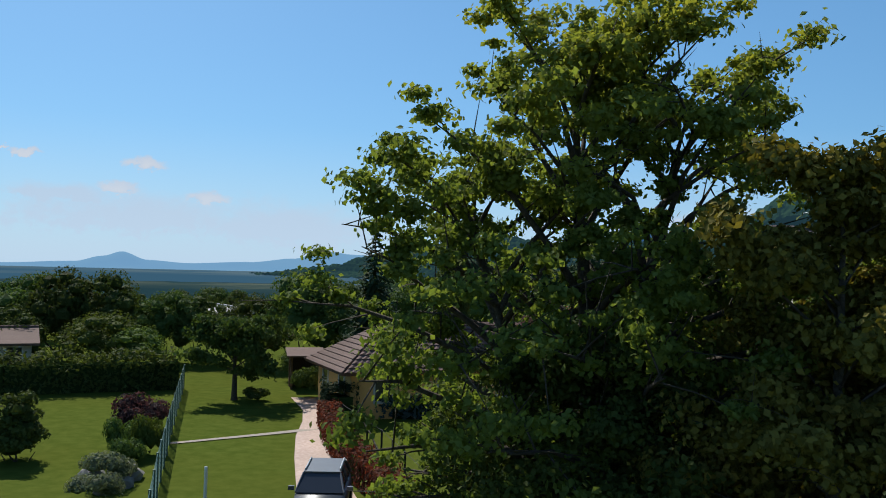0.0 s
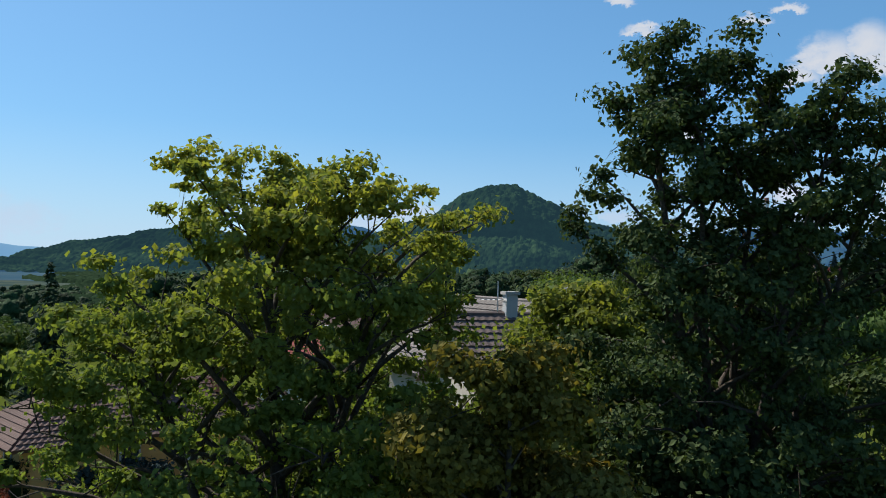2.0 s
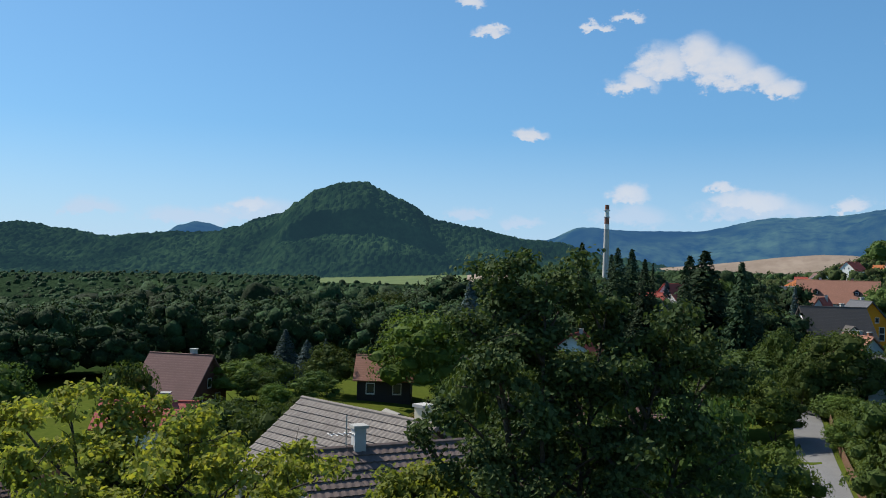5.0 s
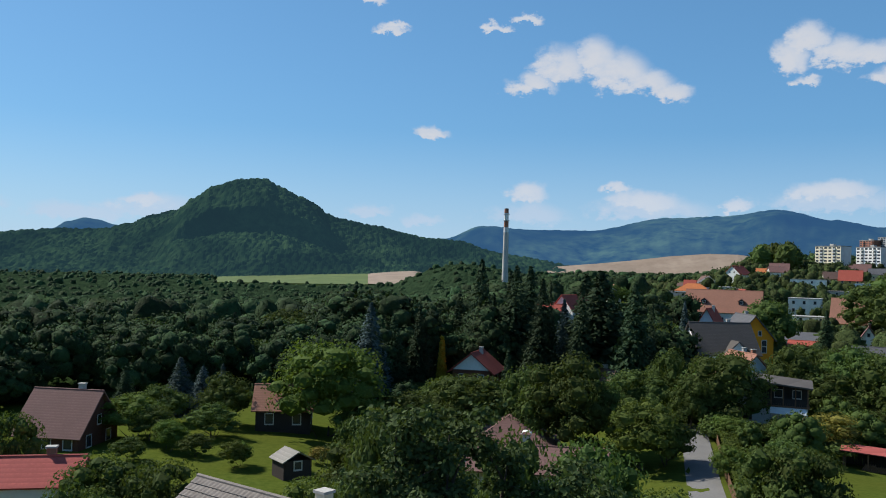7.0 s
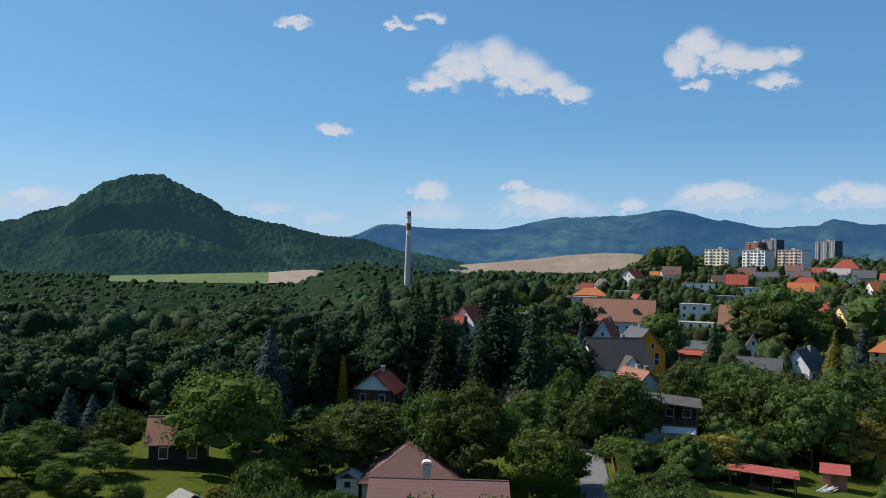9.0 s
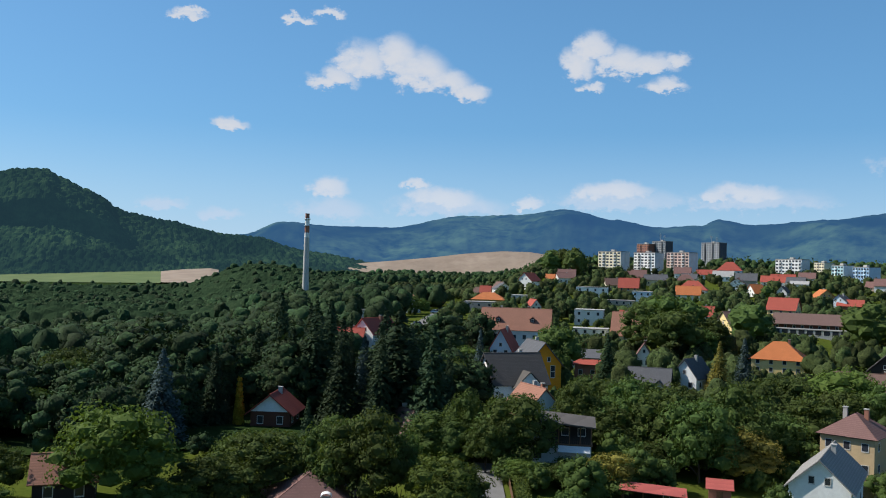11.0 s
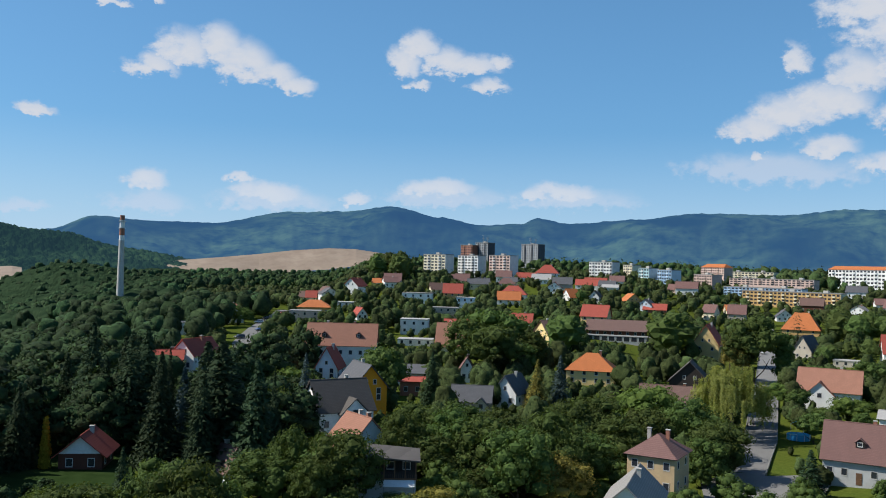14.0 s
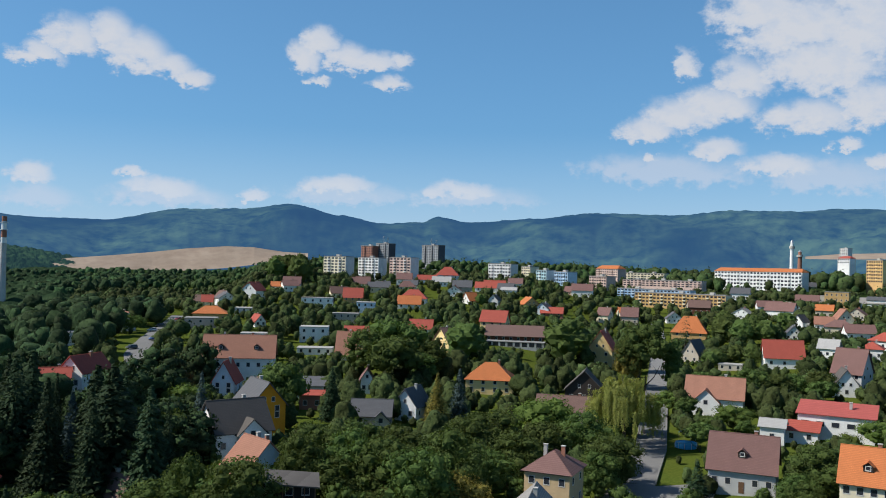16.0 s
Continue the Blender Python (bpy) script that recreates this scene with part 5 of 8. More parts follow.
house(149.7, 220.1, 14.1, 11.0, 4.4, 4.5, -39, "hip", "yellow", "orange", "yellow villa with a bright orange hipped roof", win=(4, 2), chimney=1)
house(95.2, 119.6, 8.0, 9.0, 6.6, 2.8, -55, "hip", "tan", "mauve", "tall yellow villa with a mauve tiled roof and tall chimney", base=-3.2, win=(3, 2), gable=(0.0, 3.0, 1.6, 0.6), chimney=2)
house(78.9, 104.7, 7.6, 15.0, 5.3, 3.5, -44, "gable", "white", "gray", "white house with a weathered grey slate roof", win=(2, 1), chimney=1)
house(186.8, 165.4, 14.8, 10.0, 4.7, 4.9, -53, "side", "white", "terracotta", "white house with a tiled roof and a cross gable", win=(4, 1), gable=(-2.0, 7.0, 3.4, 1.2), chimney=1)
house(137.0, 113.9, 12.1, 10.0, 4.4, 5.7, -55, "side", "gray", "mauve", "grey cottage with a large faded tile roof and a dormer", win=(5, 1), dormer=1, door=True, chimney=1)
house(135.7, 87.0, 8.1, 10.0, 2.9, 4.9, -62, "side", "cream", "orange", "house with a bright orange tiled roof and a dormer", base=1.5, win=(4, 1), dormer=1, chimney=1)
house(186.3, 128.1, 16.4, 9.0, 3.9, 2.1, -60, "shed", "white", "metalred", "white bungalow with a low red roof", base=1.4, win=(5, 1), wsize=(1.8, 1.3), chimney=1)
house(168.8, 132.3, 5.2, 6.0, 4.0, 1.3, -57, "side", "white", "pale", "small white garage with a pale roof", win=(1, 1), chimney=0)
house(175.8, 130.0, 7.5, 6.0, 2.6, 1.5, -59, "shed", "white", "red", "low annexe with a red roof", win=(2, 1), chimney=0)
house(279.4, 215.6, 14.0, 9.0, 4.0, 6.0, -43, "side", "white", "red", "white house with a bright red roof", win=(3, 1), chimney=1)
house(253.9, 169.7, 9.1, 10.0, 5.8, 7.0, -76, "side", "gray", "mauve", "grey house with a mauve tiled roof", win=(3, 2), chimney=1)
house(244.2, 165.9, 8.2, 9.0, 2.5, 5.5, -46, "gable", "white", "dark", "white gabled house with dark barge boards", win=(3, 1), chimney=1)
house(338.0, 317.0, 17.1, 11.0, 5.7, 7.7, -52, "hip", "ochre", "orange", "three-storey house with stepped orange roofs", win=(3, 2), chimney=1)
house(232.9, 263.8, 9.4, 14.0, 7.1, 7.1, -50, "gable", "yellow", "red", "yellow gabled house with a red roof", win=(2, 2), chimney=1)
house(164.5, 193.4, 10.9, 8.0, 3.9, 5.3, -44, "gable", "dark", "dark", "dark timber barn with white windows", win=(3, 1), chimney=0)
house(143.2, 174.7, 15.6, 9.0, 2.6, 3.2, -44, "side", "beige", "brown", "low house with a long brown tiled roof", win=(3, 1), chimney=1)
house(227.4, 316.1, 25.5, 16.0, 2.2, 3.9, -36, "shed", "brown", "brown", "long brown school pavilion with a low roof", win=(8, 1), chimney=0)
house(215.7, 297.4, 27.1, 6.0, 2.2, 0.0, -41, "flat", "gray", "gray", "row of garages with dark doors", win=(9, 1), wsize=(2.4, 2.0), gwin=0, chimney=0, category='garage')
house(229.4, 334.8, 11.9, 9.0, 5.7, 4.7, -50, "side", "yellow", "red", "yellow house with a red roof and veranda", win=(3, 2), chimney=1)
house(178.4, 294.3, 4.5, 12.0, 3.7, 5.3, -1, "side", "yellow", "brown", "yellow house with a brown roof behind trees", win=(3, 2), chimney=1)
house(196.6, 346.2, 10.2, 8.0, 2.2, 3.8, -35, "side", "white", "red", "house with a rust red roof", win=(2, 1), chimney=1)
house(140.0, 336.0, 11.4, 9.0, 5.9, 0.0, -28, "flat", "white", "pale", "white flat-roofed house among gardens", win=(3, 2), chimney=0)
house(127.5, 304.6, 13.1, 8.0, 2.2, 0.0, -28, "flat", "white", "pale", "low white flat-roofed garages", win=(4, 1), chimney=0)
house(162.0, 339.1, 12.3, 8.0, 2.2, 2.6, -31, "side", "gray", "red", "house with a low red roof", win=(3, 1), chimney=0)
house(178.4, 389.3, 12.9, 9.0, 4.8, 0.0, -30, "flat", "beige", "gray", "beige flat-roofed house with two storeys", win=(4, 2), chimney=0)
house(191.3, 455.8, 17.0, 10.0, 5.8, 0.0, -28, "flat", "white", "gray", "white flat-roofed villa with a terrace", win=(4, 2), chimney=0)
house(217.7, 465.0, 11.1, 9.0, 5.2, 5.1, -30, "side", "ochre", "red", "ochre house with a red hipped roof", win=(3, 2), chimney=1)
house(209.6, 431.1, 10.1, 9.0, 5.4, 0.0, -31, "flat", "blue", "pale", "pale blue flat-roofed house", win=(3, 2), chimney=0)
house(257.9, 464.6, 16.5, 11.0, 3.7, 5.0, -34, "hip", "white", "red", "house with a red hipped roof", win=(4, 1), chimney=1)
house(243.1, 442.5, 13.2, 9.0, 2.9, 4.4, -34, "side", "white", "orange", "house with an orange roof", win=(3, 1), chimney=1)
house(296.0, 459.5, 7.4, 9.0, 2.2, 4.8, 2, "side", "white", "orange", "house with a bright orange roof", win=(2, 1), chimney=1)
house(352.0, 589.0, 14.6, 9.0, 3.6, 3.9, -36, "side", "white", "pale", "long white house with a pale roof", win=(5, 1), chimney=0)
house(384.4, 633.6, 19.1, 14.0, 6.7, 6.7, -36, "hip", "white", "red", "large house with a red pyramid roof", win=(4, 2), chimney=1)
house(325.5, 516.3, 13.1, 9.0, 5.5, 4.3, -37, "side", "beige", "slate", "house with a grey roof", win=(3, 1), chimney=1)
house(325.7, 602.1, 11.8, 9.0, 4.8, 4.4, -33, "side", "white", "mauve", "house with a mauve roof", win=(3, 1), chimney=1)
house(310.9, 564.9, 10.3, 9.0, 3.7, 3.2, -34, "side", "cream", "slate", "house with a slate roof among trees", win=(3, 1), chimney=1)
house(275.4, 572.2, 10.0, 9.0, 4.2, 4.8, -31, "side", "cream", "mauve", "house with a faded tile roof", win=(3, 1), chimney=1)
house(284.0, 557.9, 10.3, 9.0, 3.4, 3.1, -32, "side", "white", "slate", "white house with a dark roof", win=(3, 1), chimney=1)
house(367.7, 537.8, 15.7, 9.0, 4.3, 3.7, -39, "side", "white", "red", "small house with a red roof", win=(3, 1), chimney=1)
house(398.3, 554.0, 10.9, 9.0, 4.6, 3.9, -41, "side", "white", "mauve", "white house with a red-brown roof", win=(3, 1), chimney=1)
house(361.7, 510.9, 11.0, 9.0, 3.6, 1.9, -40, "side", "white", "pale", "low white house with a pale roof", win=(3, 1), chimney=0)
house(326.2, 439.1, 10.4, 9.0, 2.2, 4.2, -12, "gable", "ochre", "orange", "ochre house with an orange roof", win=(2, 2), chimney=1)
house(317.0, 403.8, 12.6, 9.0, 2.2, 3.1, -43, "side", "brick", "red", "brick house with a red roof", win=(3, 1), chimney=1)
house(124.7, 433.3, 16.6, 11.0, 4.2, 3.4, -21, "hip", "ochre", "orange", "house with a broad orange roof", win=(4, 1), chimney=1)
house(110.1, 397.0, 14.3, 10.0, 5.4, 0.0, -21, "flat", "pink", "gray", "pink flat-roofed house with wide windows", win=(3, 2), chimney=0)
house(175.5, 519.3, 10.6, 12.0, 5.3, 4.8, -49, "gable", "white", "red", "white gabled house with a red roof", win=(2, 1), chimney=1)
house(145.6, 443.8, 9.6, 9.0, 2.3, 0.0, -23, "flat", "white", "pale", "low white flat-roofed house", win=(3, 1), chimney=0)
house(133.6, 388.4, 5.2, 8.0, 2.2, 3.1, 1, "gable", "white", "red", "small house with a red roof and porch", win=(2, 1), chimney=1)
house(118.9, 347.3, 12.0, 8.0, 2.2, 0.0, -24, "flat", "white", "pale", "low white building with a flat roof", win=(5, 1), chimney=0)
house(212.4, 572.2, 12.3, 9.0, 2.9, 3.0, -25, "side", "white", "orange", "house with an orange roof", win=(3, 1), chimney=1)
house(221.7, 574.1, 11.9, 9.0, 4.6, 4.6, -26, "side", "white", "mauve", "white house with a faded roof", win=(3, 1), chimney=1)
house(167.4, 554.5, 7.8, 9.0, 4.3, 4.0, 13, "gable", "cream", "brown", "cream house with a brown roof", win=(2, 1), chimney=1)
house(157.9, 556.2, 6.9, 9.0, 4.9, 4.1, -21, "side", "cream", "red", "house with a red roof among trees", win=(2, 1), chimney=1)
house(35.2, 230.2, 7.0, 11.0, 4.7, 3.6, -47, "gable", "white", "red", "white house with a long red roof and an arched window", base=5.3, win=(2, 1), chimney=1)
house(27.1, 224.6, 7.8, 9.0, 8.4, 2.9, -12, "side", "white", "red", "long wing with a red roof", win=(4, 1), chimney=1)
house(77.5, 403.7, 7.1, 9.0, 4.0, 4.2, 14, "gable", "white", "terracotta", "house with a terracotta roof among trees", win=(2, 1), chimney=1)
house(51.6, 357.3, 8.6, 10.0, 4.1, 0.0, -13, "flat", "slab", "gray", "grey workshop with steel tanks", win=(4, 1), chimney=0, category='workshop')
house(94.9, 230.7, 8.6, 8.0, 3.4, 1.7, -27, "shed", "gray", "slate", "small grey house with a dark roof", win=(3, 1), chimney=0)
house(88.6, 213.3, 6.1, 5.0, 3.9, 0.8, -28, "side", "brick", "red", "small red shed beside a house", win=(2, 1), chimney=0)
house(113.5, 231.6, 3.6, 8.0, 4.4, 2.8, -26, "gable", "white", "mauve", "small gabled house among trees", win=(2, 1), chimney=1)
house(75.7, 211.5, 4.7, 6.0, 8.1, 0.7, -25, "side", "beige", "mauve", "low shed with a faded roof", win=(2, 1), chimney=0)
house(281.1, 260.6, 7.6, 9.0, 3.8, 5.9, -72, "gable", "beige", "slate", "gabled house with a grey roof", win=(2, 1), chimney=0)
house(267.2, 229.5, 8.6, 6.0, 2.2, 0.0, -54, "flat", "beige", "pale", "low pale outbuilding beside the gardens", win=(3, 1), chimney=0)
house(443.3, 343.7, 16.8, 9.0, 5.7, 4.6, -72, "side", "white", "mauve", "white house with a faded roof", win=(3, 1), chimney=1)
house(397.5, 296.1, 5.9, 8.0, 4.7, 3.5, -78, "gable", "white", "dark", "small white gabled house with a dark roof", win=(2, 1), chimney=0)
house(474.3, 336.4, 9.9, 9.0, 4.5, 3.3, -60, "side", "beige", "orange", "house with an orange roof", win=(3, 1), chimney=1)
house(421.3, 287.8, 8.8, 9.0, 5.4, 5.4, -36, "gable", "cream", "terracotta", "cream house with a tiled roof", win=(2, 1), chimney=1)
house(326.0, 209.6, 8.3, 9.0, 4.6, 2.6, -62, "hip", "white", "red", "white house with a red hipped roof", win=(3, 1), chimney=1)
house(575.5, 415.1, 15.8, 12.0, 5.7, 0.0, -59, "flat", "beige", "gray", "long beige flat-roofed building among trees", win=(5, 1), chimney=0)
house(548.6, 379.4, 15.4, 14.0, 10.7, 0.0, -60, "flat", "ochre", "gray", "ochre town building with three storeys", win=(5, 3), chimney=0)
house(569.2, 362.7, 12.7, 10.0, 5.7, 2.2, -62, "side", "white", "slate", "white house with a slate roof", win=(4, 1), chimney=1)
house(372.5, 398.0, 10.0, 9.0, 5.6, 5.0, -48, "side", "beige", "mauve", "house with a mauve roof beside the street", win=(3, 1), chimney=1)
house(354.2, 399.9, 7.3, 9.0, 5.1, 4.2, -62, "side", "cream", "mauve", "house with a faded roof beside the street", win=(2, 1), chimney=1)
house(458.6, 421.7, 14.1, 10.0, 5.1, 4.5, -52, "side", "brown", "brown", "house with a long brown roof", win=(4, 1), chimney=1)
house(570.4, 481.5, 14.5, 10.0, 5.3, 4.5, -55, "side", "white", "slate", "house with a dark slate roof", win=(3, 1), chimney=1)
# the slab accent puts the shade on these three blocks' right ends into colour
block(304.9, 681.9, 23.3, 12.0, 20.2, -62, "cream", "cream slab block of flats, shaded end painted grey", 8, 6, base=23.9, accent='slab')
block(334.5, 677.3, 21.7, 12.0, 19.5, -64, "white", "white slab block of flats, shaded end painted grey", 8, 6, base=24.4, accent='slab')
block(362.8, 672.2, 22.9, 12.0, 19.8, -66, "pink", "pale pink slab block of flats, shaded end painted grey", 8, 6, base=25.0, accent='slab')
block(460.1, 937.6, 19.2, 12.0, 21.6, -70, "brick", "red-brown tower block of flats", 11, 5, base=38.9, accent='brick')
block(474.3, 925.7, 20.3, 12.0, 24.2, -71, "tower", "grey and teal tower block of flats with roof aerials", 12, 6, base=39.4, accent='darkgray')
block(530.7, 909.4, 27.0, 12.0, 23.9, -74, "tower", "grey tower block of flats with roof aerials", 12, 7, base=39.5, accent='darkgray')
block(465.9, 668.6, 25.2, 12.0, 17.9, -69, "white", "white and grey slab block of flats", 6, 8, base=23.9, accent='slab')
block(506.6, 681.1, 11.5, 12.0, 10.4, -81, "cream", "low cream block of flats", 4, 4, base=29.5, accent='cream')
block(482.5, 624.8, 12.3, 12.0, 16.8, -82, "teal", "pale blue block of flats", 6, 4, base=20.3, accent='white')
block(490.8, 607.4, 16.7, 12.0, 18.0, -83, "skyblue", "light blue block of flats", 6, 6, base=18.0, accent='blue')
block(611.5, 683.2, 30.8, 12.0, 9.3, -86, "pink", "pink terrace block with a red roof", 4, 10, base=31.1, roof='orange')
block(532.2, 605.8, 21.3, 12.0, 12.9, -85, "pink", "pink terrace block of flats", 5, 7, base=19.9)
block(676.4, 704.2, 54.3, 12.0, 7.4, -68, "cream", "long cream terrace block", 3, 14, base=29.2)
block(601.9, 598.6, 78.4, 12.0, 6.0, -69, "pink", "long pale terrace block of flats", 3, 20, base=24.3)
block(525.2, 531.1, 64.1, 12.0, 6.6, -69, "skyblue", "long light blue terrace block", 3, 20, base=16.9, accent='blue')
block(490.9, 469.0, 71.5, 12.0, 10.2, -70, "ochre", "long yellow terrace block with balconies", 4, 24, base=11.8, accent='cream')
block(725.1, 588.7, 97.5, 12.0, 18.2, -83, "white", "long white block of flats with an orange roof", 5, 26, base=23.2, roof='orange')
block(1544.7, 1052.2, 19.3, 12.0, 28.6, -100, "slab", "white tower block in the distance", 10, 4, base=65.9)
block(752.3, 478.2, 18.7, 12.0, 20.7, -102, "ochre", "yellow block of flats", 7, 7, base=33.1, accent='yellow')
block(1194.0, 812.0, 22.7, 12.0, 8.5, -100, "white", "low white building with a red roof", 2, 6, base=57.8, roof='red')
house(172.0, 607.6, 15.7, 8.0, 3.0, 3.9, -36, "side", "white", "brown", "white house with a brown tiled roof among trees", win=(3, 1), chimney=1)
house(166.1, 544.7, 11.4, 9.0, 3.5, 3.6, 0, "gable", "white", "slate", "white house with a grey steep gabled roof among trees", win=(3, 1), chimney=1)
house(216.4, 564.9, 10.4, 10.0, 4.0, 3.3, -7, "side", "white", "mauve", "white house with a faded red tiled roof among trees", win=(3, 1), chimney=1)
house(232.0, 517.8, 11.1, 8.0, 3.0, 3.9, -13, "side", "cream", "brown", "cream house with a brown tiled roof among trees", win=(3, 1), chimney=1)
house(283.0, 595.6, 11.2, 9.0, 3.5, 3.6, -17, "side", "white", "mauve", "white house with a faded red tiled roof among trees", win=(3, 1), chimney=1)
house(273.8, 543.3, 15.1, 10.0, 4.0, 3.3, -22, "side", "cream", "slate", "cream house with a grey tiled roof among trees", win=(3, 1), chimney=1)
house(302.4, 555.4, 12.3, 8.0, 3.0, 3.9, -27, "hip", "white", "mauve", "white house with a faded red hipped roof among trees", win=(3, 1), chimney=1)
house(355.0, 617.6, 16.0, 9.0, 3.5, 3.6, -31, "side", "white", "red", "white house with a red tiled roof among trees", win=(3, 1), chimney=1)
house(313.0, 506.5, 9.7, 10.0, 4.0, 3.3, -36, "gable", "white", "mauve", "white house with a faded red steep gabled roof among trees", win=(3, 1), chimney=1)
house(359.9, 537.5, 16.0, 8.0, 3.0, 3.9, -41, "side", "white", "red", "white house with a red tiled roof among trees", win=(3, 1), chimney=1)
house(366.8, 521.9, 11.6, 9.0, 3.5, 3.6, -45, "side", "white", "slate", "white house with a grey tiled roof among trees", win=(3, 1), chimney=1)
house(302.0, 441.5, 6.0, 10.0, 4.0, 3.3, -47, "gable", "white", "dark", "white house with a dark steep gabled roof among trees", win=(3, 1), chimney=1)
house(443.6, 536.2, 16.0, 8.0, 3.0, 3.9, -56, "side", "pink", "mauve", "pink house with a faded red tiled roof among trees", win=(3, 1), chimney=1)
house(314.8, 408.7, 8.8, 9.0, 3.5, 3.6, -57, "gable", "blue", "slate", "pale blue house with a grey steep gabled roof among trees", win=(3, 1), chimney=1)
house(478.1, 440.2, 16.0, 10.0, 4.0, 3.3, -29, "side", "beige", "brown", "beige house with a brown tiled roof among trees", win=(3, 1), chimney=1)
house(602.7, 511.5, 16.0, 8.0, 3.0, 3.9, -35, "hip", "blue", "slate", "pale blue house with a grey hipped roof among trees", win=(3, 1), chimney=1)
house(484.8, 385.5, 16.0, 9.0, 3.5, 3.6, -40, "side", "white", "mauve", "white house with a faded red tiled roof among trees", win=(3, 1), chimney=1)
house(481.7, 366.8, 11.4, 10.0, 4.0, 3.3, -44, "gable", "white", "gray", "white house with a pale grey steep gabled roof among trees", win=(3, 1), chimney=1)
house(356.2, 269.2, 7.5, 8.0, 3.0, 3.9, -47, "gable", "white", "slate", "white house with a grey steep gabled roof among trees", win=(3, 1), chimney=1)
house(405.7, 287.9, 9.2, 9.0, 3.5, 3.6, -52, "side", "white", "terracotta", "white house with a salmon tiled roof among trees", win=(3, 1), chimney=1)
house(395.5, 272.0, 13.7, 10.0, 4.0, 3.3, -55, "hip", "cream", "mauve", "cream house with a faded red hipped roof among trees", win=(3, 1), chimney=1)
house(559.0, 411.1, 16.0, 8.0, 3.0, 3.9, -57, "side", "pink", "mauve", "pink house with a faded red tiled roof among trees", win=(3, 1), chimney=1)
house(566.9, 364.5, 16.0, 9.0, 3.5, 3.6, -63, "side", "white", "gray", "white house with a pale grey tiled roof among trees", win=(3, 1), chimney=1)
house(316.4, 221.8, 7.4, 10.0, 4.0, 3.3, -64, "side", "white", "pale", "white house with a pale tiled roof among trees", win=(3, 1), chimney=1)
house(477.4, 316.8, 10.3, 8.0, 3.0, 3.9, -68, "gable", "beige", "mauve", "beige house with a faded red steep gabled roof among trees", win=(3, 1), chimney=1)
house(435.8, 365.8, 11.7, 9.0, 3.5, 3.6, -65, "gable", "white", "gray", "white house with a pale grey steep gabled roof among trees", win=(3, 1), chimney=1)
house(360.5, 225.0, 12.4, 10.0, 4.0, 3.3, -76, "hip", "white", "red", "white house with a red hipped roof among trees", win=(3, 1), chimney=1)
house(810.5, 594.1, 16.0, 8.0, 3.0, 3.9, -35, "side", "white", "slate", "white house with a grey tiled roof among trees", win=(3, 1), chimney=1)
house(383.3, 253.4, 13.2, 9.0, 3.5, 3.6, -41, "side", "white", "mauve", "white house with a faded red tiled roof among trees", win=(3, 1), chimney=1)
house(393.6, 424.5, 9.6, 10.0, 4.0, 3.3, -30, "side", "cream", "orange", "cream house with a orange tiled roof among trees", win=(3, 1), chimney=1)
house(409.1, 397.5, 9.6, 8.0, 3.0, 3.9, -36, "gable", "white", "slate", "white house with a grey steep gabled roof among trees", win=(3, 1), chimney=1)
house(798.8, 510.5, 16.0, 9.0, 3.5, 3.6, -50, "side", "cream", "slate", "cream house with a grey tiled roof among trees", win=(3, 1), chimney=1)
house(-40.6, 95.3, 7.2, 8.0, 2.4, 3.9, -8, "side", "brown", "mauve", "dark timber cottage with a brown tiled roof", base=-0.7, win=(3, 1), chimney=1)
house(-29.5, 63.5, 6.4, 4.6, 4.2, 1.3, 12, "side", "white", "metalred", "small white cabin with a bright red sheet roof", win=(2, 1), chimney=1)
house(-19.1, 107.5, 6.5, 6.0, 2.8, 2.3, 6, "side", "dark", "terracotta", "dark log hut with a salmon roof on a white base", win=(2, 1), chimney=0)
house(6.3, 151.5, 6.6, 8.0, 3.0, 2.7, -16, "gable", "brown", "red", "dark log cabin with a white gable and red roof", win=(2, 1), chimney=1, over=0.8, gablewall='white')
house(8.8, 107.3, 11.3, 12.0, 2.2, 3.4, -5, "hip", "beige", "mauve", "house with a mauve hipped tile roof", win=(3, 1), chimney=1)
house(10.1, 88.1, 13.2, 8.0, 3.3, 1.6, -7, "side", "beige", "mauve", "house wing with a long lichen-spotted mauve roof", win=(4, 1), chimney=0)
house(26.7, 140.8, 4.5, 8.0, 2.2, 3.0, 19, "gable", "white", "brown", "small house with a brown tiled roof", win=(2, 1), chimney=1)
house(-58.3, 29.6, 4.0, 5.0, 2.2, 0.7, 63, "side", "beige", "brown", "low outbuilding with a brown roof behind the hedge", win=(2, 1), chimney=0)
house(-68.0, 57.7, 4.5, 7.0, 2.2, 1.0, 70, "gable", "white", "pale", "white gabled house with a pale roof among trees", win=(2, 1), chimney=0)
house(442.3, 526.1, 16.0, 9.0, 5.6, 4.7, -45, "side", "white", "mauve", "white pinkish house beyond the street trees", win=(3, 1), chimney=1)

# ---- the three big trees in front ----
def big_tree(name, x, y, turn, trunk, crown, leafmat, label):
    root = place(name, pose(x, y, land(x, y), 0, 0, turn), label, "tree")
    trunk.materials.append(M["bark"])
    new("trunk", trunk).parent = root
    crown.materials.append(M[leafmat])
    new("crown", crown).parent = root


def linden_form(v):
    return crest([(0.0, 3.6), (0.1, 4.4), (0.2, 4.9), (0.3, 5.1), (0.4, 5.1), (0.5, 4.7), (0.6, 4.3), (0.7, 3.8), (0.82, 3.1), (0.92, 2.2), (1.0, 1.4)], v)


def oak_form(v):
    return crest([(0.0, 3.9), (0.3, 3.9), (0.5, 3.2), (0.7, 2.35), (0.85, 1.6), (1.0, 0.9)], v)


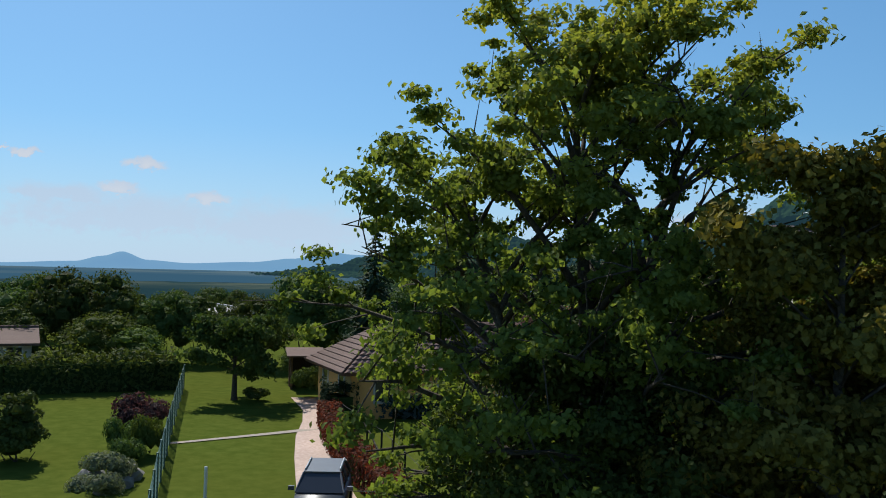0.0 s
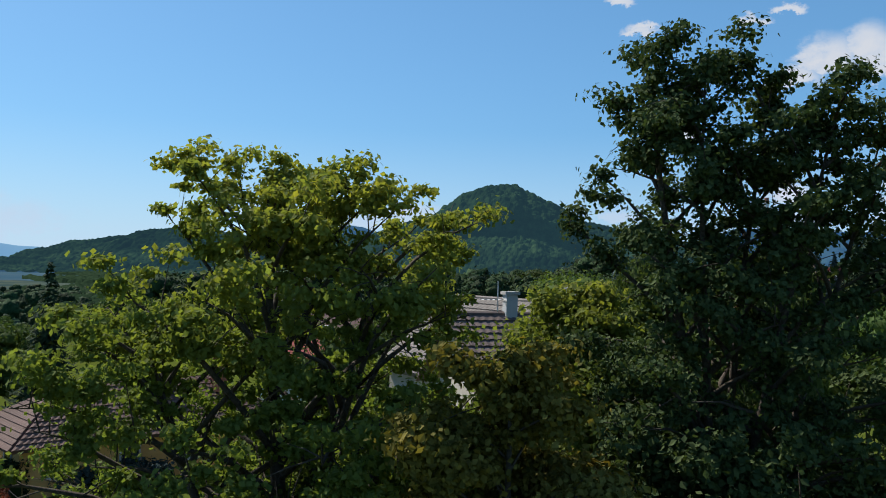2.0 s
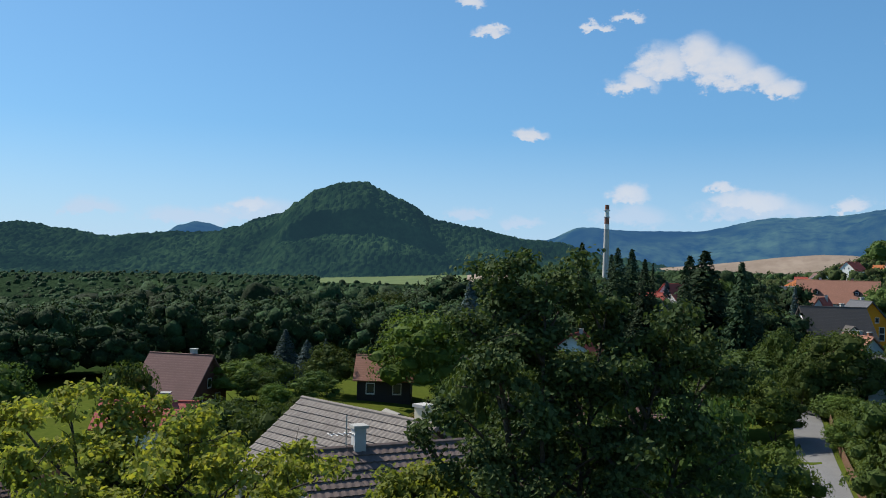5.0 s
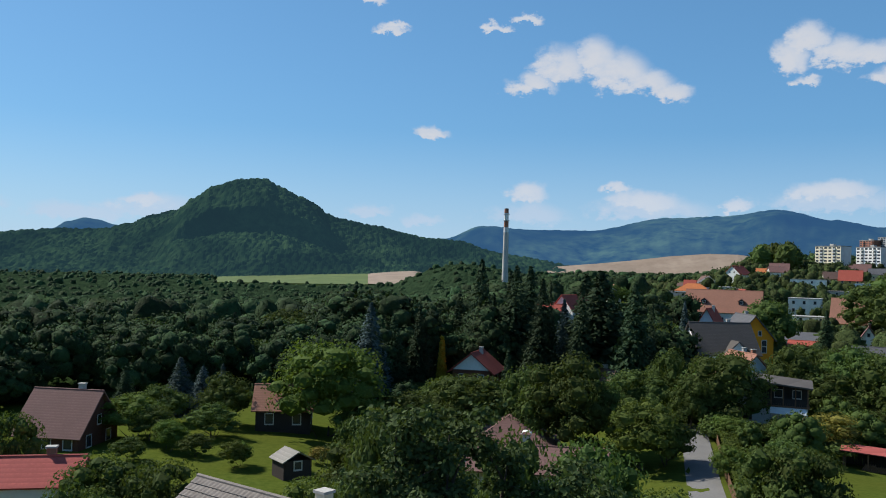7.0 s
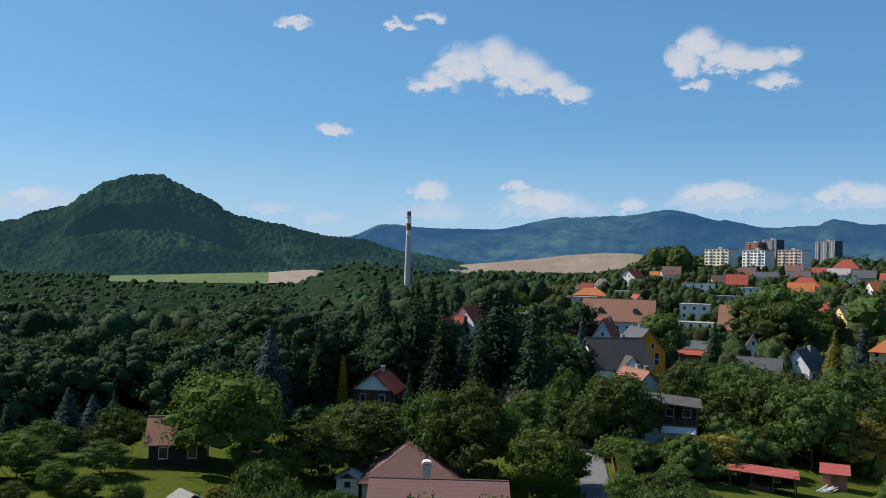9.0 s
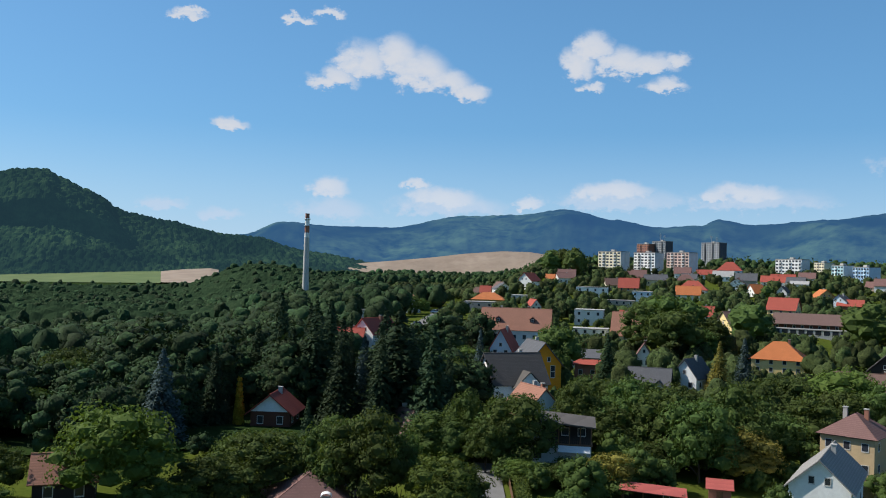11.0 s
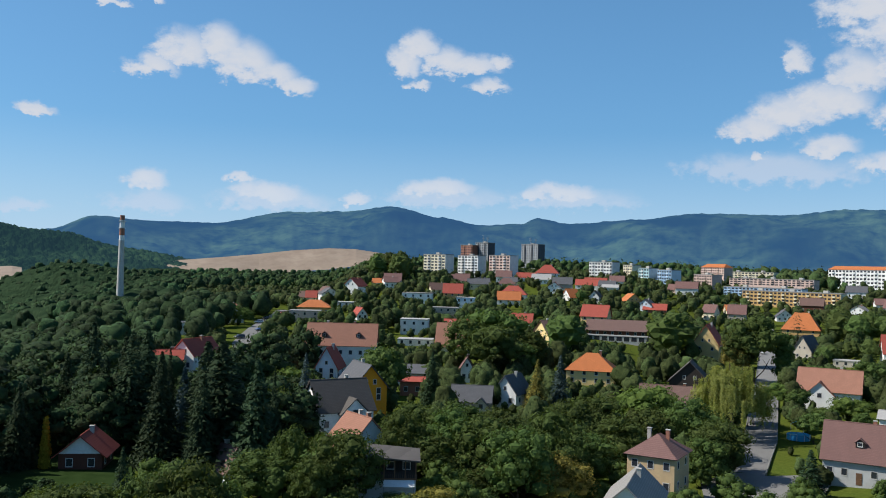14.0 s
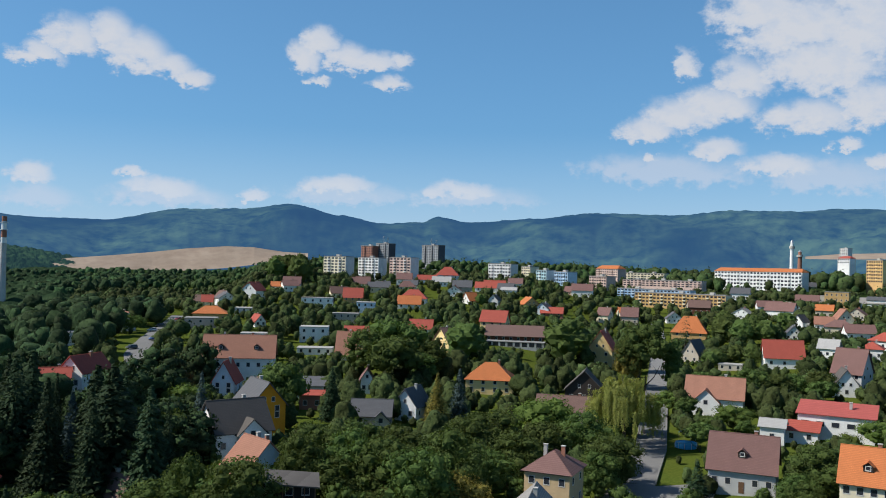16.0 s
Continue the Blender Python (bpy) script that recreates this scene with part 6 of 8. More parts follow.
def golden_form(v):
    return crest([(0.0, 2.2), (0.3, 2.7), (0.55, 2.6), (0.75, 2.0), (0.9, 1.2), (1.0, 0.6)], v)


def small_form(v):
    return 3.4 * math.sin(math.pi * min(0.96, 0.3 + 0.66 * v))


big_tree("linden_tree", -8.1, 16.4, 0, *grow(3, 14.2, linden_form, 0.42, 36, 8, 124000, 0.10, stems=3, clear=0.07, cluster=0.18, upward=0.75, inner=0.36, hem=1.0, full=0.4, leans=[(-0.3, -0.1, 13.6), (1.7, 1.0, 12.6), (-2.5, -1.4, 10.2)]), "linden", "tall linden tree, its sunlit top painted yellow")
big_tree("oak_tree", 0.55, 20.6, 0, *grow(11, 17.2, oak_form, 0.34, 28, 5, 112000, 0.10, stems=5, clear=0.08, cluster=0.21, inner=0.12, full=0.55, upward=0.75, leans=[(-1.5, 0.1, 17.3), (-0.3, -0.4, 17.4), (1.0, 0.5, 16.9), (2.3, -0.2, 16.5), (3.3, 0.1, 15.4)]), "oak", "tall dark green oak with several stems")
big_tree("broadleaf_tree", -3.2, 14.7, 70, *grow(17, 10.5, golden_form, 0.2, 32, 8, 46000, 0.10, clear=0.1, cluster=0.22, hem=1.1, full=0.5), "golden", "slender yellowing tree beside the linden")
big_tree("broadleaf_tree", -2.3, 16.3, 20, *grow(18, 8.2, small_form, 0.18, 26, 6, 34000, 0.105, clear=0.1, cluster=0.24, full=0.5), "golden", "low yellowing tree under the linden")
big_tree("broadleaf_tree", -3.3, 24.4, 120, *grow(19, 11.6, small_form, 0.18, 34, 8, 60000, 0.13, clear=0.06, cluster=0.3), "linden", "bright green broadleaf tree in front of old roofs")
big_tree("broadleaf_tree", -7.0, 14.6, 10, *grow(47, 7.2, small_form, 0.16, 34, 7, 42000, 0.09, clear=0.05, cluster=0.24), "leaf", "bushy dark young tree beside the linden")
big_tree("broadleaf_tree", -6.9, 21.0, 10, *grow(41, 8.6, small_form, 0.18, 30, 7, 22000, 0.14, clear=0.05, cluster=0.3), "leaf", "dense dark green tree behind the linden")
big_tree("broadleaf_tree", -10.6, 23.5, 10, *grow(43, 7.6, small_form, 0.18, 28, 7, 18000, 0.15, clear=0.05, cluster=0.3), "leaf", "dense dark green tree below the old house")
big_tree("broadleaf_tree", -0.8, 27.0, 60, *grow(37, 11.6, small_form, 0.18, 26, 6, 16000, 0.16, clear=0.06, cluster=0.34), "leaf", "green broadleaf tree behind the oak")
big_tree("broadleaf_tree", 0.2, 18.2, 120, *grow(29, 8.6, small_form, 0.18, 28, 7, 30000, 0.125, clear=0.06, cluster=0.3), "oak", "dense dark green young tree under the oak")
big_tree("broadleaf_tree", 5.4, 23.0, 150, *grow(23, 10.4, small_form, 0.2, 28, 7, 30000, 0.13, clear=0.06, cluster=0.32), "oak", "dense dark green tree beside the oak")


# ---- far woods ----
def canopy():
    """The closed roof of leaves of the woods towards the hill: one uneven sheet of crowns on the land."""
    verts, faces, skip = [], [], set()
    na, nr, a0, a1, r0, r1 = 340, 170, -42.0, 9.0, 560.0, 3400.0
    for i in range(na + 1):
        az = a0 + (a1 - a0) * i / na
        ca, sa = math.cos(radians(az)), math.sin(radians(az))
        for j in range(nr + 1):
            r = r0 * (r1 / r0) ** (j / nr)
            x, y = r * sa, r * ca
            d = noise.voronoi(Vector((x * 0.085, y * 0.085, 1.0)))[0][0]
            big = noise.noise(Vector((x * 0.011, y * 0.011, 2.0)))
            lim = smooth01((j - 1) / 8) * smooth01((9 - az) / 2)
            copse = noise.noise(Vector((x * 0.0034, y * 0.0034, 5.0))) + 0.25 * noise.noise(Vector((x * 0.013, y * 0.013, 6.0)))
            lim *= smooth01((copse + 1.0 - 1.3 * smooth01((-35 - az) / 7)) / 0.1)
            verts.append((x, y, land(x, y) + (10 + 4.5 * big + 7 * (0.55 - d)) * lim - 1.5))
            if open_field(az, r):
                skip.add(i * (nr + 1) + j)
    w = nr + 1
    for i in range(na):
        for j in range(nr):
            p = i * w + j
            if not ({p, p + 1, p + w, p + w + 1} & skip):
                faces.append((p, p + 1, p + w + 1, p + w))
    tagged(mesh_part("woods", verts, faces, "canopy", kind="stuff"), "closed green canopy of the valley woods", "woods")


def wood_spots(seed, n, az0, az1, r0, r1, h0, h1, keep):
    rng = random.Random(seed)
    out = []
    while len(out) < n:
        a, r = radians(rng.uniform(az0, az1)), math.sqrt(rng.uniform(r0 * r0, r1 * r1))
        x, y = r * math.sin(a), r * math.cos(a)
        if keep(math.degrees(a), r):
            out.append((x, y, rng.uniform(h0, h1)))
        elif rng.random() < 0.002:
            out.append((x, y, h0 * 0.5))
    return out


def in_valley(az, r):
    return az < 9 + 2 * math.sin(r * 0.02) or r > 430 and az < 14


def open_field(az, r):
    u = (az + 9.6) / 5.0
    v = (az + 3.2) / 1.8
    return abs(u) < 1 and 1850 + 60 * math.sin(az * 4.1) + 40 * math.sin(az * 11) < r < 2780 or abs(v) < 1 and 1900 < r < 2780


STREETS = [((20.0, 60.0), (35.0, 121.0), 4.4), ((112.0, 113.0), (141.5, 143.4), 7.0), ((141.5, 143.4), (341.0, 342.0), 7.0), ((53.1, 250.4), (57.2, 275.6), 11.0), ((57.2, 275.6), (65.4, 321.4), 11.0), ((65.4, 321.4), (82.0, 368.0), 11.0), ((82.0, 368.0), (103.2, 430.8), 11.0), ((103.2, 430.8), (124.7, 497.6), 11.0)]


def on_street(x, y, h):
    for (x0, y0), (x1, y1), w in STREETS:
        u = max(0, min(1, ((x - x0) * (x1 - x0) + (y - y0) * (y1 - y0)) / ((x1 - x0) ** 2 + (y1 - y0) ** 2)))
        if math.hypot(x - x0 - u * (x1 - x0), y - y0 - u * (y1 - y0)) < w / 2 + 0.25 * h:
            return True
    return False


def room_for(x, y, h):
    """The height to which a garden tree may grow here without standing in a house or hiding one from the camera; 0
    where there is no room.
    """
    r, a = math.hypot(x, y), math.atan2(x, y)
    g = land(x, y)
    for px, py, hw, z, ph in PLOTS:
        d = math.hypot(px - x, py - y)
        if d < hw + 1.5 + 0.12 * h:
            return 0
        if d < 220 and math.hypot(px, py) > r and abs(a - math.atan2(px, py)) * r < hw * 0.85 + 0.15 * h:
            h = min(h, z + 0.45 * ph + 0.06 * d - g)
    if h < 1.8 or on_street(x, y, h):
        return 0
    return h


def garden_spots(spots, n):
    out = []
    for x, y, h in spots:
        k = room_for(x, y, h)
        if k:
            out.append((x, y, k))
        if len(out) == n:
            break
    return out


M["canopy"] = rough_surface("canopy_leaves", (0.015, 0.030, 0.016), (0.034, 0.055, 0.027), 0.12, 0.012, 1.0, 0, spec=0.0)
canopy()
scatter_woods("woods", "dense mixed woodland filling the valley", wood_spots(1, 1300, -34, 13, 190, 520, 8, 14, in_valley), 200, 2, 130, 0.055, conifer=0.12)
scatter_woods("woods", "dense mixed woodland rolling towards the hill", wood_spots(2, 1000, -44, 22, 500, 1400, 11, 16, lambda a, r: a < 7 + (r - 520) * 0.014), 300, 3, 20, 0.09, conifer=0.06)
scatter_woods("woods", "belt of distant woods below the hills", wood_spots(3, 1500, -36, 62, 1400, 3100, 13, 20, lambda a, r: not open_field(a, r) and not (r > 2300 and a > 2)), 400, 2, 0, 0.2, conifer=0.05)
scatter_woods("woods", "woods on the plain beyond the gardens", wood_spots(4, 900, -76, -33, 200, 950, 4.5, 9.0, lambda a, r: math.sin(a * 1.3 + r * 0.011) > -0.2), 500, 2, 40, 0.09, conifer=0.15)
PLOTS.append((48.3, 122.6, 6.5, 0.9, 6.5))      # the veranda house's place
PLOTS.extend([(53.2, 105.2, 6.0, -3.0, 3.0), (66.0, 110.4, 3.0, -4.0, 3.0), (77.6, 134.0, 3.5, -4.6, 2.2), (150.0, 141.0, 4.5, -2.5, 1.2)])      # sheds, caravan and pool
PLOTS.append((136.5, 146.5, 6.0, land(136.5, 146.5), 10.0))      # the willow's place, kept in the camera's view
near_spots = garden_spots(wood_spots(12, 900, 6, 60, 112, 176, 3.5, 7, lambda a, r: True), 130)
scatter_woods("fruit_trees", "low fruit trees and bushes in the gardens", near_spots, 820, 0, 1200, 0.038, "leaf", conifer=0.05, lo=0.02)
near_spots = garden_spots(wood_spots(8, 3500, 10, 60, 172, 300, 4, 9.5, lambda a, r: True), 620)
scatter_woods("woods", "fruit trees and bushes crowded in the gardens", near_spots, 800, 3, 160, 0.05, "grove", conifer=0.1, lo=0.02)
PLOTS.extend([(-11.2, 137.2, 4.0, land(-11.2, 137.2), 4.0), (-6.0, 150.0, 4.0, land(-6.0, 150.0), 5.0), (0.2, 160.0, 2.5, land(0.2, 160.0), 2.0)])      # spruces and the cypress, entered low to stay in the camera's view
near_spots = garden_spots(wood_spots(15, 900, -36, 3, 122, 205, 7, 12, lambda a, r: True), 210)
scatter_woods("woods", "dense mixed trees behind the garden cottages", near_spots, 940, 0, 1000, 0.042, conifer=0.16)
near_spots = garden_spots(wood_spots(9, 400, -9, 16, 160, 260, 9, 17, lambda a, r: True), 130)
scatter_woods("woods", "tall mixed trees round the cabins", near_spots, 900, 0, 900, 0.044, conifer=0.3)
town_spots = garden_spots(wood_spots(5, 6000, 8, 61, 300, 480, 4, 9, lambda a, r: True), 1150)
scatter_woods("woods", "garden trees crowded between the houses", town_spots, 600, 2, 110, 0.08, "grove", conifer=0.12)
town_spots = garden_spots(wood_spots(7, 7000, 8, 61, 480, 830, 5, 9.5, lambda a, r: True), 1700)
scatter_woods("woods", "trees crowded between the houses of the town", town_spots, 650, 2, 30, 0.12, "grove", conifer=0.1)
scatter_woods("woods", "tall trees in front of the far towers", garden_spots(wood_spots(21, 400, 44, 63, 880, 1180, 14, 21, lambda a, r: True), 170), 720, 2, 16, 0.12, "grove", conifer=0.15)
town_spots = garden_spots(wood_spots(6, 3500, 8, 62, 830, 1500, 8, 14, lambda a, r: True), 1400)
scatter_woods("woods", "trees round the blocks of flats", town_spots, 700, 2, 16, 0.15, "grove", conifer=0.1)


# ---- factory chimney ----
def factory_chimney(x, y, h):
    root = place("factory_chimney", pose(x, y, land(x, y) - 1), "tall concrete factory chimney with red and white bands", "chimney")
    bands = [(0, 0.735, "concrete"), (0.737, 0.79, "wall_white"), (0.792, 0.862, "wall_brick"), (0.864, 0.948, "wall_white"), (0.95, 1.0, "wall_brick")]
    for lo, hi, m in bands:
        bm = bmesh.new()
        r = lambda v: 2.5 - 1.05 * v
        tube(bm, (0, 0, h * lo), (0, 0, h * hi), r(lo), r(hi), 20)
        part("shaft" if lo == 0 else "band", bm, m, root)
    for v in (0.862, 0.935):
        bm = bmesh.new()
        tube(bm, (0, 0, h * v), (0, 0, h * v + 0.5), 2.2, 2.2, 20)
        part("platform", bm, "steel", root)


factory_chimney(43.5, 610.0, 63.3)

# ---- the garden with the bungalow ----
def leaf_box(name, path, width, height, material, label, category, n, leaf, seed, z0=None):
    """A hedge along a path: a dense core with leaf clumps standing off it."""
    rng = np.random.default_rng(seed)
    cs, ns, cv, cf = [], [], [], []
    total = sum(math.dist(p, q) for p, q in zip(path, path[1:]))
    for p, q in zip(path, path[1:]):
        d = math.dist(p, q)
        m = int(n * d / total)
        ux, uy = (q[0] - p[0]) / d, (q[1] - p[1]) / d
        s, o, h = rng.random(m) * d, rng.uniform(-1, 1, m), rng.random(m)
        side = rng.random(m) < 0.6
        o = np.where(side, np.sign(o), o)
        h = np.where(side, h, 1.0)
        bul = 1 + 0.08 * np.sin(s * 1.7 + seed) + 0.06 * np.sin(s * 4.3) + 0.1 * rng.normal(size=m)
        x = p[0] + ux * s - uy * o * width / 2 * bul
        y = p[1] + uy * s + ux * o * width / 2 * bul
        z = np.array([land(a, b) for a, b in zip(x, y)]) + h * height * bul + 0.05
        cs.append(np.stack([x, y, z], 1))
        ns.append(np.stack([-uy * o * side, ux * o * side, 1 - 0.7 * side], 1) + rng.normal(size=(m, 3)) * 0.5)
        b = len(cv)
        k = 0.36 * width
        for (cx, cy) in (p, q):
            for so in (-1, 1):
                for zz in (0, 0.8 * height):
                    cv.append((cx - uy * so * k, cy + ux * so * k, land(cx, cy) + zz))
        cf += [(b, b + 1, b + 5, b + 4), (b + 2, b + 6, b + 7, b + 3), (b + 1, b + 3, b + 7, b + 5), (b, b + 2, b + 3, b + 1), (b + 4, b + 5, b + 7, b + 6)]
    c, nr = np.concatenate(cs), np.concatenate(ns)
    x0, y0 = path[0]
    base = np.array([x0, y0, land(x0, y0)])
    root = place(name, pose(*base), label, category)
    me = _join_cards("foliage", c - base, nr, leaf, rng, [], [])
    me.materials.append(M[material])
    new("foliage", me).parent = root
    # solid box core in the dark floor colour, filling the hedge
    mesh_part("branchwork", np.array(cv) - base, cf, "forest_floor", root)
    return root


house(-28.6, 40.4, 14.0, 5.9, 2.65, 1.95, 60, "hip", "amber", "brown", "ochre bungalow with a brown tiled hip roof", win=(4, 1), chimney=0, tiles=12, over=0.6)


def brick_chimney():
    root = place("chimney", pose(-25.4, 43.2, 4.0, 0, 0, 60), "red brick chimney with a round metal cowl on a tiled roof", "chimney")
    bm = bmesh.new()
    box(bm, -0.3, 0.3, -0.3, 0.3, 0, 2.1)
    part("shaft", bm, "wall_brick", root)
    bm = bmesh.new()
    tube(bm, (0, 0, 2.1), (0, 0, 2.45), 0.12, 0.12, 10)
    tube(bm, (0, 0, 2.45), (0, 0, 2.62), 0.26, 0.1, 10)
    part("cowl", bm, "steel", root)


brick_chimney()
M["paving"] = rough_surface("pink_paving", (0.40, 0.29, 0.24), (0.52, 0.40, 0.34), 7, 0.5, 0.9, 0.3)
sheet("driveway", [((-37.0, 36.0), (-35.6, 37.4)), ((-33.4, 33.4), (-32.2, 34.6)), ((-31.0, 31.0), (-29.6, 31.6)), ((-28.6, 28.2), (-27.6, 29.0)), ((-25.4, 25.0), (-24.0, 26.2)), ((-21.8, 21.6), (-20.3, 22.8)), ((-15.0, 15.6), (-13.2, 17.0))], "paving", "pale pink paved garden drive", "driveway", 0.03)
sheet("garden_path", [((-31.6, 22.8), (-31.0, 23.6)), ((-30.2, 27.2), (-29.5, 27.9)), ((-29.6, 29.4), (-28.8, 30.1))], "gravel", "narrow pale concrete garden path", "path", 0.035)
leaf_box("hedge", [(-62.0, 8.0), (-49.2, 25.5), (-44.6, 33.8)], 1.8, 2.0, "leaf", "tall clipped dark green hedge behind the lawn", "hedge", 9000, 0.2, 3)
leaf_box("barberry_hedge", [(-30.2, 31.9), (-26.0, 28.0), (-22.6, 25.2), (-18.2, 22.2), (-14.5, 19.0)], 0.9, 0.95, "red_leaf", "low red barberry hedge beside the drive", "hedge", 9000, 0.12, 5)
leaf_box("clipped_bush", [(-31.0, 33.3), (-29.6, 32.4)], 1.4, 1.5, "spruce", "rounded dark green clipped conifer", "bush", 1500, 0.16, 6)
leaf_box("flower_bed", [(-29.6, 34.6), (-26.8, 36.6), (-24.6, 37.6)], 1.4, 1.1, "blue_spruce", "silvery green shrubs along the house wall", "bush", 1600, 0.2, 7)


def wire_fence(path, height, gap, label, post_mat="steel", wires=4, radius=0.035):
    """Posts with wires strung between them."""
    root = place("fence", pose(path[0][0], path[0][1], 0), label, "fence")
    inv = root.matrix_basis.inverted()
    for p, q in zip(path, path[1:]):
        n = max(1, round(math.dist(p, q) / gap))
        for i in range(n):
            x, y = p[0] + (q[0] - p[0]) * i / n, p[1] + (q[1] - p[1]) * i / n
            post = new("post", shared(("post", height, radius, post_mat), lambda bm: tube(bm, (0, 0, -0.2), (0, 0, height), radius, radius, 8), post_mat))
            post.parent, post.location = root, inv @ Vector((x, y, land(x, y)))
        for k in range(wires):
            z = height * (0.12 + 0.86 * k / max(1, wires - 1))
            bm = bmesh.new()
            tube(bm, inv @ Vector((*p, land(*p) + z)), inv @ Vector((*q, land(*q) + z)), 0.012, 0.012, 4)
            part("wire", bm, post_mat, root)
    return root


M["green_steel"] = rough_surface("green_steel", (0.05, 0.11, 0.09), (0.08, 0.15, 0.13), 9, 1, 0.5, 0.05)
wire_fence([(-44.0, 33.8), (-32.9, 24.7), (-24.4, 17.8), (-15.0, 10.4)], 1.5, 2.4, "green wire mesh garden fence on steel posts", "green_steel", 9, 0.045)
wire_fence([(-27.6, 30.2), (-22.2, 26.6), (-17.4, 22.8)], 1.35, 1.9, "thin dark garden fence behind the hedge", "tyre", 2, 0.04)


def white_post():
    root = place("post", pose(-23.3, 18.9, 0), "short white painted wooden post on the lawn", "post")
    bm = bmesh.new()
    box(bm, -0.04, 0.04, -0.04, 0.04, -0.2, 1.0)
    bmesh.ops.bevel(bm, geom=bm.edges[:], offset=0.012, segments=1)
    part("shaft", bm, "wall_white", root)
    bm = bmesh.new()
    tube(bm, (0, 0, 1.0), (0, 0, 1.04), 0.06, 0.04, 8)
    part("cap", bm, "wall_white", root)


white_post()


def apple_form(v):
    return 2.9 * math.sin(math.pi * min(0.95, 0.25 + 0.6 * v))


big_tree("apple_tree", -38.7, 33.2, 0, *grow(31, 4.6, apple_form, 0.19, 15, 7, 15000, 0.15, clear=0.36, cluster=0.26, upward=0.5), "leaf", "spreading apple tree on the lawn")
M["flower"] = leaf_surface("pale_variegated_leaves", (0.07, 0.095, 0.055), (0.17, 0.19, 0.125), (1.6, 1.6, 1.0), 0.1, 0.25)
for key, n, lumps, leafm, lab in (("plum", 900, 7, "purple_leaf", "rounded dark purple-leaved shrub by the fence"), ("pale", 800, 6, "flower", "pale variegated shrub beside the rockery")):
    seed_tree(key, "bush", None, lump_crown(150 + lumps, [(math.cos(k * 2.4) * 0.42, math.sin(k * 2.4) * 0.42, 0.38 + 0.12 * (k % 3), 0.34) for k in range(lumps)], n * 2, 0.075), leafm, lab, "bush")
plant("plum", -33.6, 23.6, 2.0, 1.7)
plant("bush0", -31.3, 21.2, 1.6, 1.0, label="blue-green garden shrub beside the fence")
plant("brightbush", -30.2, 21.6, 1.9, 0.9, label="light yellow-green shrub beside the fence")
plant("bush1", -29.6, 20.2, 1.1, 0.9, label="low green shrub beside the rockery")
plant("pale", -27.2, 17.8, 1.3, 1.3)
plant("pale", -25.4, 16.2, 1.1, 1.2)
plant("bush2", -37.6, 33.9, 0.9, 0.9, label="small dark bush under the apple tree")


def rock(x, y, s, seed):
    bm = bmesh.new()
    bmesh.ops.create_icosphere(bm, subdivisions=2, radius=s)
    for v in bm.verts:
        v.co *= 1 + 0.35 * noise.noise(v.co * 1.4 / s + Vector((seed, 0, 0)))
        v.co.z *= 0.62
    ob = part("rock", bm, "kerb")
    ob.matrix_basis = pose(x, y, land(x, y) + s * 0.25, 0, 0, seed * 50)
    tagged(ob, "grey weathered rock in the garden rockery", "rock")


for i, (x, y, s) in enumerate(((-28.2, 19.0, 0.55), (-27.3, 18.6, 0.6), (-26.6, 17.9, 0.5), (-28.4, 18.0, 0.45), (-26.2, 17.1, 0.4))):
    rock(x, y, s, i + 1)


def garden_shed():
    root = place("garden_shed", pose(-39.5, 39.6, 0, 0, 0, 50), "small timber garden store with an open front", "shed")
    for sx in (-0.9, 0.9):
        for sy in (-0.7, 0.7):
            bm = bmesh.new()
            box(bm, sx - 0.07, sx + 0.07, sy - 0.07, sy + 0.07, -0.1, 2.0)
            part("post", bm, "wood", root)
    bm = bmesh.new()
    box(bm, -0.84, 0.84, 0.62, 0.69, 0, 2.0)
    box(bm, -0.89, -0.84, -0.6, 0.62, 0, 2.0)
    # wall coloured dark for the shade inside the open store
    part("back_wall", bm, "wall_dark", root)
    bm = bmesh.new()
    roof_slab(bm, (-1.2, -1.0, 2.0), (1.2, -1.0, 2.0), (1.2, 1.0, 2.35), (-1.2, 1.0, 2.35), 0.1)
    part("roof", bm, "roof_brown", root)


garden_shed()


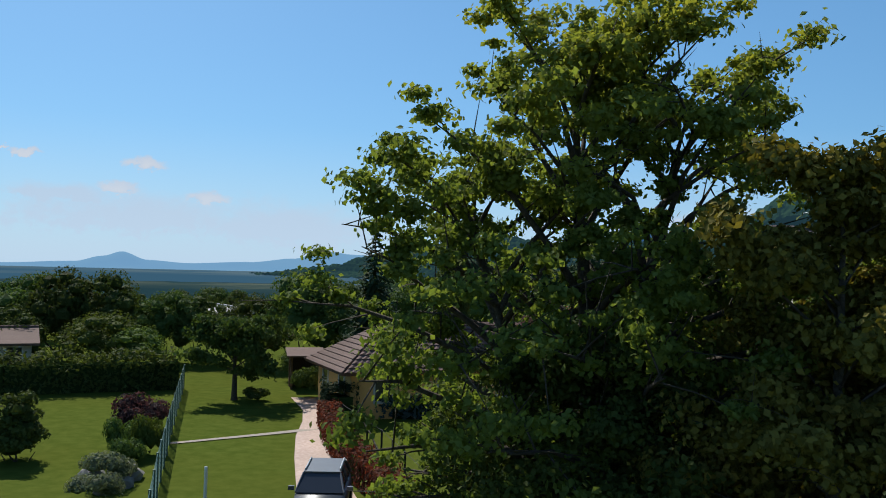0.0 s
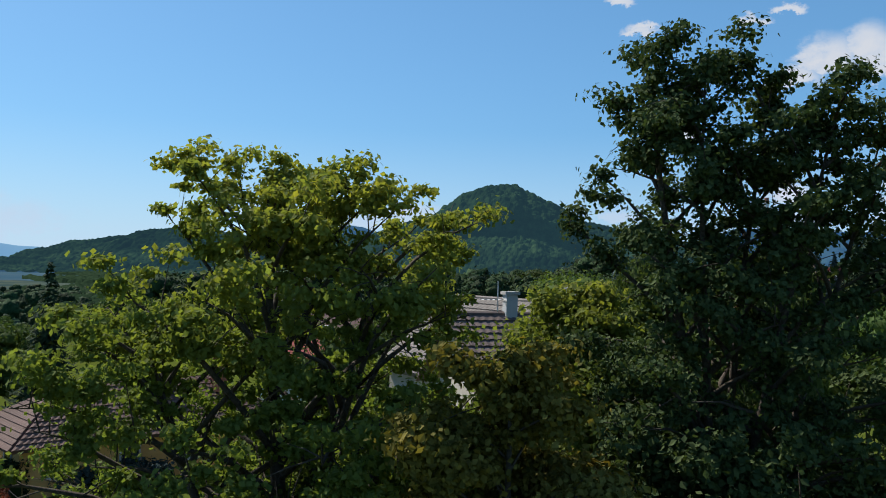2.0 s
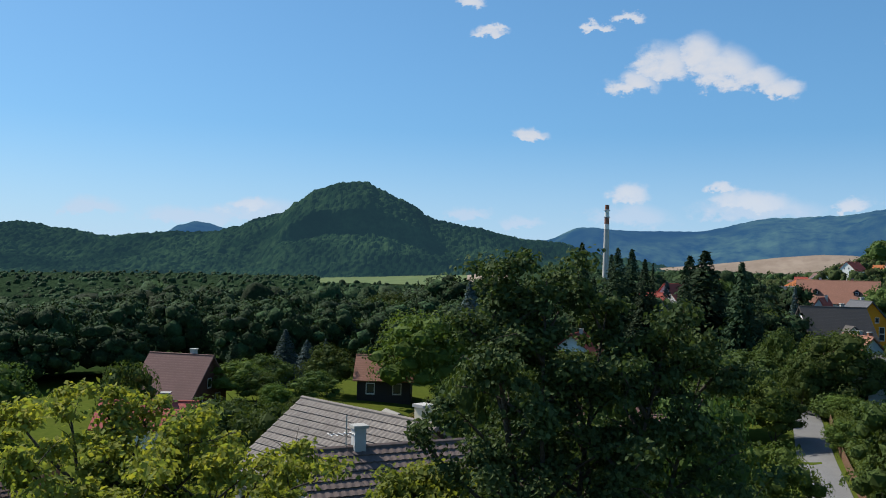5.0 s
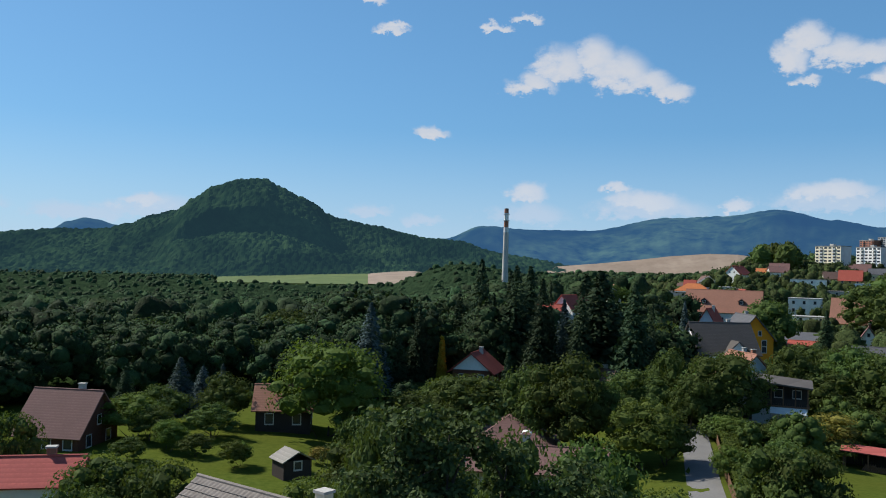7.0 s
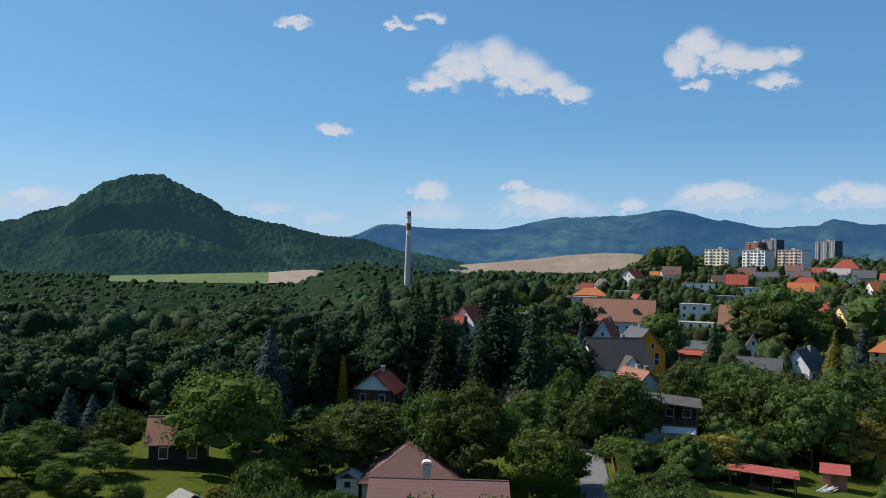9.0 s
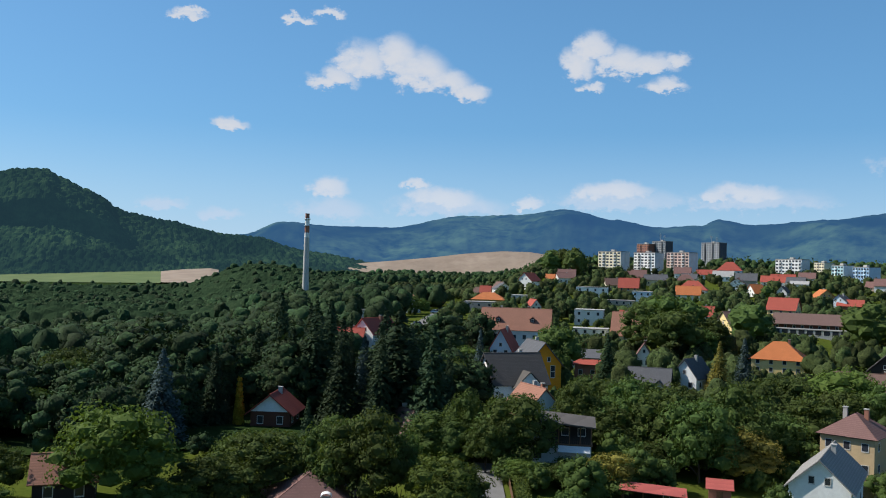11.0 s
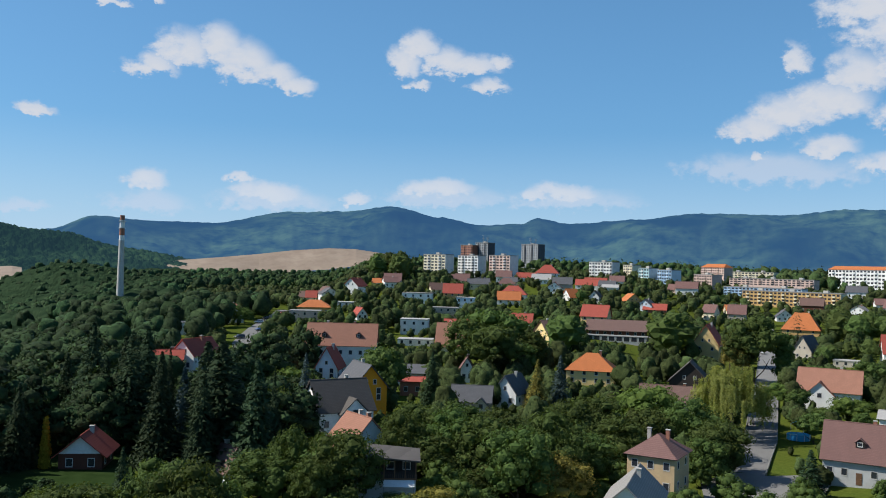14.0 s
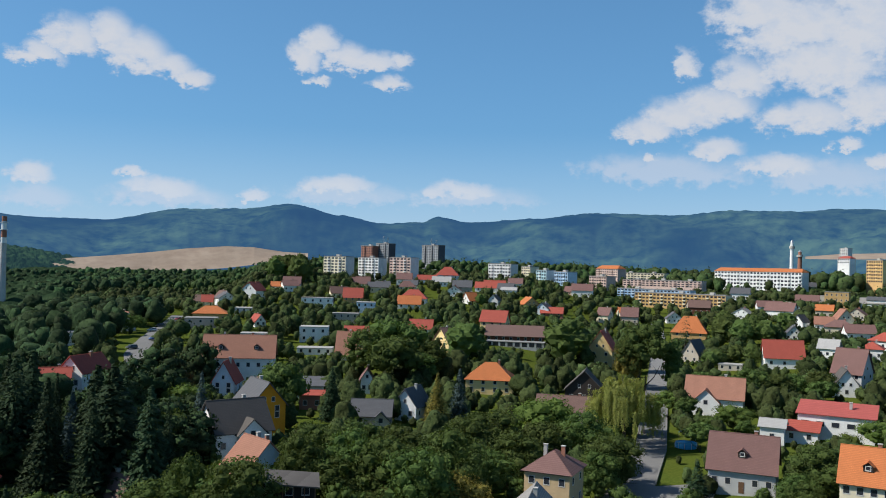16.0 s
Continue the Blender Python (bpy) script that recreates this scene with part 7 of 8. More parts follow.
# ---- cars ----
def car(x, y, rot, paint, label, z=None, scale=1.0, rails=False):
    """An estate car: body with wheel arches, glasshouse, roof rails, lights, mirrors and wheels. It points to -y."""
    root = place("car", pose(x, y, (land(x, y) if z is None else z) + 0.03, 0, 0, rot) @ Matrix.Scale(scale, 4), label, "car", "parked cars")
    bm = bmesh.new()
    sec = [(-2.15, 0.42, 0.62, 0.74), (-2.05, 0.30, 0.78, 0.84), (-1.2, 0.25, 0.95, 0.89), (-0.55, 0.24, 1.0, 0.9), (0.8, 0.24, 1.0, 0.9), (1.75, 0.26, 1.0, 0.88), (2.1, 0.35, 0.92, 0.80)]
    rings = []
    for yy, z0, z1, hw in sec:
        rings.append([bm.verts.new(p) for p in ((-hw * 0.94, yy, z0), (-hw, yy, (z0 + z1) / 2), (-hw * 0.92, yy, z1), (hw * 0.92, yy, z1), (hw, yy, (z0 + z1) / 2), (hw * 0.94, yy, z0))])
    for a, b in zip(rings, rings[1:]):
        for i in range(6):
            bm.faces.new((a[i], a[(i + 1) % 6], b[(i + 1) % 6], b[i]))
    bm.faces.new(rings[0][::-1])
    bm.faces.new(rings[-1])
    bmesh.ops.recalc_face_normals(bm, faces=bm.faces)
    bmesh.ops.bevel(bm, geom=bm.edges[:], offset=0.03, segments=2, affect="EDGES")
    part("body", bm, paint, root, smooth=True)
    lo = [(-0.80, -1.25, 0.985), (0.80, -1.25, 0.985), (0.80, 1.95, 0.985), (-0.80, 1.95, 0.985)]
    hi = [(-0.62, -0.5, 1.46), (0.62, -0.5, 1.46), (0.62, 1.6, 1.46), (-0.62, 1.6, 1.46)]
    for i, name in enumerate(("windscreen", "side_window", "rear_window", "side_window")):
        quad = [Vector(p) for p in (lo[i], lo[(i + 1) % 4], hi[(i + 1) % 4], hi[i])]
        inward = (quad[1] - quad[0]).cross(quad[3] - quad[0]).normalized() * -0.02
        mesh_part(name, quad + [p + inward for p in quad], [(0, 1, 2, 3), (7, 6, 5, 4), (0, 4, 5, 1), (1, 5, 6, 2), (2, 6, 7, 3), (3, 7, 4, 0)], "glass", root)
    bm = bmesh.new()
    v = box(bm, -0.64, 0.64, -0.5, 1.63, 1.463, 1.52)
    bmesh.ops.bevel(bm, geom=bm.edges[:], offset=0.03, segments=2)
    part("roof", bm, paint, root)
    for sx in (-1, 1):
        for y0, y1, rr in ((-1.2, -0.5, 0.04), (0.45, 0.5, 0.04), (1.9, 1.58, 0.06)):
            bm = bmesh.new()
            tube(bm, (sx * 0.81, y0, 0.98), (sx * 0.635, y1, 1.47), rr, rr, 6)
            part("pillar", bm, paint, root)
    for sx in (-1, 1):
        if rails:
            bm = bmesh.new()
            tube(bm, (sx * 0.6, -0.3, 1.57), (sx * 0.6, 1.45, 1.57), 0.025, 0.025, 6)
            tube(bm, (sx * 0.6, -0.3, 1.50), (sx * 0.6, -0.3, 1.57), 0.025, 0.025, 6)
            tube(bm, (sx * 0.6, 1.45, 1.50), (sx * 0.6, 1.45, 1.57), 0.025, 0.025, 6)
            part("roof_rail", bm, "steel", root)
        bm = bmesh.new()
        box(bm, sx * 1.0 - 0.1, sx * 1.0 + 0.1, -0.95, -0.83, 0.98, 1.12)
        part("mirror", bm, paint, root)
        bm = bmesh.new()
        box(bm, sx * 0.62 - 0.17, sx * 0.62 + 0.17, -2.17, -2.02, 0.62, 0.76)
        part("headlight", bm, "frame", root)
        bm = bmesh.new()
        box(bm, sx * 0.68 - 0.1, sx * 0.68 + 0.1, 2.02, 2.12, 0.7, 0.9)
        part("tail_light", bm, "roof_red", root)
        for yy in (-1.35, 1.3):
            bm = bmesh.new()
            tube(bm, (sx * 0.68, yy, 0.31), (sx * 0.92, yy, 0.31), 0.32, 0.32, 18)
            wh = part("wheel", bm, "tyre", root)
            bm = bmesh.new()
            tube(bm, (sx * 0.921, yy, 0.31), (sx * 0.94, yy, 0.31), 0.19, 0.17, 12)
            part("rim", bm, "steel", wh)
    return root


M["paint_gray"] = car_paint("graphite_paint", (0.075, 0.08, 0.09))
M["paint_white"] = car_paint("white_paint", (0.72, 0.72, 0.72))
M["paint_blue"] = car_paint("blue_paint", (0.08, 0.15, 0.35))
M["paint_red"] = car_paint("red_paint", (0.35, 0.03, 0.03))
car(-19.2, 20.2, 38, "paint_gray", "graphite grey estate car with silver roof rails on the drive", rails=True, scale=0.9)


# ---- the L-shaped house with old tile roofs ----
# two tones for one old roof: its sunlit and shaded slopes put into colour
M["roof_palegray"] = rough_surface("sunlit_pale_tiles", (0.25, 0.22, 0.195), (0.165, 0.14, 0.125), 3.0, 0.7, 0.9, 0.4)
M["roof_oldbrown"] = rough_surface("old_brown_tiles", (0.20, 0.15, 0.135), (0.13, 0.095, 0.085), 4.0, 0.7, 0.9, 0.4)
house(-7.9, 39.2, 8.6, 8.0, 6.7, 2.9, -38, "side", "beige", "palegray", "old house wing with a tile roof painted pale as sunlit", win=(3, 2), chimney=0, tiles=14, attic=False)
house(-4.9, 33.7, 8.4, 8.0, 6.7, 2.6, 32, "side", "beige", "oldbrown", "old house wing with a dark brown tile roof", win=(3, 2), chimney=0, tiles=14, attic=False)


def stack(x, y, z, w, h, rot, mat, label, aerial=False):
    root = place("chimney", pose(x, y, z, 0, 0, rot), label, "chimney")
    bm = bmesh.new()
    box(bm, -w / 2, w / 2, -w / 2, w / 2, 0, h)
    bmesh.ops.bevel(bm, geom=bm.edges[:], offset=0.02, segments=1)
    part("shaft", bm, mat, root)
    bm = bmesh.new()
    box(bm, -w / 2 - 0.07, w / 2 + 0.07, -w / 2 - 0.07, w / 2 + 0.07, h, h + 0.12)
    part("cap", bm, "concrete", root)
    if aerial:
        bm = bmesh.new()
        tube(bm, (-0.5, 0, 0.4), (-0.5, 0, h + 0.5), 0.025, 0.025, 6)
        for k in range(6):
            tube(bm, (-1.15 + 0.22 * k, -0.3, h - 0.2), (-1.15 + 0.22 * k, 0.3, h - 0.2), 0.012, 0.012, 4)
        tube(bm, (-1.2, 0, h - 0.2), (0.0, 0, h - 0.2), 0.02, 0.02, 5)
        part("aerial", bm, "steel", root)


stack(-6.75, 32.5, 8.5, 0.45, 1.75, 32, "wall_gray", "tall grey rendered chimney with a television aerial", True)
stack(-4.9, 37.2, 8.9, 0.55, 1.5, -38, "wall_cream", "short cream rendered chimney on the ridge")

plant("bush0", -36.4, 36.9, 2.1, 1.5, label="dark green shrub beside the garden shed")
plant("bush1", -33.2, 36.6, 2.2, 1.5, label="dark green shrub screening the garden shed")
plant("bush2", -34.6, 37.8, 2.0, 1.3, label="dark green shrub screening the garden shed")

# ---- streets, lane and lawns ----
def strip(a, b, w, n):
    """Edge pairs of a straight street of width w."""
    (x0, y0), (x1, y1) = a, b
    d = math.hypot(x1 - x0, y1 - y0)
    ox, oy = -(y1 - y0) / d * w / 2, (x1 - x0) / d * w / 2
    return [((x0 + (x1 - x0) * i / n + ox, y0 + (y1 - y0) * i / n + oy), (x0 + (x1 - x0) * i / n - ox, y0 + (y1 - y0) * i / n - oy)) for i in range(n + 1)]


sheet("lane", strip((14.0, 36.0), (36.5, 126.0), 3.5, 40), "asphalt", "narrow grey asphalt lane between gardens", "road", 0.06, res=3)
STREET_LINE = [(112.0, 113.0), (122.0, 127.0), (141.5, 143.4), (205.2, 205.8), (341.0, 342.0), (420.0, 424.0)]
for p, q in zip(STREET_LINE, STREET_LINE[1:]):
    sheet("street", strip(p, q, 6.4, max(4, int(math.dist(p, q) / 4))), "asphalt", "grey asphalt street lined with trees and houses", "road", 0.4, res=3)
RISING_STREET = [(53.1, 250.4), (57.2, 275.6), (65.4, 321.4), (82.0, 368.0), (103.2, 430.8), (124.7, 497.6)]
for p, q in zip(RISING_STREET, RISING_STREET[1:]):
    sheet("street", strip(p, q, 7.0, max(4, int(math.dist(p, q) / 4))), "asphalt", "pale asphalt street climbing between the houses", "road", 0.4, res=3)
sheet("street_corner", [((118.0, 106.0), (104.0, 118.0)), ((126.0, 112.0), (110.0, 126.0)), ((136.0, 118.0), (116.0, 128.0))], "asphalt", "wide paved street corner", "road", 0.41, res=6)
sheet("yard", [((44.0, 180.0), (50.0, 190.0)), ((51.0, 176.0), (57.0, 190.0))], "gravel", "pale paved yard beside the white house", "yard", 0.06, res=4)


def kerb(a, b, label):
    (x0, y0), (x1, y1) = a, b
    n = max(2, int(math.dist(a, b) / 4))
    d = math.dist(a, b)
    ox, oy = -(y1 - y0) / d * 0.12, (x1 - x0) / d * 0.12
    verts, faces = [], []
    for i in range(n + 1):
        x, y = x0 + (x1 - x0) * i / n, y0 + (y1 - y0) * i / n
        z = land(x, y)
        for s in (-1, 1):
            for h in (-0.1, 0.54):
                verts.append((x + ox * s, y + oy * s, z + h))
    for i in range(n):
        b0 = i * 4
        faces += [(b0, b0 + 4, b0 + 5, b0 + 1), (b0 + 1, b0 + 5, b0 + 7, b0 + 3), (b0 + 3, b0 + 7, b0 + 6, b0 + 2)]
    tagged(mesh_part("kerb", verts, faces, "kerb", kind="structure"), label, "kerb")


for side in (-3.3, 3.3):
    for p, q in zip(STREET_LINE[1:], STREET_LINE[2:]):
        d = math.dist(p, q)
        ox, oy = -(q[1] - p[1]) / d * side, (q[0] - p[0]) / d * side
        kerb((p[0] + ox, p[1] + oy), (q[0] + ox, q[1] + oy), "concrete kerb along the street")


def board_fence(a, b, height, gap, label, mat="wood"):
    """Posts and upright boards on two rails."""
    root = place("fence", pose(a[0], a[1], 0), label, "fence")
    d = math.dist(a, b)
    n = int(d / gap)
    ang = math.degrees(math.atan2(b[1] - a[1], b[0] - a[0]))
    board = shared(("board", height, gap, mat), lambda bm: box(bm, -gap * 0.42, gap * 0.42, -0.015, 0.015, 0.05, height), mat)
    for i in range(n + 1):
        x, y = a[0] + (b[0] - a[0]) * i / n, a[1] + (b[1] - a[1]) * i / n
        o = new("board", board)
        o.parent = root
        o.matrix_basis = pose(x - a[0], y - a[1], land(x, y), 0, 0, ang)
    return root


board_fence((22.6, 62.0), (38.0, 121.0), 1.3, 0.5, "weathered board fence along the lane")
leaf_box("hedge", [(25.0, 66.0), (32.4, 95.0), (37.0, 112.0)], 1.6, 1.8, "bright", "clipped light green hedge along the lane", "hedge", 9000, 0.17, 11)
leaf_box("hedge", [(118.0, 128.4), (128.0, 137.2)], 1.0, 1.4, "leaf", "dark garden hedge beside the street", "hedge", 900, 0.3, 12)
leaf_box("hedge", [(205.0, 262.0), (228.0, 262.0)], 1.6, 1.5, "leaf", "long green garden hedge", "hedge", 1200, 0.4, 13)
car(114.4, 124.2, 50, "paint_white", "white hatchback parked at the street corner", z=land(114.4, 124.2) + 0.4)
for i, (x, y, p, lab) in enumerate(((63.7, 298.1, 'paint_white', 'white car parked beside the street'), (66.5, 331.5, 'paint_gray', 'grey car parked beside the street'), (79.3, 353.2, 'paint_blue', 'dark blue car parked beside the street'), (86.1, 387.6, 'paint_white', 'white car parked along the rising street'), (96.7, 419.0, 'paint_gray', 'grey car parked along the rising street'), (116.2, 463.5, 'paint_red', 'red car parked along the rising street'), (276.0, 279.5, 'paint_white', 'white car parked along the street'), (289.5, 293.0, 'paint_gray', 'grey car parked along the street'))):
    car(x, y, -70 if x < 110 else -45, p, lab, z=land(x, y) + 0.4)


# ---- willow ----
def willow(x, y, h, r):
    """A weeping willow: limbs arch out and long curtains of leaves hang from them."""
    rng = np.random.default_rng(77)
    root = place("willow_tree", pose(x, y, land(x, y)), "pale green weeping willow with hanging branches", "tree")
    verts, faces = [], []

    def limb(path, radii, sg):
        v, f = tube_verts(path, radii, sg, len(verts))
        verts.extend(v)
        faces.extend(f)

    limb([(0, 0, -0.4), (0.1, 0, h * 0.2), (0, 0.2, h * 0.45), (0.2, 0, h * 0.7)], [0.5, 0.4, 0.3, 0.15], 8)
    cs, ns = [], []
    for i in range(70):
        a = i * 2.4
        u = rng.uniform(0.25, 1.0)
        ex, ey = math.cos(a) * r * u, math.sin(a) * r * u
        top = h * (1.0 - 0.38 * u * u) * rng.uniform(0.9, 1.03)
        if i % 3 == 0:
            limb([(0, 0, h * 0.4), (ex * 0.4, ey * 0.4, top * 0.85), (ex * 0.8, ey * 0.8, top)], [0.16, 0.1, 0.04], 5)
        for k in range(5):
            ox, oy = rng.normal(size=2) * 0.5
            length = rng.uniform(0.35, 0.85) * top * (0.35 + 0.65 * u)
            m = int(length * 22)
            s = rng.random(m)
            cs.append(np.stack([ex + ox + rng.normal(size=m) * 0.16, ey + oy + rng.normal(size=m) * 0.16, top - s * length + rng.normal(size=m) * 0.1], 1))
            ns.append(np.stack([math.cos(a) + rng.normal(size=m) * 0.6, math.sin(a) + rng.normal(size=m) * 0.6, rng.normal(size=m) * 0.4 + 0.3], 1))
    c = np.concatenate(cs)
    c[:, 2] = np.maximum(c[:, 2], 0.4)
    nn = np.concatenate(ns)
    me = _join_cards("crown", c, nn, 0.24, rng, [], [], (nn + np.array([0, 0, 0.7]), None))
    me.materials.append(M["willow"])
    new("crown", me).parent = root
    tr = bpy.data.meshes.new("trunk")
    tr.from_pydata([tuple(v) for v in verts], [], faces)
    tr.materials.append(M["bark"])
    new("trunk", tr).parent = root


willow(137.0, 147.5, 16.6, 8.4)

# ---- yards and small buildings ----
def veranda_house(x, y, z, rot):
    """A two-storey house: plain wall with a window on one side, a deep timber veranda upstairs on the other."""
    root = place("house", pose(x, y, z, 0, 0, rot), "white house with a dark timber veranda and low-pitched roof", "house")
    bm = bmesh.new()
    box(bm, -4.6, 4.4, -3.6, 3.6, -4.5, 3.0)
    part("lower_wall", bm, "wall_white", root)
    bm = bmesh.new()
    box(bm, -4.6, -2.1, -3.6, 3.6, 3.004, 5.9)
    part("upper_wall", bm, "wall_gray", root)
    bm = bmesh.new()
    box(bm, -2.097, 4.4, -1.3, 3.6, 3.004, 5.6)
    part("back_wall", bm, "wall_dark", root, "dark stained timber wall")
    bm = bmesh.new()
    box(bm, -2.1, 4.6, -3.75, -1.3, 2.9, 3.12)
    part("veranda_floor", bm, "wood", root)
    for i in range(5):
        bm = bmesh.new()
        px = -1.95 + i * 1.56
        box(bm, px, px + 0.16, -3.7, -3.54, 3.121, 5.75 - 0.03 * i)
        part("post", bm, "wood", root)
    for i in range(22):
        bm = bmesh.new()
        px = -2.0 + i * 0.295
        box(bm, px, px + 0.27, -3.62, -3.59, 3.15, 4.05)
        part("board", bm, "wall_dark", root)
    bm = bmesh.new()
    roof_slab(bm, Vector((-5.1, -4.2, 6.35)), Vector((5.0, -4.2, 5.55)), Vector((5.0, 4.1, 5.75)), Vector((-5.1, 4.1, 6.55)), 0.22)
    part("roof", bm, "roof_dark", root)
    window_part(root, -3.4, -3.62, 0.9, 1.3, 1.3, 0, "wood")
    window_part(root, -3.4, -3.62, 3.9, 1.0, 1.1)
    window_part(root, 0.6, -1.33, 3.9, 1.2, 1.2)
    window_part(root, 3.0, -1.33, 3.9, 1.2, 1.2)
    bm = bmesh.new()
    roof_slab(bm, Vector((-0.4, -5.3, 2.2)), Vector((4.2, -5.3, 2.2)), Vector((4.2, -3.62, 2.85)), Vector((-0.4, -3.62, 2.85)), 0.06)
    part("awning", bm, "wall_white", root, "pale canvas awning")
    for px in (-0.3, 4.1):
        bm = bmesh.new()
        tube(bm, (px, -5.2, -4.0), (px, -5.2, 2.2), 0.05, 0.05, 6)
        part("awning_pole", bm, "steel", root)


veranda_house(47.2, 123.2, -0.7, -22)


def open_shed(x, y, rot, w, d, h):
    """A timber shed open to the front, with stores under a red sheet roof."""
    root = place("shed", pose(x, y, land(x, y), 0, 0, rot), "open timber shed with a long red sheet roof", "shed")
    for i in range(int(w / 0.3)):
        bm = bmesh.new()
        box(bm, -w / 2 + i * 0.3, -w / 2 + i * 0.3 + 0.28, d / 2 - 0.06, d / 2, 0, h - 0.25)
        part("board", bm, "wall_dark", root)
    for s in (-1, 1):
        bm = bmesh.new()
        box(bm, s * w / 2 - 0.05, s * w / 2 + 0.05, -d / 2 + 0.3, d / 2 - 0.07, 0, h - 0.15)
        part("side_wall", bm, "wood", root)
    for k in range(4):
        bm = bmesh.new()
        px = -w / 2 + 0.2 + (w - 0.55) * k / 3
        box(bm, px, px + 0.15, -d / 2 + 0.05, -d / 2 + 0.2, 0, h - 0.02)
        part("post", bm, "wood", root)
    bm = bmesh.new()
    roof_slab(bm, Vector((-w / 2 - 0.3, -d / 2 - 0.4, h + 0.05)), Vector((w / 2 + 0.3, -d / 2 - 0.4, h - 0.35)), Vector((w / 2 + 0.3, d / 2 + 0.2, h - 0.15)), Vector((-w / 2 - 0.3, d / 2 + 0.2, h + 0.25)), 0.1)
    part("roof", bm, "roof_metalred", root)
    window_part(root, w * 0.22, d / 2 - 0.12, 0.7, 0.9, 1.3, 0, "wall_blue")


open_shed(53.3, 105.4, -27, 8.0, 3.6, 2.4)


def log_pile(x, y, rot, n, seed):
    """Stacked split firewood, each log its own piece."""
    rng = random.Random(seed)
    root = place("firewood_stack", pose(x, y, land(x, y), 0, 0, rot), "stack of split firewood logs under the shed", "firewood")
    for i in range(n):
        row = 0
        k = i
        while k >= 12 - row:
            k -= 12 - row
            row += 1
        bm = bmesh.new()
        r = rng.uniform(0.09, 0.13)
        tube(bm, (-1.5 + (k + row * 0.5) * 0.25, -0.45, 0.12 + row * 0.21), (-1.5 + (k + row * 0.5) * 0.25, 0.45 + rng.uniform(-0.08, 0.08), 0.12 + row * 0.21), r, r, 7)
        part("log", bm, "wood", root)


log_pile(52.4, 104.4, -27, 38, 4)


def red_shed(x, y, rot):
    root = place("shed", pose(x, y, land(x, y), 0, 0, rot), "small red timber shed with a red sheet roof", "shed")
    bm = bmesh.new()
    box(bm, -1.5, 1.5, -1.5, 1.5, 0, 2.2)
    part("wall", bm, "wall_brick", root)
    bm = bmesh.new()
    roof_slab(bm, Vector((-1.9, -1.9, 2.2)), Vector((1.9, -1.9, 2.2)), Vector((1.9, 1.8, 2.9)), Vector((-1.9, 1.8, 2.9)), 0.09)
    part("roof", bm, "roof_metalred", root)
    bm = bmesh.new()
    box(bm, -0.45, 0.45, -1.56, -1.51, 0.02, 1.95)
    door = part("door", bm, "wood", root)
    bm = bmesh.new()
    tube(bm, (0.32, -1.6, 1.0), (0.32, -1.56, 1.0), 0.05, 0.05, 8)
    part("handle", bm, "steel", door)


red_shed(66.0, 110.4, -30)


def pipe_pile(x, y, rot):
    root = place("pipe_stack", pose(x, y, land(x, y), 0, 0, rot), "heap of pale plastic pipes beside a shed", "pipes")
    rng = random.Random(9)
    for i in range(16):
        bm = bmesh.new()
        ox, z = rng.uniform(-0.7, 0.7), 0.08 + 0.14 * (i // 5)
        tube(bm, (-1.7 + rng.uniform(-0.3, 0.3), ox, z), (1.7 + rng.uniform(-0.3, 0.3), ox + rng.uniform(-0.3, 0.3), z + 0.05), 0.07, 0.07, 7)
        part("pipe", bm, "wall_white", root)


pipe_pile(63.6, 108.4, 40)


def caravan(x, y, rot):
    """A small garden trailer: green sides, rounded white roof, window, door, wheels, drawbar."""
    root = place("caravan", pose(x, y, land(x, y), 0, 0, rot), "old green caravan with a white roof in a garden", "caravan")
    bm = bmesh.new()
    vs = box(bm, -1.9, 1.9, -0.95, 0.95, 0.45, 1.9)
    bmesh.ops.bevel(bm, geom=bm.edges[:], offset=0.12, segments=2, affect="EDGES")
    part("body", bm, "green_steel", root)
    bm = bmesh.new()
    box(bm, -2.0, 2.0, -1.05, 1.05, 1.904, 2.12)
    bmesh.ops.bevel(bm, geom=bm.edges[:], offset=0.08, segments=2, affect="EDGES")
    part("roof", bm, "wall_white", root)
    window_part(root, -0.9, -0.97, 1.05, 0.9, 0.6)
    window_part(root, 1.2, -0.97, 1.05, 0.7, 0.6)
    bm = bmesh.new()
    box(bm, -0.1, 0.6, -1.0, -0.955, 0.5, 1.8)
    part("door", bm, "wall_white", root)
    for s in (-1, 1):
        bm = bmesh.new()
        tube(bm, (0, s * 0.8, 0.32), (0, s * 0.98, 0.32), 0.32, 0.32, 16)
        part("wheel", bm, "tyre", root)
    bm = bmesh.new()
    tube(bm, (-1.8, 0, 0.5), (-3.0, 0, 0.42), 0.05, 0.05, 6)
    part("drawbar", bm, "steel", root)


caravan(77.6, 134.0, -20)


def pool(x, y, r):
    """A round frame pool: wall, rim, water."""
    root = place("pool", pose(x, y, land(x, y)), "round bright blue garden pool above ground", "pool")
    bm = bmesh.new()
    bmesh.ops.create_cone(bm, cap_ends=False, segments=28, radius1=r, radius2=r, depth=1.2, matrix=Matrix.Translation((0, 0, 0.6)))
    part("wall", bm, "pool_blue", root)
    bm = bmesh.new()
    bmesh.ops.create_circle(bm, cap_ends=True, segments=28, radius=r - 0.02, matrix=Matrix.Translation((0, 0, 1.0)))
    part("water", bm, "pool_water", root)
    for k in range(10):
        bm = bmesh.new()
        a = k * 0.628
        tube(bm, ((r + 0.06) * math.cos(a), (r + 0.06) * math.sin(a), 0), ((r + 0.06) * math.cos(a), (r + 0.06) * math.sin(a), 1.22), 0.05, 0.05, 6)
        part("post", bm, "wall_white", root)


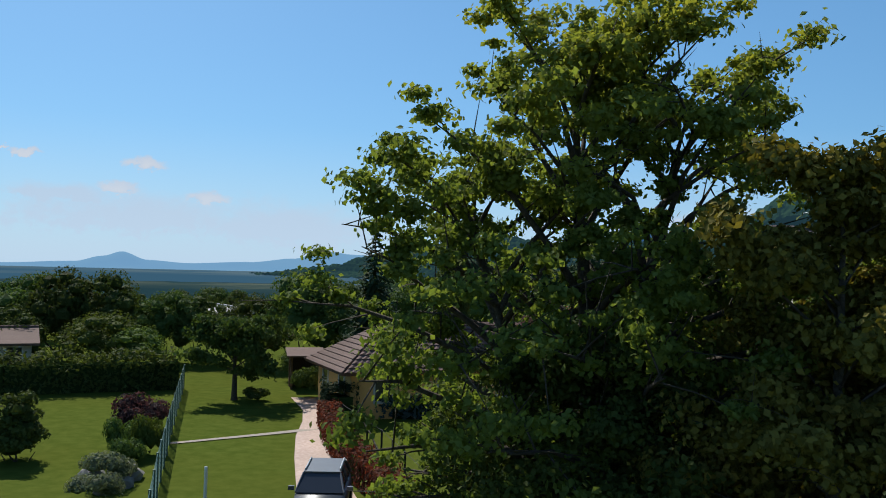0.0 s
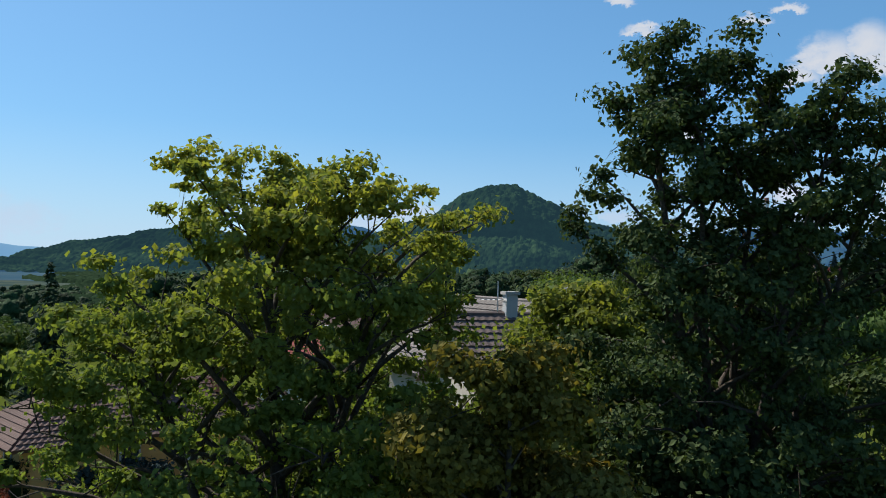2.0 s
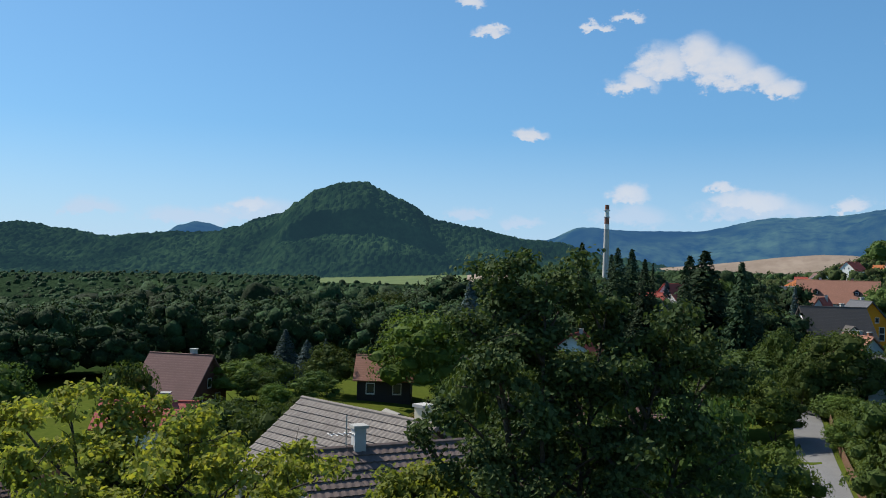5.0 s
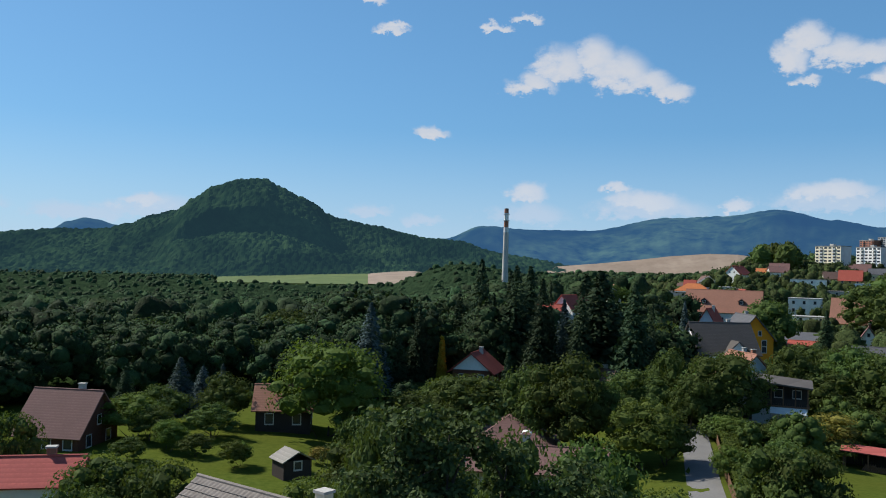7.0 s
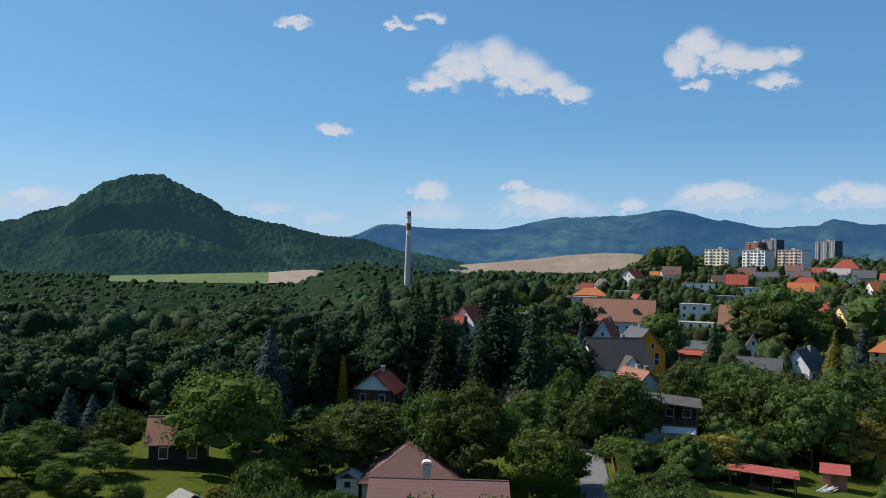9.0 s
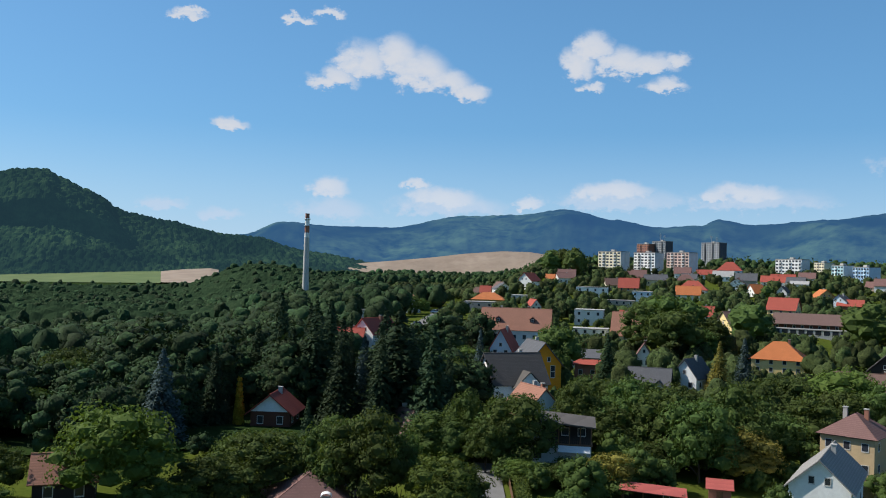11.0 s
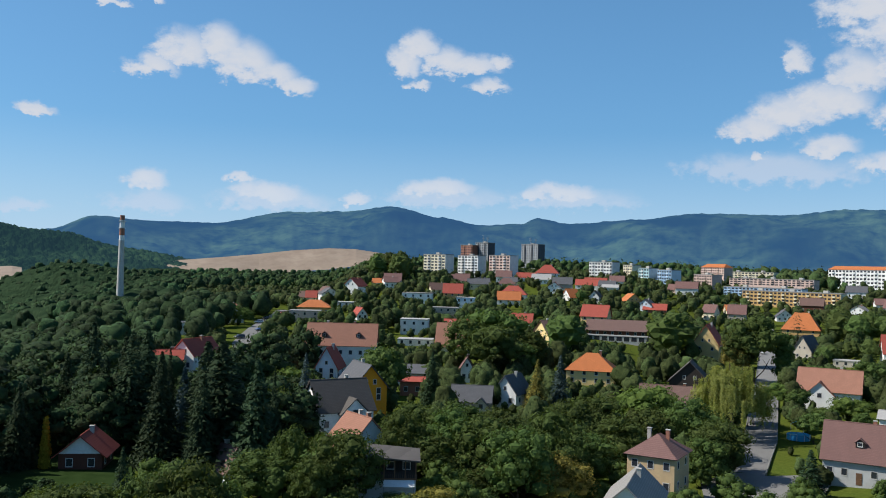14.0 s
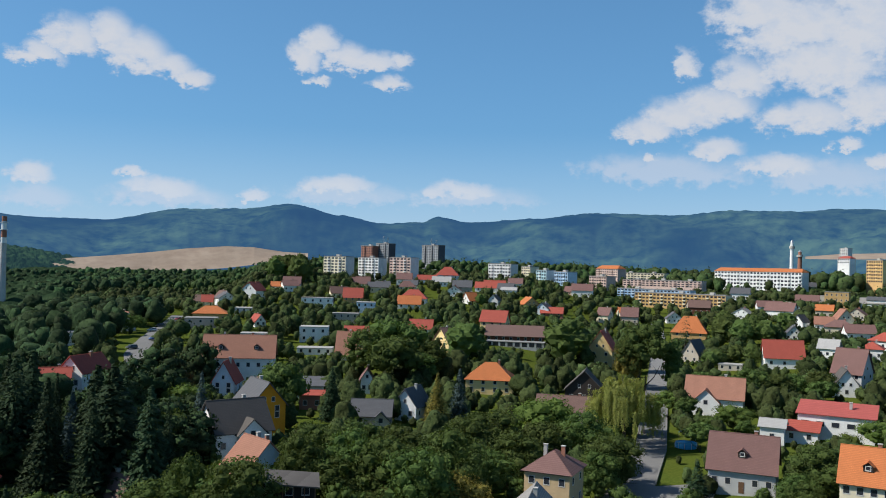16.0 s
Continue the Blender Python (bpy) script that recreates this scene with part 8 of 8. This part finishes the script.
M["pool_blue"] = rough_surface("pool_liner", (0.05, 0.32, 0.62), (0.07, 0.38, 0.68), 3, 0.5, 0.5, 0.02)
M["pool_water"] = rough_surface("pool_water_blue", (0.08, 0.42, 0.62), (0.10, 0.48, 0.66), 3, 0.5, 0.08, 0.05, spec=0.5)
pool(150.0, 141.0, 2.4)


def tarp(x, y, rot, w, d, h, mat, label):
    """A ridge tent of sheet on four poles."""
    root = place("garden_tent", pose(x, y, land(x, y), 0, 0, rot), label, "tent")
    bm = bmesh.new()
    roof_slab(bm, Vector((-w / 2, -d / 2, h)), Vector((w / 2, -d / 2, h)), Vector((w / 2, 0, h * 1.35)), Vector((-w / 2, 0, h * 1.35)), 0.03)
    part("canopy", bm, mat, root)
    bm = bmesh.new()
    roof_slab(bm, Vector((w / 2, d / 2, h)), Vector((-w / 2, d / 2, h)), Vector((-w / 2, 0.01, h * 1.35)), Vector((w / 2, 0.01, h * 1.35)), 0.03)
    part("canopy", bm, mat, root)
    for sx in (-1, 1):
        for sy in (-1, 1):
            bm = bmesh.new()
            tube(bm, (sx * w * 0.48, sy * d * 0.48, 0), (sx * w * 0.48, sy * d * 0.48, h), 0.04, 0.04, 6)
            part("pole", bm, "steel", root)


tarp(154.0, 144.4, 20, 3.0, 3.0, 2.2, "pool_blue", "bright blue garden tent beside the pool")


def hip_fittings():
    """Cowls on the mauve roof: a rendered chimney under a pale sheet cowl, and a round vent cap."""
    root = place("chimney", pose(9.9, 98.8, land(9.9, 98.8) + 3.4, 0, 0, -6), "rendered chimney with a curved pale sheet cowl", "chimney")
    bm = bmesh.new()
    box(bm, -0.45, 0.45, -0.4, 0.4, -2.5, 2.1)
    part("shaft", bm, "wall_gray", root)
    verts, faces = [], []
    for i in range(9):
        a = math.pi * i / 8
        for yy in (-0.55, 0.55):
            for rr in (0.62, 0.57):
                verts.append((rr * math.cos(a), yy, 2.25 + rr * 0.6 * math.sin(a)))
    for i in range(8):
        b = i * 4
        faces += [(b, b + 4, b + 6, b + 2), (b + 1, b + 3, b + 7, b + 5), (b, b + 1, b + 5, b + 4), (b + 2, b + 6, b + 7, b + 3)]
    mesh_part("cowl", verts, faces, "wall_white", root, "pale curved sheet cowl")
    for s in (-0.5, 0.5):
        bm = bmesh.new()
        tube(bm, (s, 0, 2.0), (s, 0, 2.3), 0.04, 0.04, 6)
        part("bracket", bm, "steel", root)


hip_fittings()


def roof_mast(x, y, z, h, label):
    root = place("roof_aerial", pose(x, y, z), label, "aerial", "roof aerials")
    bm = bmesh.new()
    tube(bm, (0, 0, 0), (0, 0, h), 0.35, 0.2, 6)
    part("mast", bm, "steel", root)
    for k in range(3):
        bm = bmesh.new()
        box(bm, -1.6, 1.6, -0.15, 0.15, h * (0.55 + 0.17 * k), h * (0.55 + 0.17 * k) + 0.3)
        part("arm", bm, "steel", root)


def garden_hut(x, y, rot, w, d, h, wall, roof, label):
    root = place("garden_hut", pose(x, y, land(x, y), 0, 0, rot), label, "hut")
    bm = bmesh.new()
    box(bm, -w / 2, w / 2, -d / 2, d / 2, -0.3, h)
    part("wall", bm, "wall_" + wall, root)
    for s in (-1, 1):
        bm = bmesh.new()
        q = [Vector((s * (w / 2 + 0.25), -d / 2 - 0.3, h - 0.1)), Vector((s * (w / 2 + 0.25), d / 2 + 0.3, h - 0.1)), Vector((s * 0.01, d / 2 + 0.3, h + w * 0.28)), Vector((s * 0.01, -d / 2 - 0.3, h + w * 0.28))]
        roof_slab(bm, *(q if s > 0 else q[::-1]), 0.08)
        part("roof", bm, "roof_" + roof, root)
    window_part(root, 0, -d / 2 - 0.03, 0.9, 0.9, 0.9)


garden_hut(-14.1, 83.8, 35, 2.9, 2.6, 1.8, "dark", "moss", "dark garden hut with weathered grey shingles")
garden_hut(1.2, 104.0, -10, 2.6, 2.6, 2.0, "cream", "pale", "small garden hut with a pale sheet roof")
garden_hut(84.0, 168.0, -40, 3.2, 3.0, 2.2, "white", "slate", "white garden hut among fruit trees")

for mx, my, mh in ((472.0, 926.6, 9.0), (476.5, 924.8, 7.0), (528.0, 910.4, 8.0), (533.5, 908.0, 6.5)):
    roof_mast(mx, my, (63.6 if mx < 500 else 63.4) + 0.6, mh, "steel aerial mast on a tower block roof")


def lookout_tower(x, y, top, r, wall, label):
    """A slim tower with a gallery and a cap, far behind the blocks."""
    z = land(x, y)
    h = top - z
    root = place("tower", pose(x, y, z), label, "tower")
    for name, lo, hi, r0, r1, m in (("shaft", -2, 0.8, r, r * 0.8, wall), ("gallery", 0.802, 0.86, r * 1.25, r * 1.25, "concrete"), ("lantern", 0.862, 0.95, r * 0.7, r * 0.65, wall), ("cap", 0.952, 1.0, r * 0.8, r * 0.1, "steel")):
        bm = bmesh.new()
        tube(bm, (0, 0, h * lo if lo > 0 else lo), (0, 0, h * hi), r0, r1, 16)
        part(name, bm, m, root)


lookout_tower(1033.8, 786.4, 87.9, 3.0, "wall_white", "slim white tower beyond the blocks of flats")
lookout_tower(1120.0, 838.0, 76.7, 3.6, "wall_brick", "brown brick tower beyond the blocks of flats")

# ---- planted trees ----
seed_tree("yew", "yew_tree", stem_mesh(0.5, 0.03, 2), lump_crown(171, [(0.12 * math.cos(k * 2.4), 0.12 * math.sin(k * 2.4), 0.2 + 0.055 * k, 0.24 - 0.012 * k) for k in range(13)], 3200, 0.045), "leaf", "dense dark green oval tree standing on the lawn", "tree")
plant("yew", -32.7, 17.5, 2.9, 3.3)
plant("broad1", -62.4, 36.4, 7.3, 6.6)
plant("broad2", -60.4, 39.2, 7.1, 6.4)
plant("broad0", -64.0, 33.4, 5.6, 6.0)
plant("broad3", -56.4, 41.7, 5.7, 5.6)
plant("broad1", -54.8, 43.4, 5.5, 5.4)
plant("bright0", -54.0, 34.4, 4.3, 5.6)
plant("bright1", -51.6, 35.6, 3.4, 4.4)
plant("broad0", -47.0, 46.9, 7.6, 7.0)
plant("broad2", -50.2, 44.6, 5.6, 5.4)
plant("broad3", -44.0, 47.6, 6.9, 6.6)
plant("broad1", -59.5, 31.0, 4.6, 5.0)
plant("broad2", -63.6, 27.0, 4.2, 5.6)
plant("broad0", -66.0, 22.0, 4.4, 5.6)
plant("spruce0", -36.4, 42.5, 11.1)
plant("broad1", -71.5, 37.5, 3.0, 6.5)
plant("bright1", -64.4, 55.5, 2.7, 5.2)
plant("broad0", -68.5, 63.6, 2.2, 6.7)
plant("broad3", -42.0, 42.1, 2.3, 3.8)
plant("broad0", -47.6, 70.0, 7.7, 9.2)
plant("tall1", -29.4, 41.2, 9.5, 4.0)
plant("broad1", -0.3, 52.3, 10.5, 6.8)
plant("broad2", 4.0, 46.2, 12.0, 5.9)
plant("broad0", 8.8, 49.8, 10.9, 6.9)
plant("broad3", -3.1, 48.8, 12.3, 4.9)
plant("broad0", 26.4, 62.3, 8.5, 7.3)
plant("broad1", -22.6, 59.3, 7.1, 8.0)
plant("broad0", -18.3, 58.0, 7.1, 6.1)
plant("broad2", -19.6, 46.7, 8.2, 5.5)
plant("broad3", -6.6, 74.1, 7.9, 5.4)
plant("broad0", 25.2, 62.8, 8.9, 8.0)
plant("broad0", 217.3, 571.8, 21.8, 60.6)
plant("broad3", 245.0, 259.0, 1.6, 19.3)
plant("broad1", 232.3, 246.8, 3.6, 11.8)
plant("tall0", 230.9, 242.2, 15.0, 19.2)
plant("spruce2", 283.5, 267.7, 23.9)
plant("broad2", 348.3, 297.2, 15.8, 49.6)
plant("broad3", 328.8, 267.6, 13.8, 34.4)
plant("broad0", 269.6, 232.4, 9.5, 32.1)
plant("spruce0", 306.8, 458.2, 11.5, 24.4)
plant("broad0", 294.6, 445.9, 7.6, 28.9)
plant("broad0", 239.6, 635.3, 22.8, 55.1)
plant("broad1", 249.6, 631.4, 21.6, 36.7)
plant("broad2", 153.5, 503.1, 19.3, 38.0)
plant("broad3", -32.9, 66.8, 8.5, 5.7)
plant("bright1", -2.1, 55.4, 8.0)
plant("broad0", -6.3, 67.2, 6.7)
plant("bright1", -7.6, 54.4, 6.9)
plant("broad3", -4.9, 52.5, 7.3)
plant("broad0", -1.8, 71.4, 4.2)
plant("broad2", 2.5, 64.0, 4.9)
plant("broad2", -7.7, 71.4, 4.4)
plant("broad2", -0.1, 68.0, 6.6)
plant("bright0", -9.8, 69.6, 3.3, 4.7)
plant("bright0", -2.0, 60.1, 4.3)
plant("bright0", 4.9, 59.0, 5.3)
plant("bright0", -2.0, 65.8, 5.1)
plant("broad0", 0.5, 57.2, 4.8)
plant("broad3", 4.5, 51.7, 6.7)
plant("broad0", 8.0, 66.6, 4.2)
plant("broad3", 3.5, 54.9, 5.9)
plant("broad0", -7.2, 64.0, 4.6)
plant("broad0", -6.7, 58.2, 5.6)
plant("broad0", 6.9, 56.9, 5.4)
plant("bright1", 6.9, 64.2, 4.1)
plant("broad0", 7.9, 60.3, 4.1)
plant("bright0", -9.0, 67.6, 3.8)
plant("bright0", 15.4, 58.3, 6.0)
plant("tall0", 36.7, 64.6, 5.2)
plant("bright1", 33.8, 53.3, 6.3)
plant("broad3", 38.7, 57.1, 6.1)
plant("broad0", 40.2, 49.3, 5.9)
plant("broad1", 40.9, 62.0, 6.1)
plant("broad2", -91.0, 41.5, 3.8)
plant("broad1", -102.2, 32.9, 4.7)
plant("broad2", -129.0, 70.0, 3.8)
plant("broad2", -69.4, 79.7, 3.8)
plant("spruce1", -134.1, 45.7, 4.5)
plant("tall0", -79.6, 104.4, 6.3)
plant("tall0", -79.9, 85.8, 4.5)
plant("broad3", -111.6, 37.7, 6.1)
plant("broad3", -95.2, 81.6, 4.7)
plant("broad0", -73.0, 26.3, 4.5)
plant("tall0", -94.9, 48.2, 5.3)
plant("broad2", -67.2, 23.4, 3.9)
plant("broad0", -79.1, 23.6, 5.8)
plant("broad2", -75.8, 24.1, 5.4)
plant("broad2", -80.5, 50.0, 4.8)
plant("tall0", -96.6, 37.7, 5.6)
plant("broad3", -87.0, 65.5, 4.9)
plant("broad2", -59.9, 66.6, 4.9)
plant("spruce1", -130.9, 62.9, 4.5)
plant("broad2", -67.3, 85.1, 6.1)
plant("broad3", -126.2, 46.1, 5.7)
plant("broad0", -78.7, 43.5, 6.5)
plant("broad3", -87.0, 70.9, 5.3)
plant("broad1", -101.3, 36.1, 4.1)
plant("tall0", -72.7, 62.5, 5.0)
plant("broad1", -123.6, 67.3, 3.5)
plant("bright0", -13.5, 105.3, 12.0, 14.6, label="large full-crowned green tree beside the log hut")
plant("broad1", -24.3, 106.9, 7.5, 12.3)
plant("bluespruce", -34.1, 114.2, 7.6, 12.2)
plant("bluespruce", -33.3, 122.2, 5.7, 9.4)
plant("bluespruce", -31.3, 125.3, 5.8, 6.6)
plant("bright0", -28.7, 92.8, 3.3, 5.6)
plant("bright1", -20.2, 86.3, 2.8, 4.8)
plant("bluespruce", -11.2, 137.2, 14.7, 16.7)
plant("cypress", 0.2, 160.0, 7.5, 7.0)
plant("nearbroad0", 39.5, 120.9, 11.7, 12.0)
plant("bright0", 36.9, 111.7, 4.4, 7.6)
plant("bright1", 53.7, 119.6, 5.4, 6.8)
plant("nearbroad2", 63.9, 125.3, 5.3, 8.4)
plant("nearbroad1", 45.1, 115.2, 3.8, 8.0)
plant("bush0", 47.5, 108.8, 2.7, 6.2)
plant("nearbroad1", 72.0, 126.6, 4.9, 6.6)
plant("nearbroad0", 74.0, 386.0, 9.0, 10.0)
plant("nearbroad1", 80.5, 391.0, 7.5, 9.0)
plant("nearbroad2", 69.5, 392.0, 8.5, 9.0)
plant("spruce0", -8.1, 149.4, 12.1, 14.6)
plant("spruce1", -3.8, 151.6, 14.1, 12.0)
plant("broad2", -20.6, 173.4, 11.5, 19.6)
plant("broad3", -29.2, 167.1, 11.2, 19.0)
plant("broad0", -32.1, 146.2, 7.5, 12.8)
plant("broad1", -46.6, 157.9, 8.8, 15.0)
plant("spruce2", -38.1, 160.2, 11.2, 12.6)
plant("broad2", -45.2, 132.1, 7.8, 13.3)
plant("spruce0", -40.0, 110.6, 6.7, 11.4)
plant("broad3", -37.9, 144.8, 6.6, 9.7)
plant("broad0", -56.8, 168.4, 9.0, 15.3)
plant("broad1", -34.0, 106.4, 5.0, 7.4)
plant("broad1", -3.3, 106.6, 7.3, 9.8)
plant("broad2", -9.9, 102.7, 5.0, 6.4)
plant("broad3", 3.7, 112.6, 8.9, 12.8)
plant("broad0", -0.9, 107.6, 6.0, 9.0)
plant("broad2", 0.4, 118.1, 6.7, 8.1)
plant("golden", -12.3, 90.8, 1.9, 3.2)
plant("bright0", -6.6, 102.4, 4.5, 6.2)
plant("spruce1", 9.2, 119.3, 10.9, 8.9)
plant("broad1", 16.3, 106.9, 13.4, 12.3)
plant("broad2", 11.7, 109.0, 11.6, 9.1)
plant("broad3", 20.1, 107.8, 9.6, 6.7)
plant("bright1", 23.3, 99.5, 8.4, 9.9)
plant("broad0", 29.1, 128.4, 7.2, 11.0)
plant("broad2", 26.4, 100.8, 6.5, 7.2)
plant("bush0", 17.9, 104.1, 4.1, 3.2)
plant("bush1", 6.3, 111.0, 2.8, 2.7)
plant("spruce2", 7.7, 171.5, 22.7, 19.7)
plant("spruce1", 3.7, 181.6, 16.0, 15.4)
plant("spruce1", 13.7, 175.1, 20.5, 16.9)
plant("spruce2", 17.0, 168.8, 21.4, 21.4)
plant("spruce0", 19.7, 158.4, 18.8, 9.1)
plant("spruce2", 25.7, 155.5, 20.5, 22.8)
plant("spruce1", 31.4, 161.6, 17.5, 15.9)
plant("spruce2", 30.2, 136.4, 20.0, 17.7)
plant("spruce0", 35.2, 145.6, 17.0, 9.0)
plant("bluespruce", 20.5, 148.2, 12.3, 8.4)
plant("bluespruce", 50.9, 182.7, 15.3, 10.8)
plant("cypress", 0.1, 149.6, 8.9, 6.4)
plant("bright0", 38.7, 160.0, 11.8, 9.2)
plant("spruce1", 10.4, 176.3, 15.8, 14.9)
plant("broad1", 40.1, 124.9, 10.7, 15.2)
plant("broad0", 34.5, 119.8, 7.9, 6.7)
plant("bush0", 38.2, 114.5, 3.9, 5.3)
plant("broad2", 43.5, 110.9, 4.6, 7.8)
plant("golden", 49.4, 111.2, 5.9, 8.9)
plant("broad3", 61.3, 125.0, 4.6, 7.8)
plant("bright1", 68.7, 129.6, 4.2, 7.1)
plant("broad0", 35.2, 92.7, 4.4, 7.5)
plant("bright0", 42.5, 96.2, 4.3, 7.3)
plant("broad1", 39.0, 91.7, 3.3, 5.6)
plant("bright1", 30.4, 91.8, 3.9, 4.4)
plant("broad0", 64.2, 147.3, 9.8, 12.1)
plant("broad1", 63.4, 135.6, 12.9, 13.1)
plant("broad2", 55.3, 136.9, 11.8, 9.8)
plant("broad3", 67.0, 129.4, 13.0, 13.0)
plant("broad0", 69.0, 121.5, 13.2, 12.6)
plant("broad1", 78.8, 127.3, 15.2, 13.8)
plant("broad2", 70.3, 140.6, 6.8, 11.4)
plant("broad3", 87.5, 146.5, 7.5, 12.8)
plant("broad1", 77.0, 142.7, 8.2, 10.6)
plant("broad3", 63.7, 138.2, 6.9, 9.7)
plant("golden", 76.5, 120.5, 9.0, 12.9)
plant("spruce1", 86.7, 196.4, 13.6, 12.2)
plant("broad1", 72.0, 191.6, 16.1, 15.9)
plant("broad0", 126.2, 238.4, 20.7, 24.1)
plant("tall1", 116.5, 237.7, 18.4, 22.8)
plant("broad0", 61.5, 146.0, 11.6, 12.8)
plant("broad1", 71.8, 148.5, 11.9, 14.5)
plant("broad2", 76.8, 144.3, 11.4, 13.0)
plant("broad3", 81.9, 140.3, 10.6, 13.6)
plant("broad1", 93.5, 144.8, 13.0, 14.4)
plant("broad0", 101.9, 148.2, 12.6, 15.0)
plant("broad2", 60.2, 132.9, 9.1, 12.8)
plant("broad1", 67.6, 128.7, 9.3, 13.3)
plant("broad0", 78.0, 131.5, 9.7, 12.8)
plant("broad3", 88.0, 132.3, 10.3, 13.9)
plant("broad2", 99.2, 137.3, 11.2, 13.5)
plant("bright0", 120.2, 155.9, 11.9, 14.7)
plant("broad1", 118.4, 140.1, 12.8, 14.1)
plant("broad3", 115.2, 126.9, 11.5, 12.6)
plant("broad0", 109.9, 124.9, 9.5, 9.6)
plant("broad1", 56.1, 142.8, 7.7, 11.2)
plant("broad0", 110.4, 142.0, 10.6, 13.1)
plant("bright1", 45.6, 135.5, 6.3, 10.7)
plant("bright0", 39.4, 134.3, 5.2, 8.8)
plant("goldspruce", 105.5, 177.4, 14.2, 16.7)
plant("bluespruce", 111.6, 177.2, 15.1, 13.7)
plant("spruce0", 86.8, 196.1, 12.3, 11.7)
plant("bright0", 53.1, 208.3, 8.8, 15.0)
plant("spruce2", 26.6, 146.6, 21.5, 32.7)
plant("spruce0", 13.9, 163.5, 21.5, 24.3)
plant("bluespruce", 22.1, 157.5, 15.7, 14.1)
plant("spruce2", 17.1, 148.1, 19.4, 15.8)
plant("spruce0", 22.8, 142.2, 19.4, 15.0)
plant("broad2", 34.0, 129.6, 10.7, 7.4)
plant("broad0", 117.6, 222.2, 17.8, 19.1)
plant("tall0", 130.0, 227.4, 15.2, 24.4)
plant("tall1", 166.8, 262.4, 15.0, 21.0)
plant("broad1", 214.0, 262.8, 18.9, 27.2)
plant("broad2", 199.7, 205.4, 22.3, 18.9)
plant("tall0", 196.9, 208.7, 18.1, 20.5)
plant("poplar", 207.5, 201.8, 16.6, 22.3)
plant("golden", 195.5, 209.3, 16.3, 10.2)
plant("broad1", 214.0, 162.1, 13.2, 22.4)
plant("broad0", 207.0, 166.2, 11.3, 19.2)
plant("broad3", 218.0, 155.8, 11.0, 17.7)
plant("broad2", 166.1, 136.3, 9.4, 15.6)
plant("broad0", 162.1, 144.8, 6.6, 11.2)
plant("bright0", 169.8, 144.4, 6.8, 10.4)
plant("broad1", 142.4, 100.8, 10.0, 13.7)
plant("broad2", 133.6, 98.4, 6.8, 10.9)
plant("spruce1", 120.9, 110.7, 9.1, 15.5)
plant("bright0", 169.6, 114.1, 5.9, 10.0)
plant("broad1", 149.9, 136.7, 6.9, 9.6)
plant("broad0", 326.2, 278.5, 14.2, 24.1)
plant("broad1", 373.4, 283.7, 14.1, 24.0)
plant("broad3", 208.6, 189.6, 7.8, 13.3)
plant("bright0", 182.4, 114.6, 6.8, 10.7)
plant("bright1", 169.0, 166.0, 7.4, 9.1)
plant("broad0", 170.7, 160.7, 6.5, 11.0)
plant("broad2", 351.9, 227.4, 14.7, 25.0)
plant("broad1", 149.0, 153.5, 6.9, 10.0)
plant("bright0", -14.6, 86.4, 2.2, 3.4)
plant("broad2", -25.2, 90.2, 2.5, 3.8)
plant("bright1", -34.4, 97.8, 5.2, 7.8)
plant("broad1", -26.0, 99.3, 4.1, 6.2)
plant("broad3", -32.2, 96.9, 4.0, 6.0)
plant("broad0", -9.4, 92.7, 2.6, 3.9)
plant("broad1", -31.1, 87.3, 2.6, 3.9)
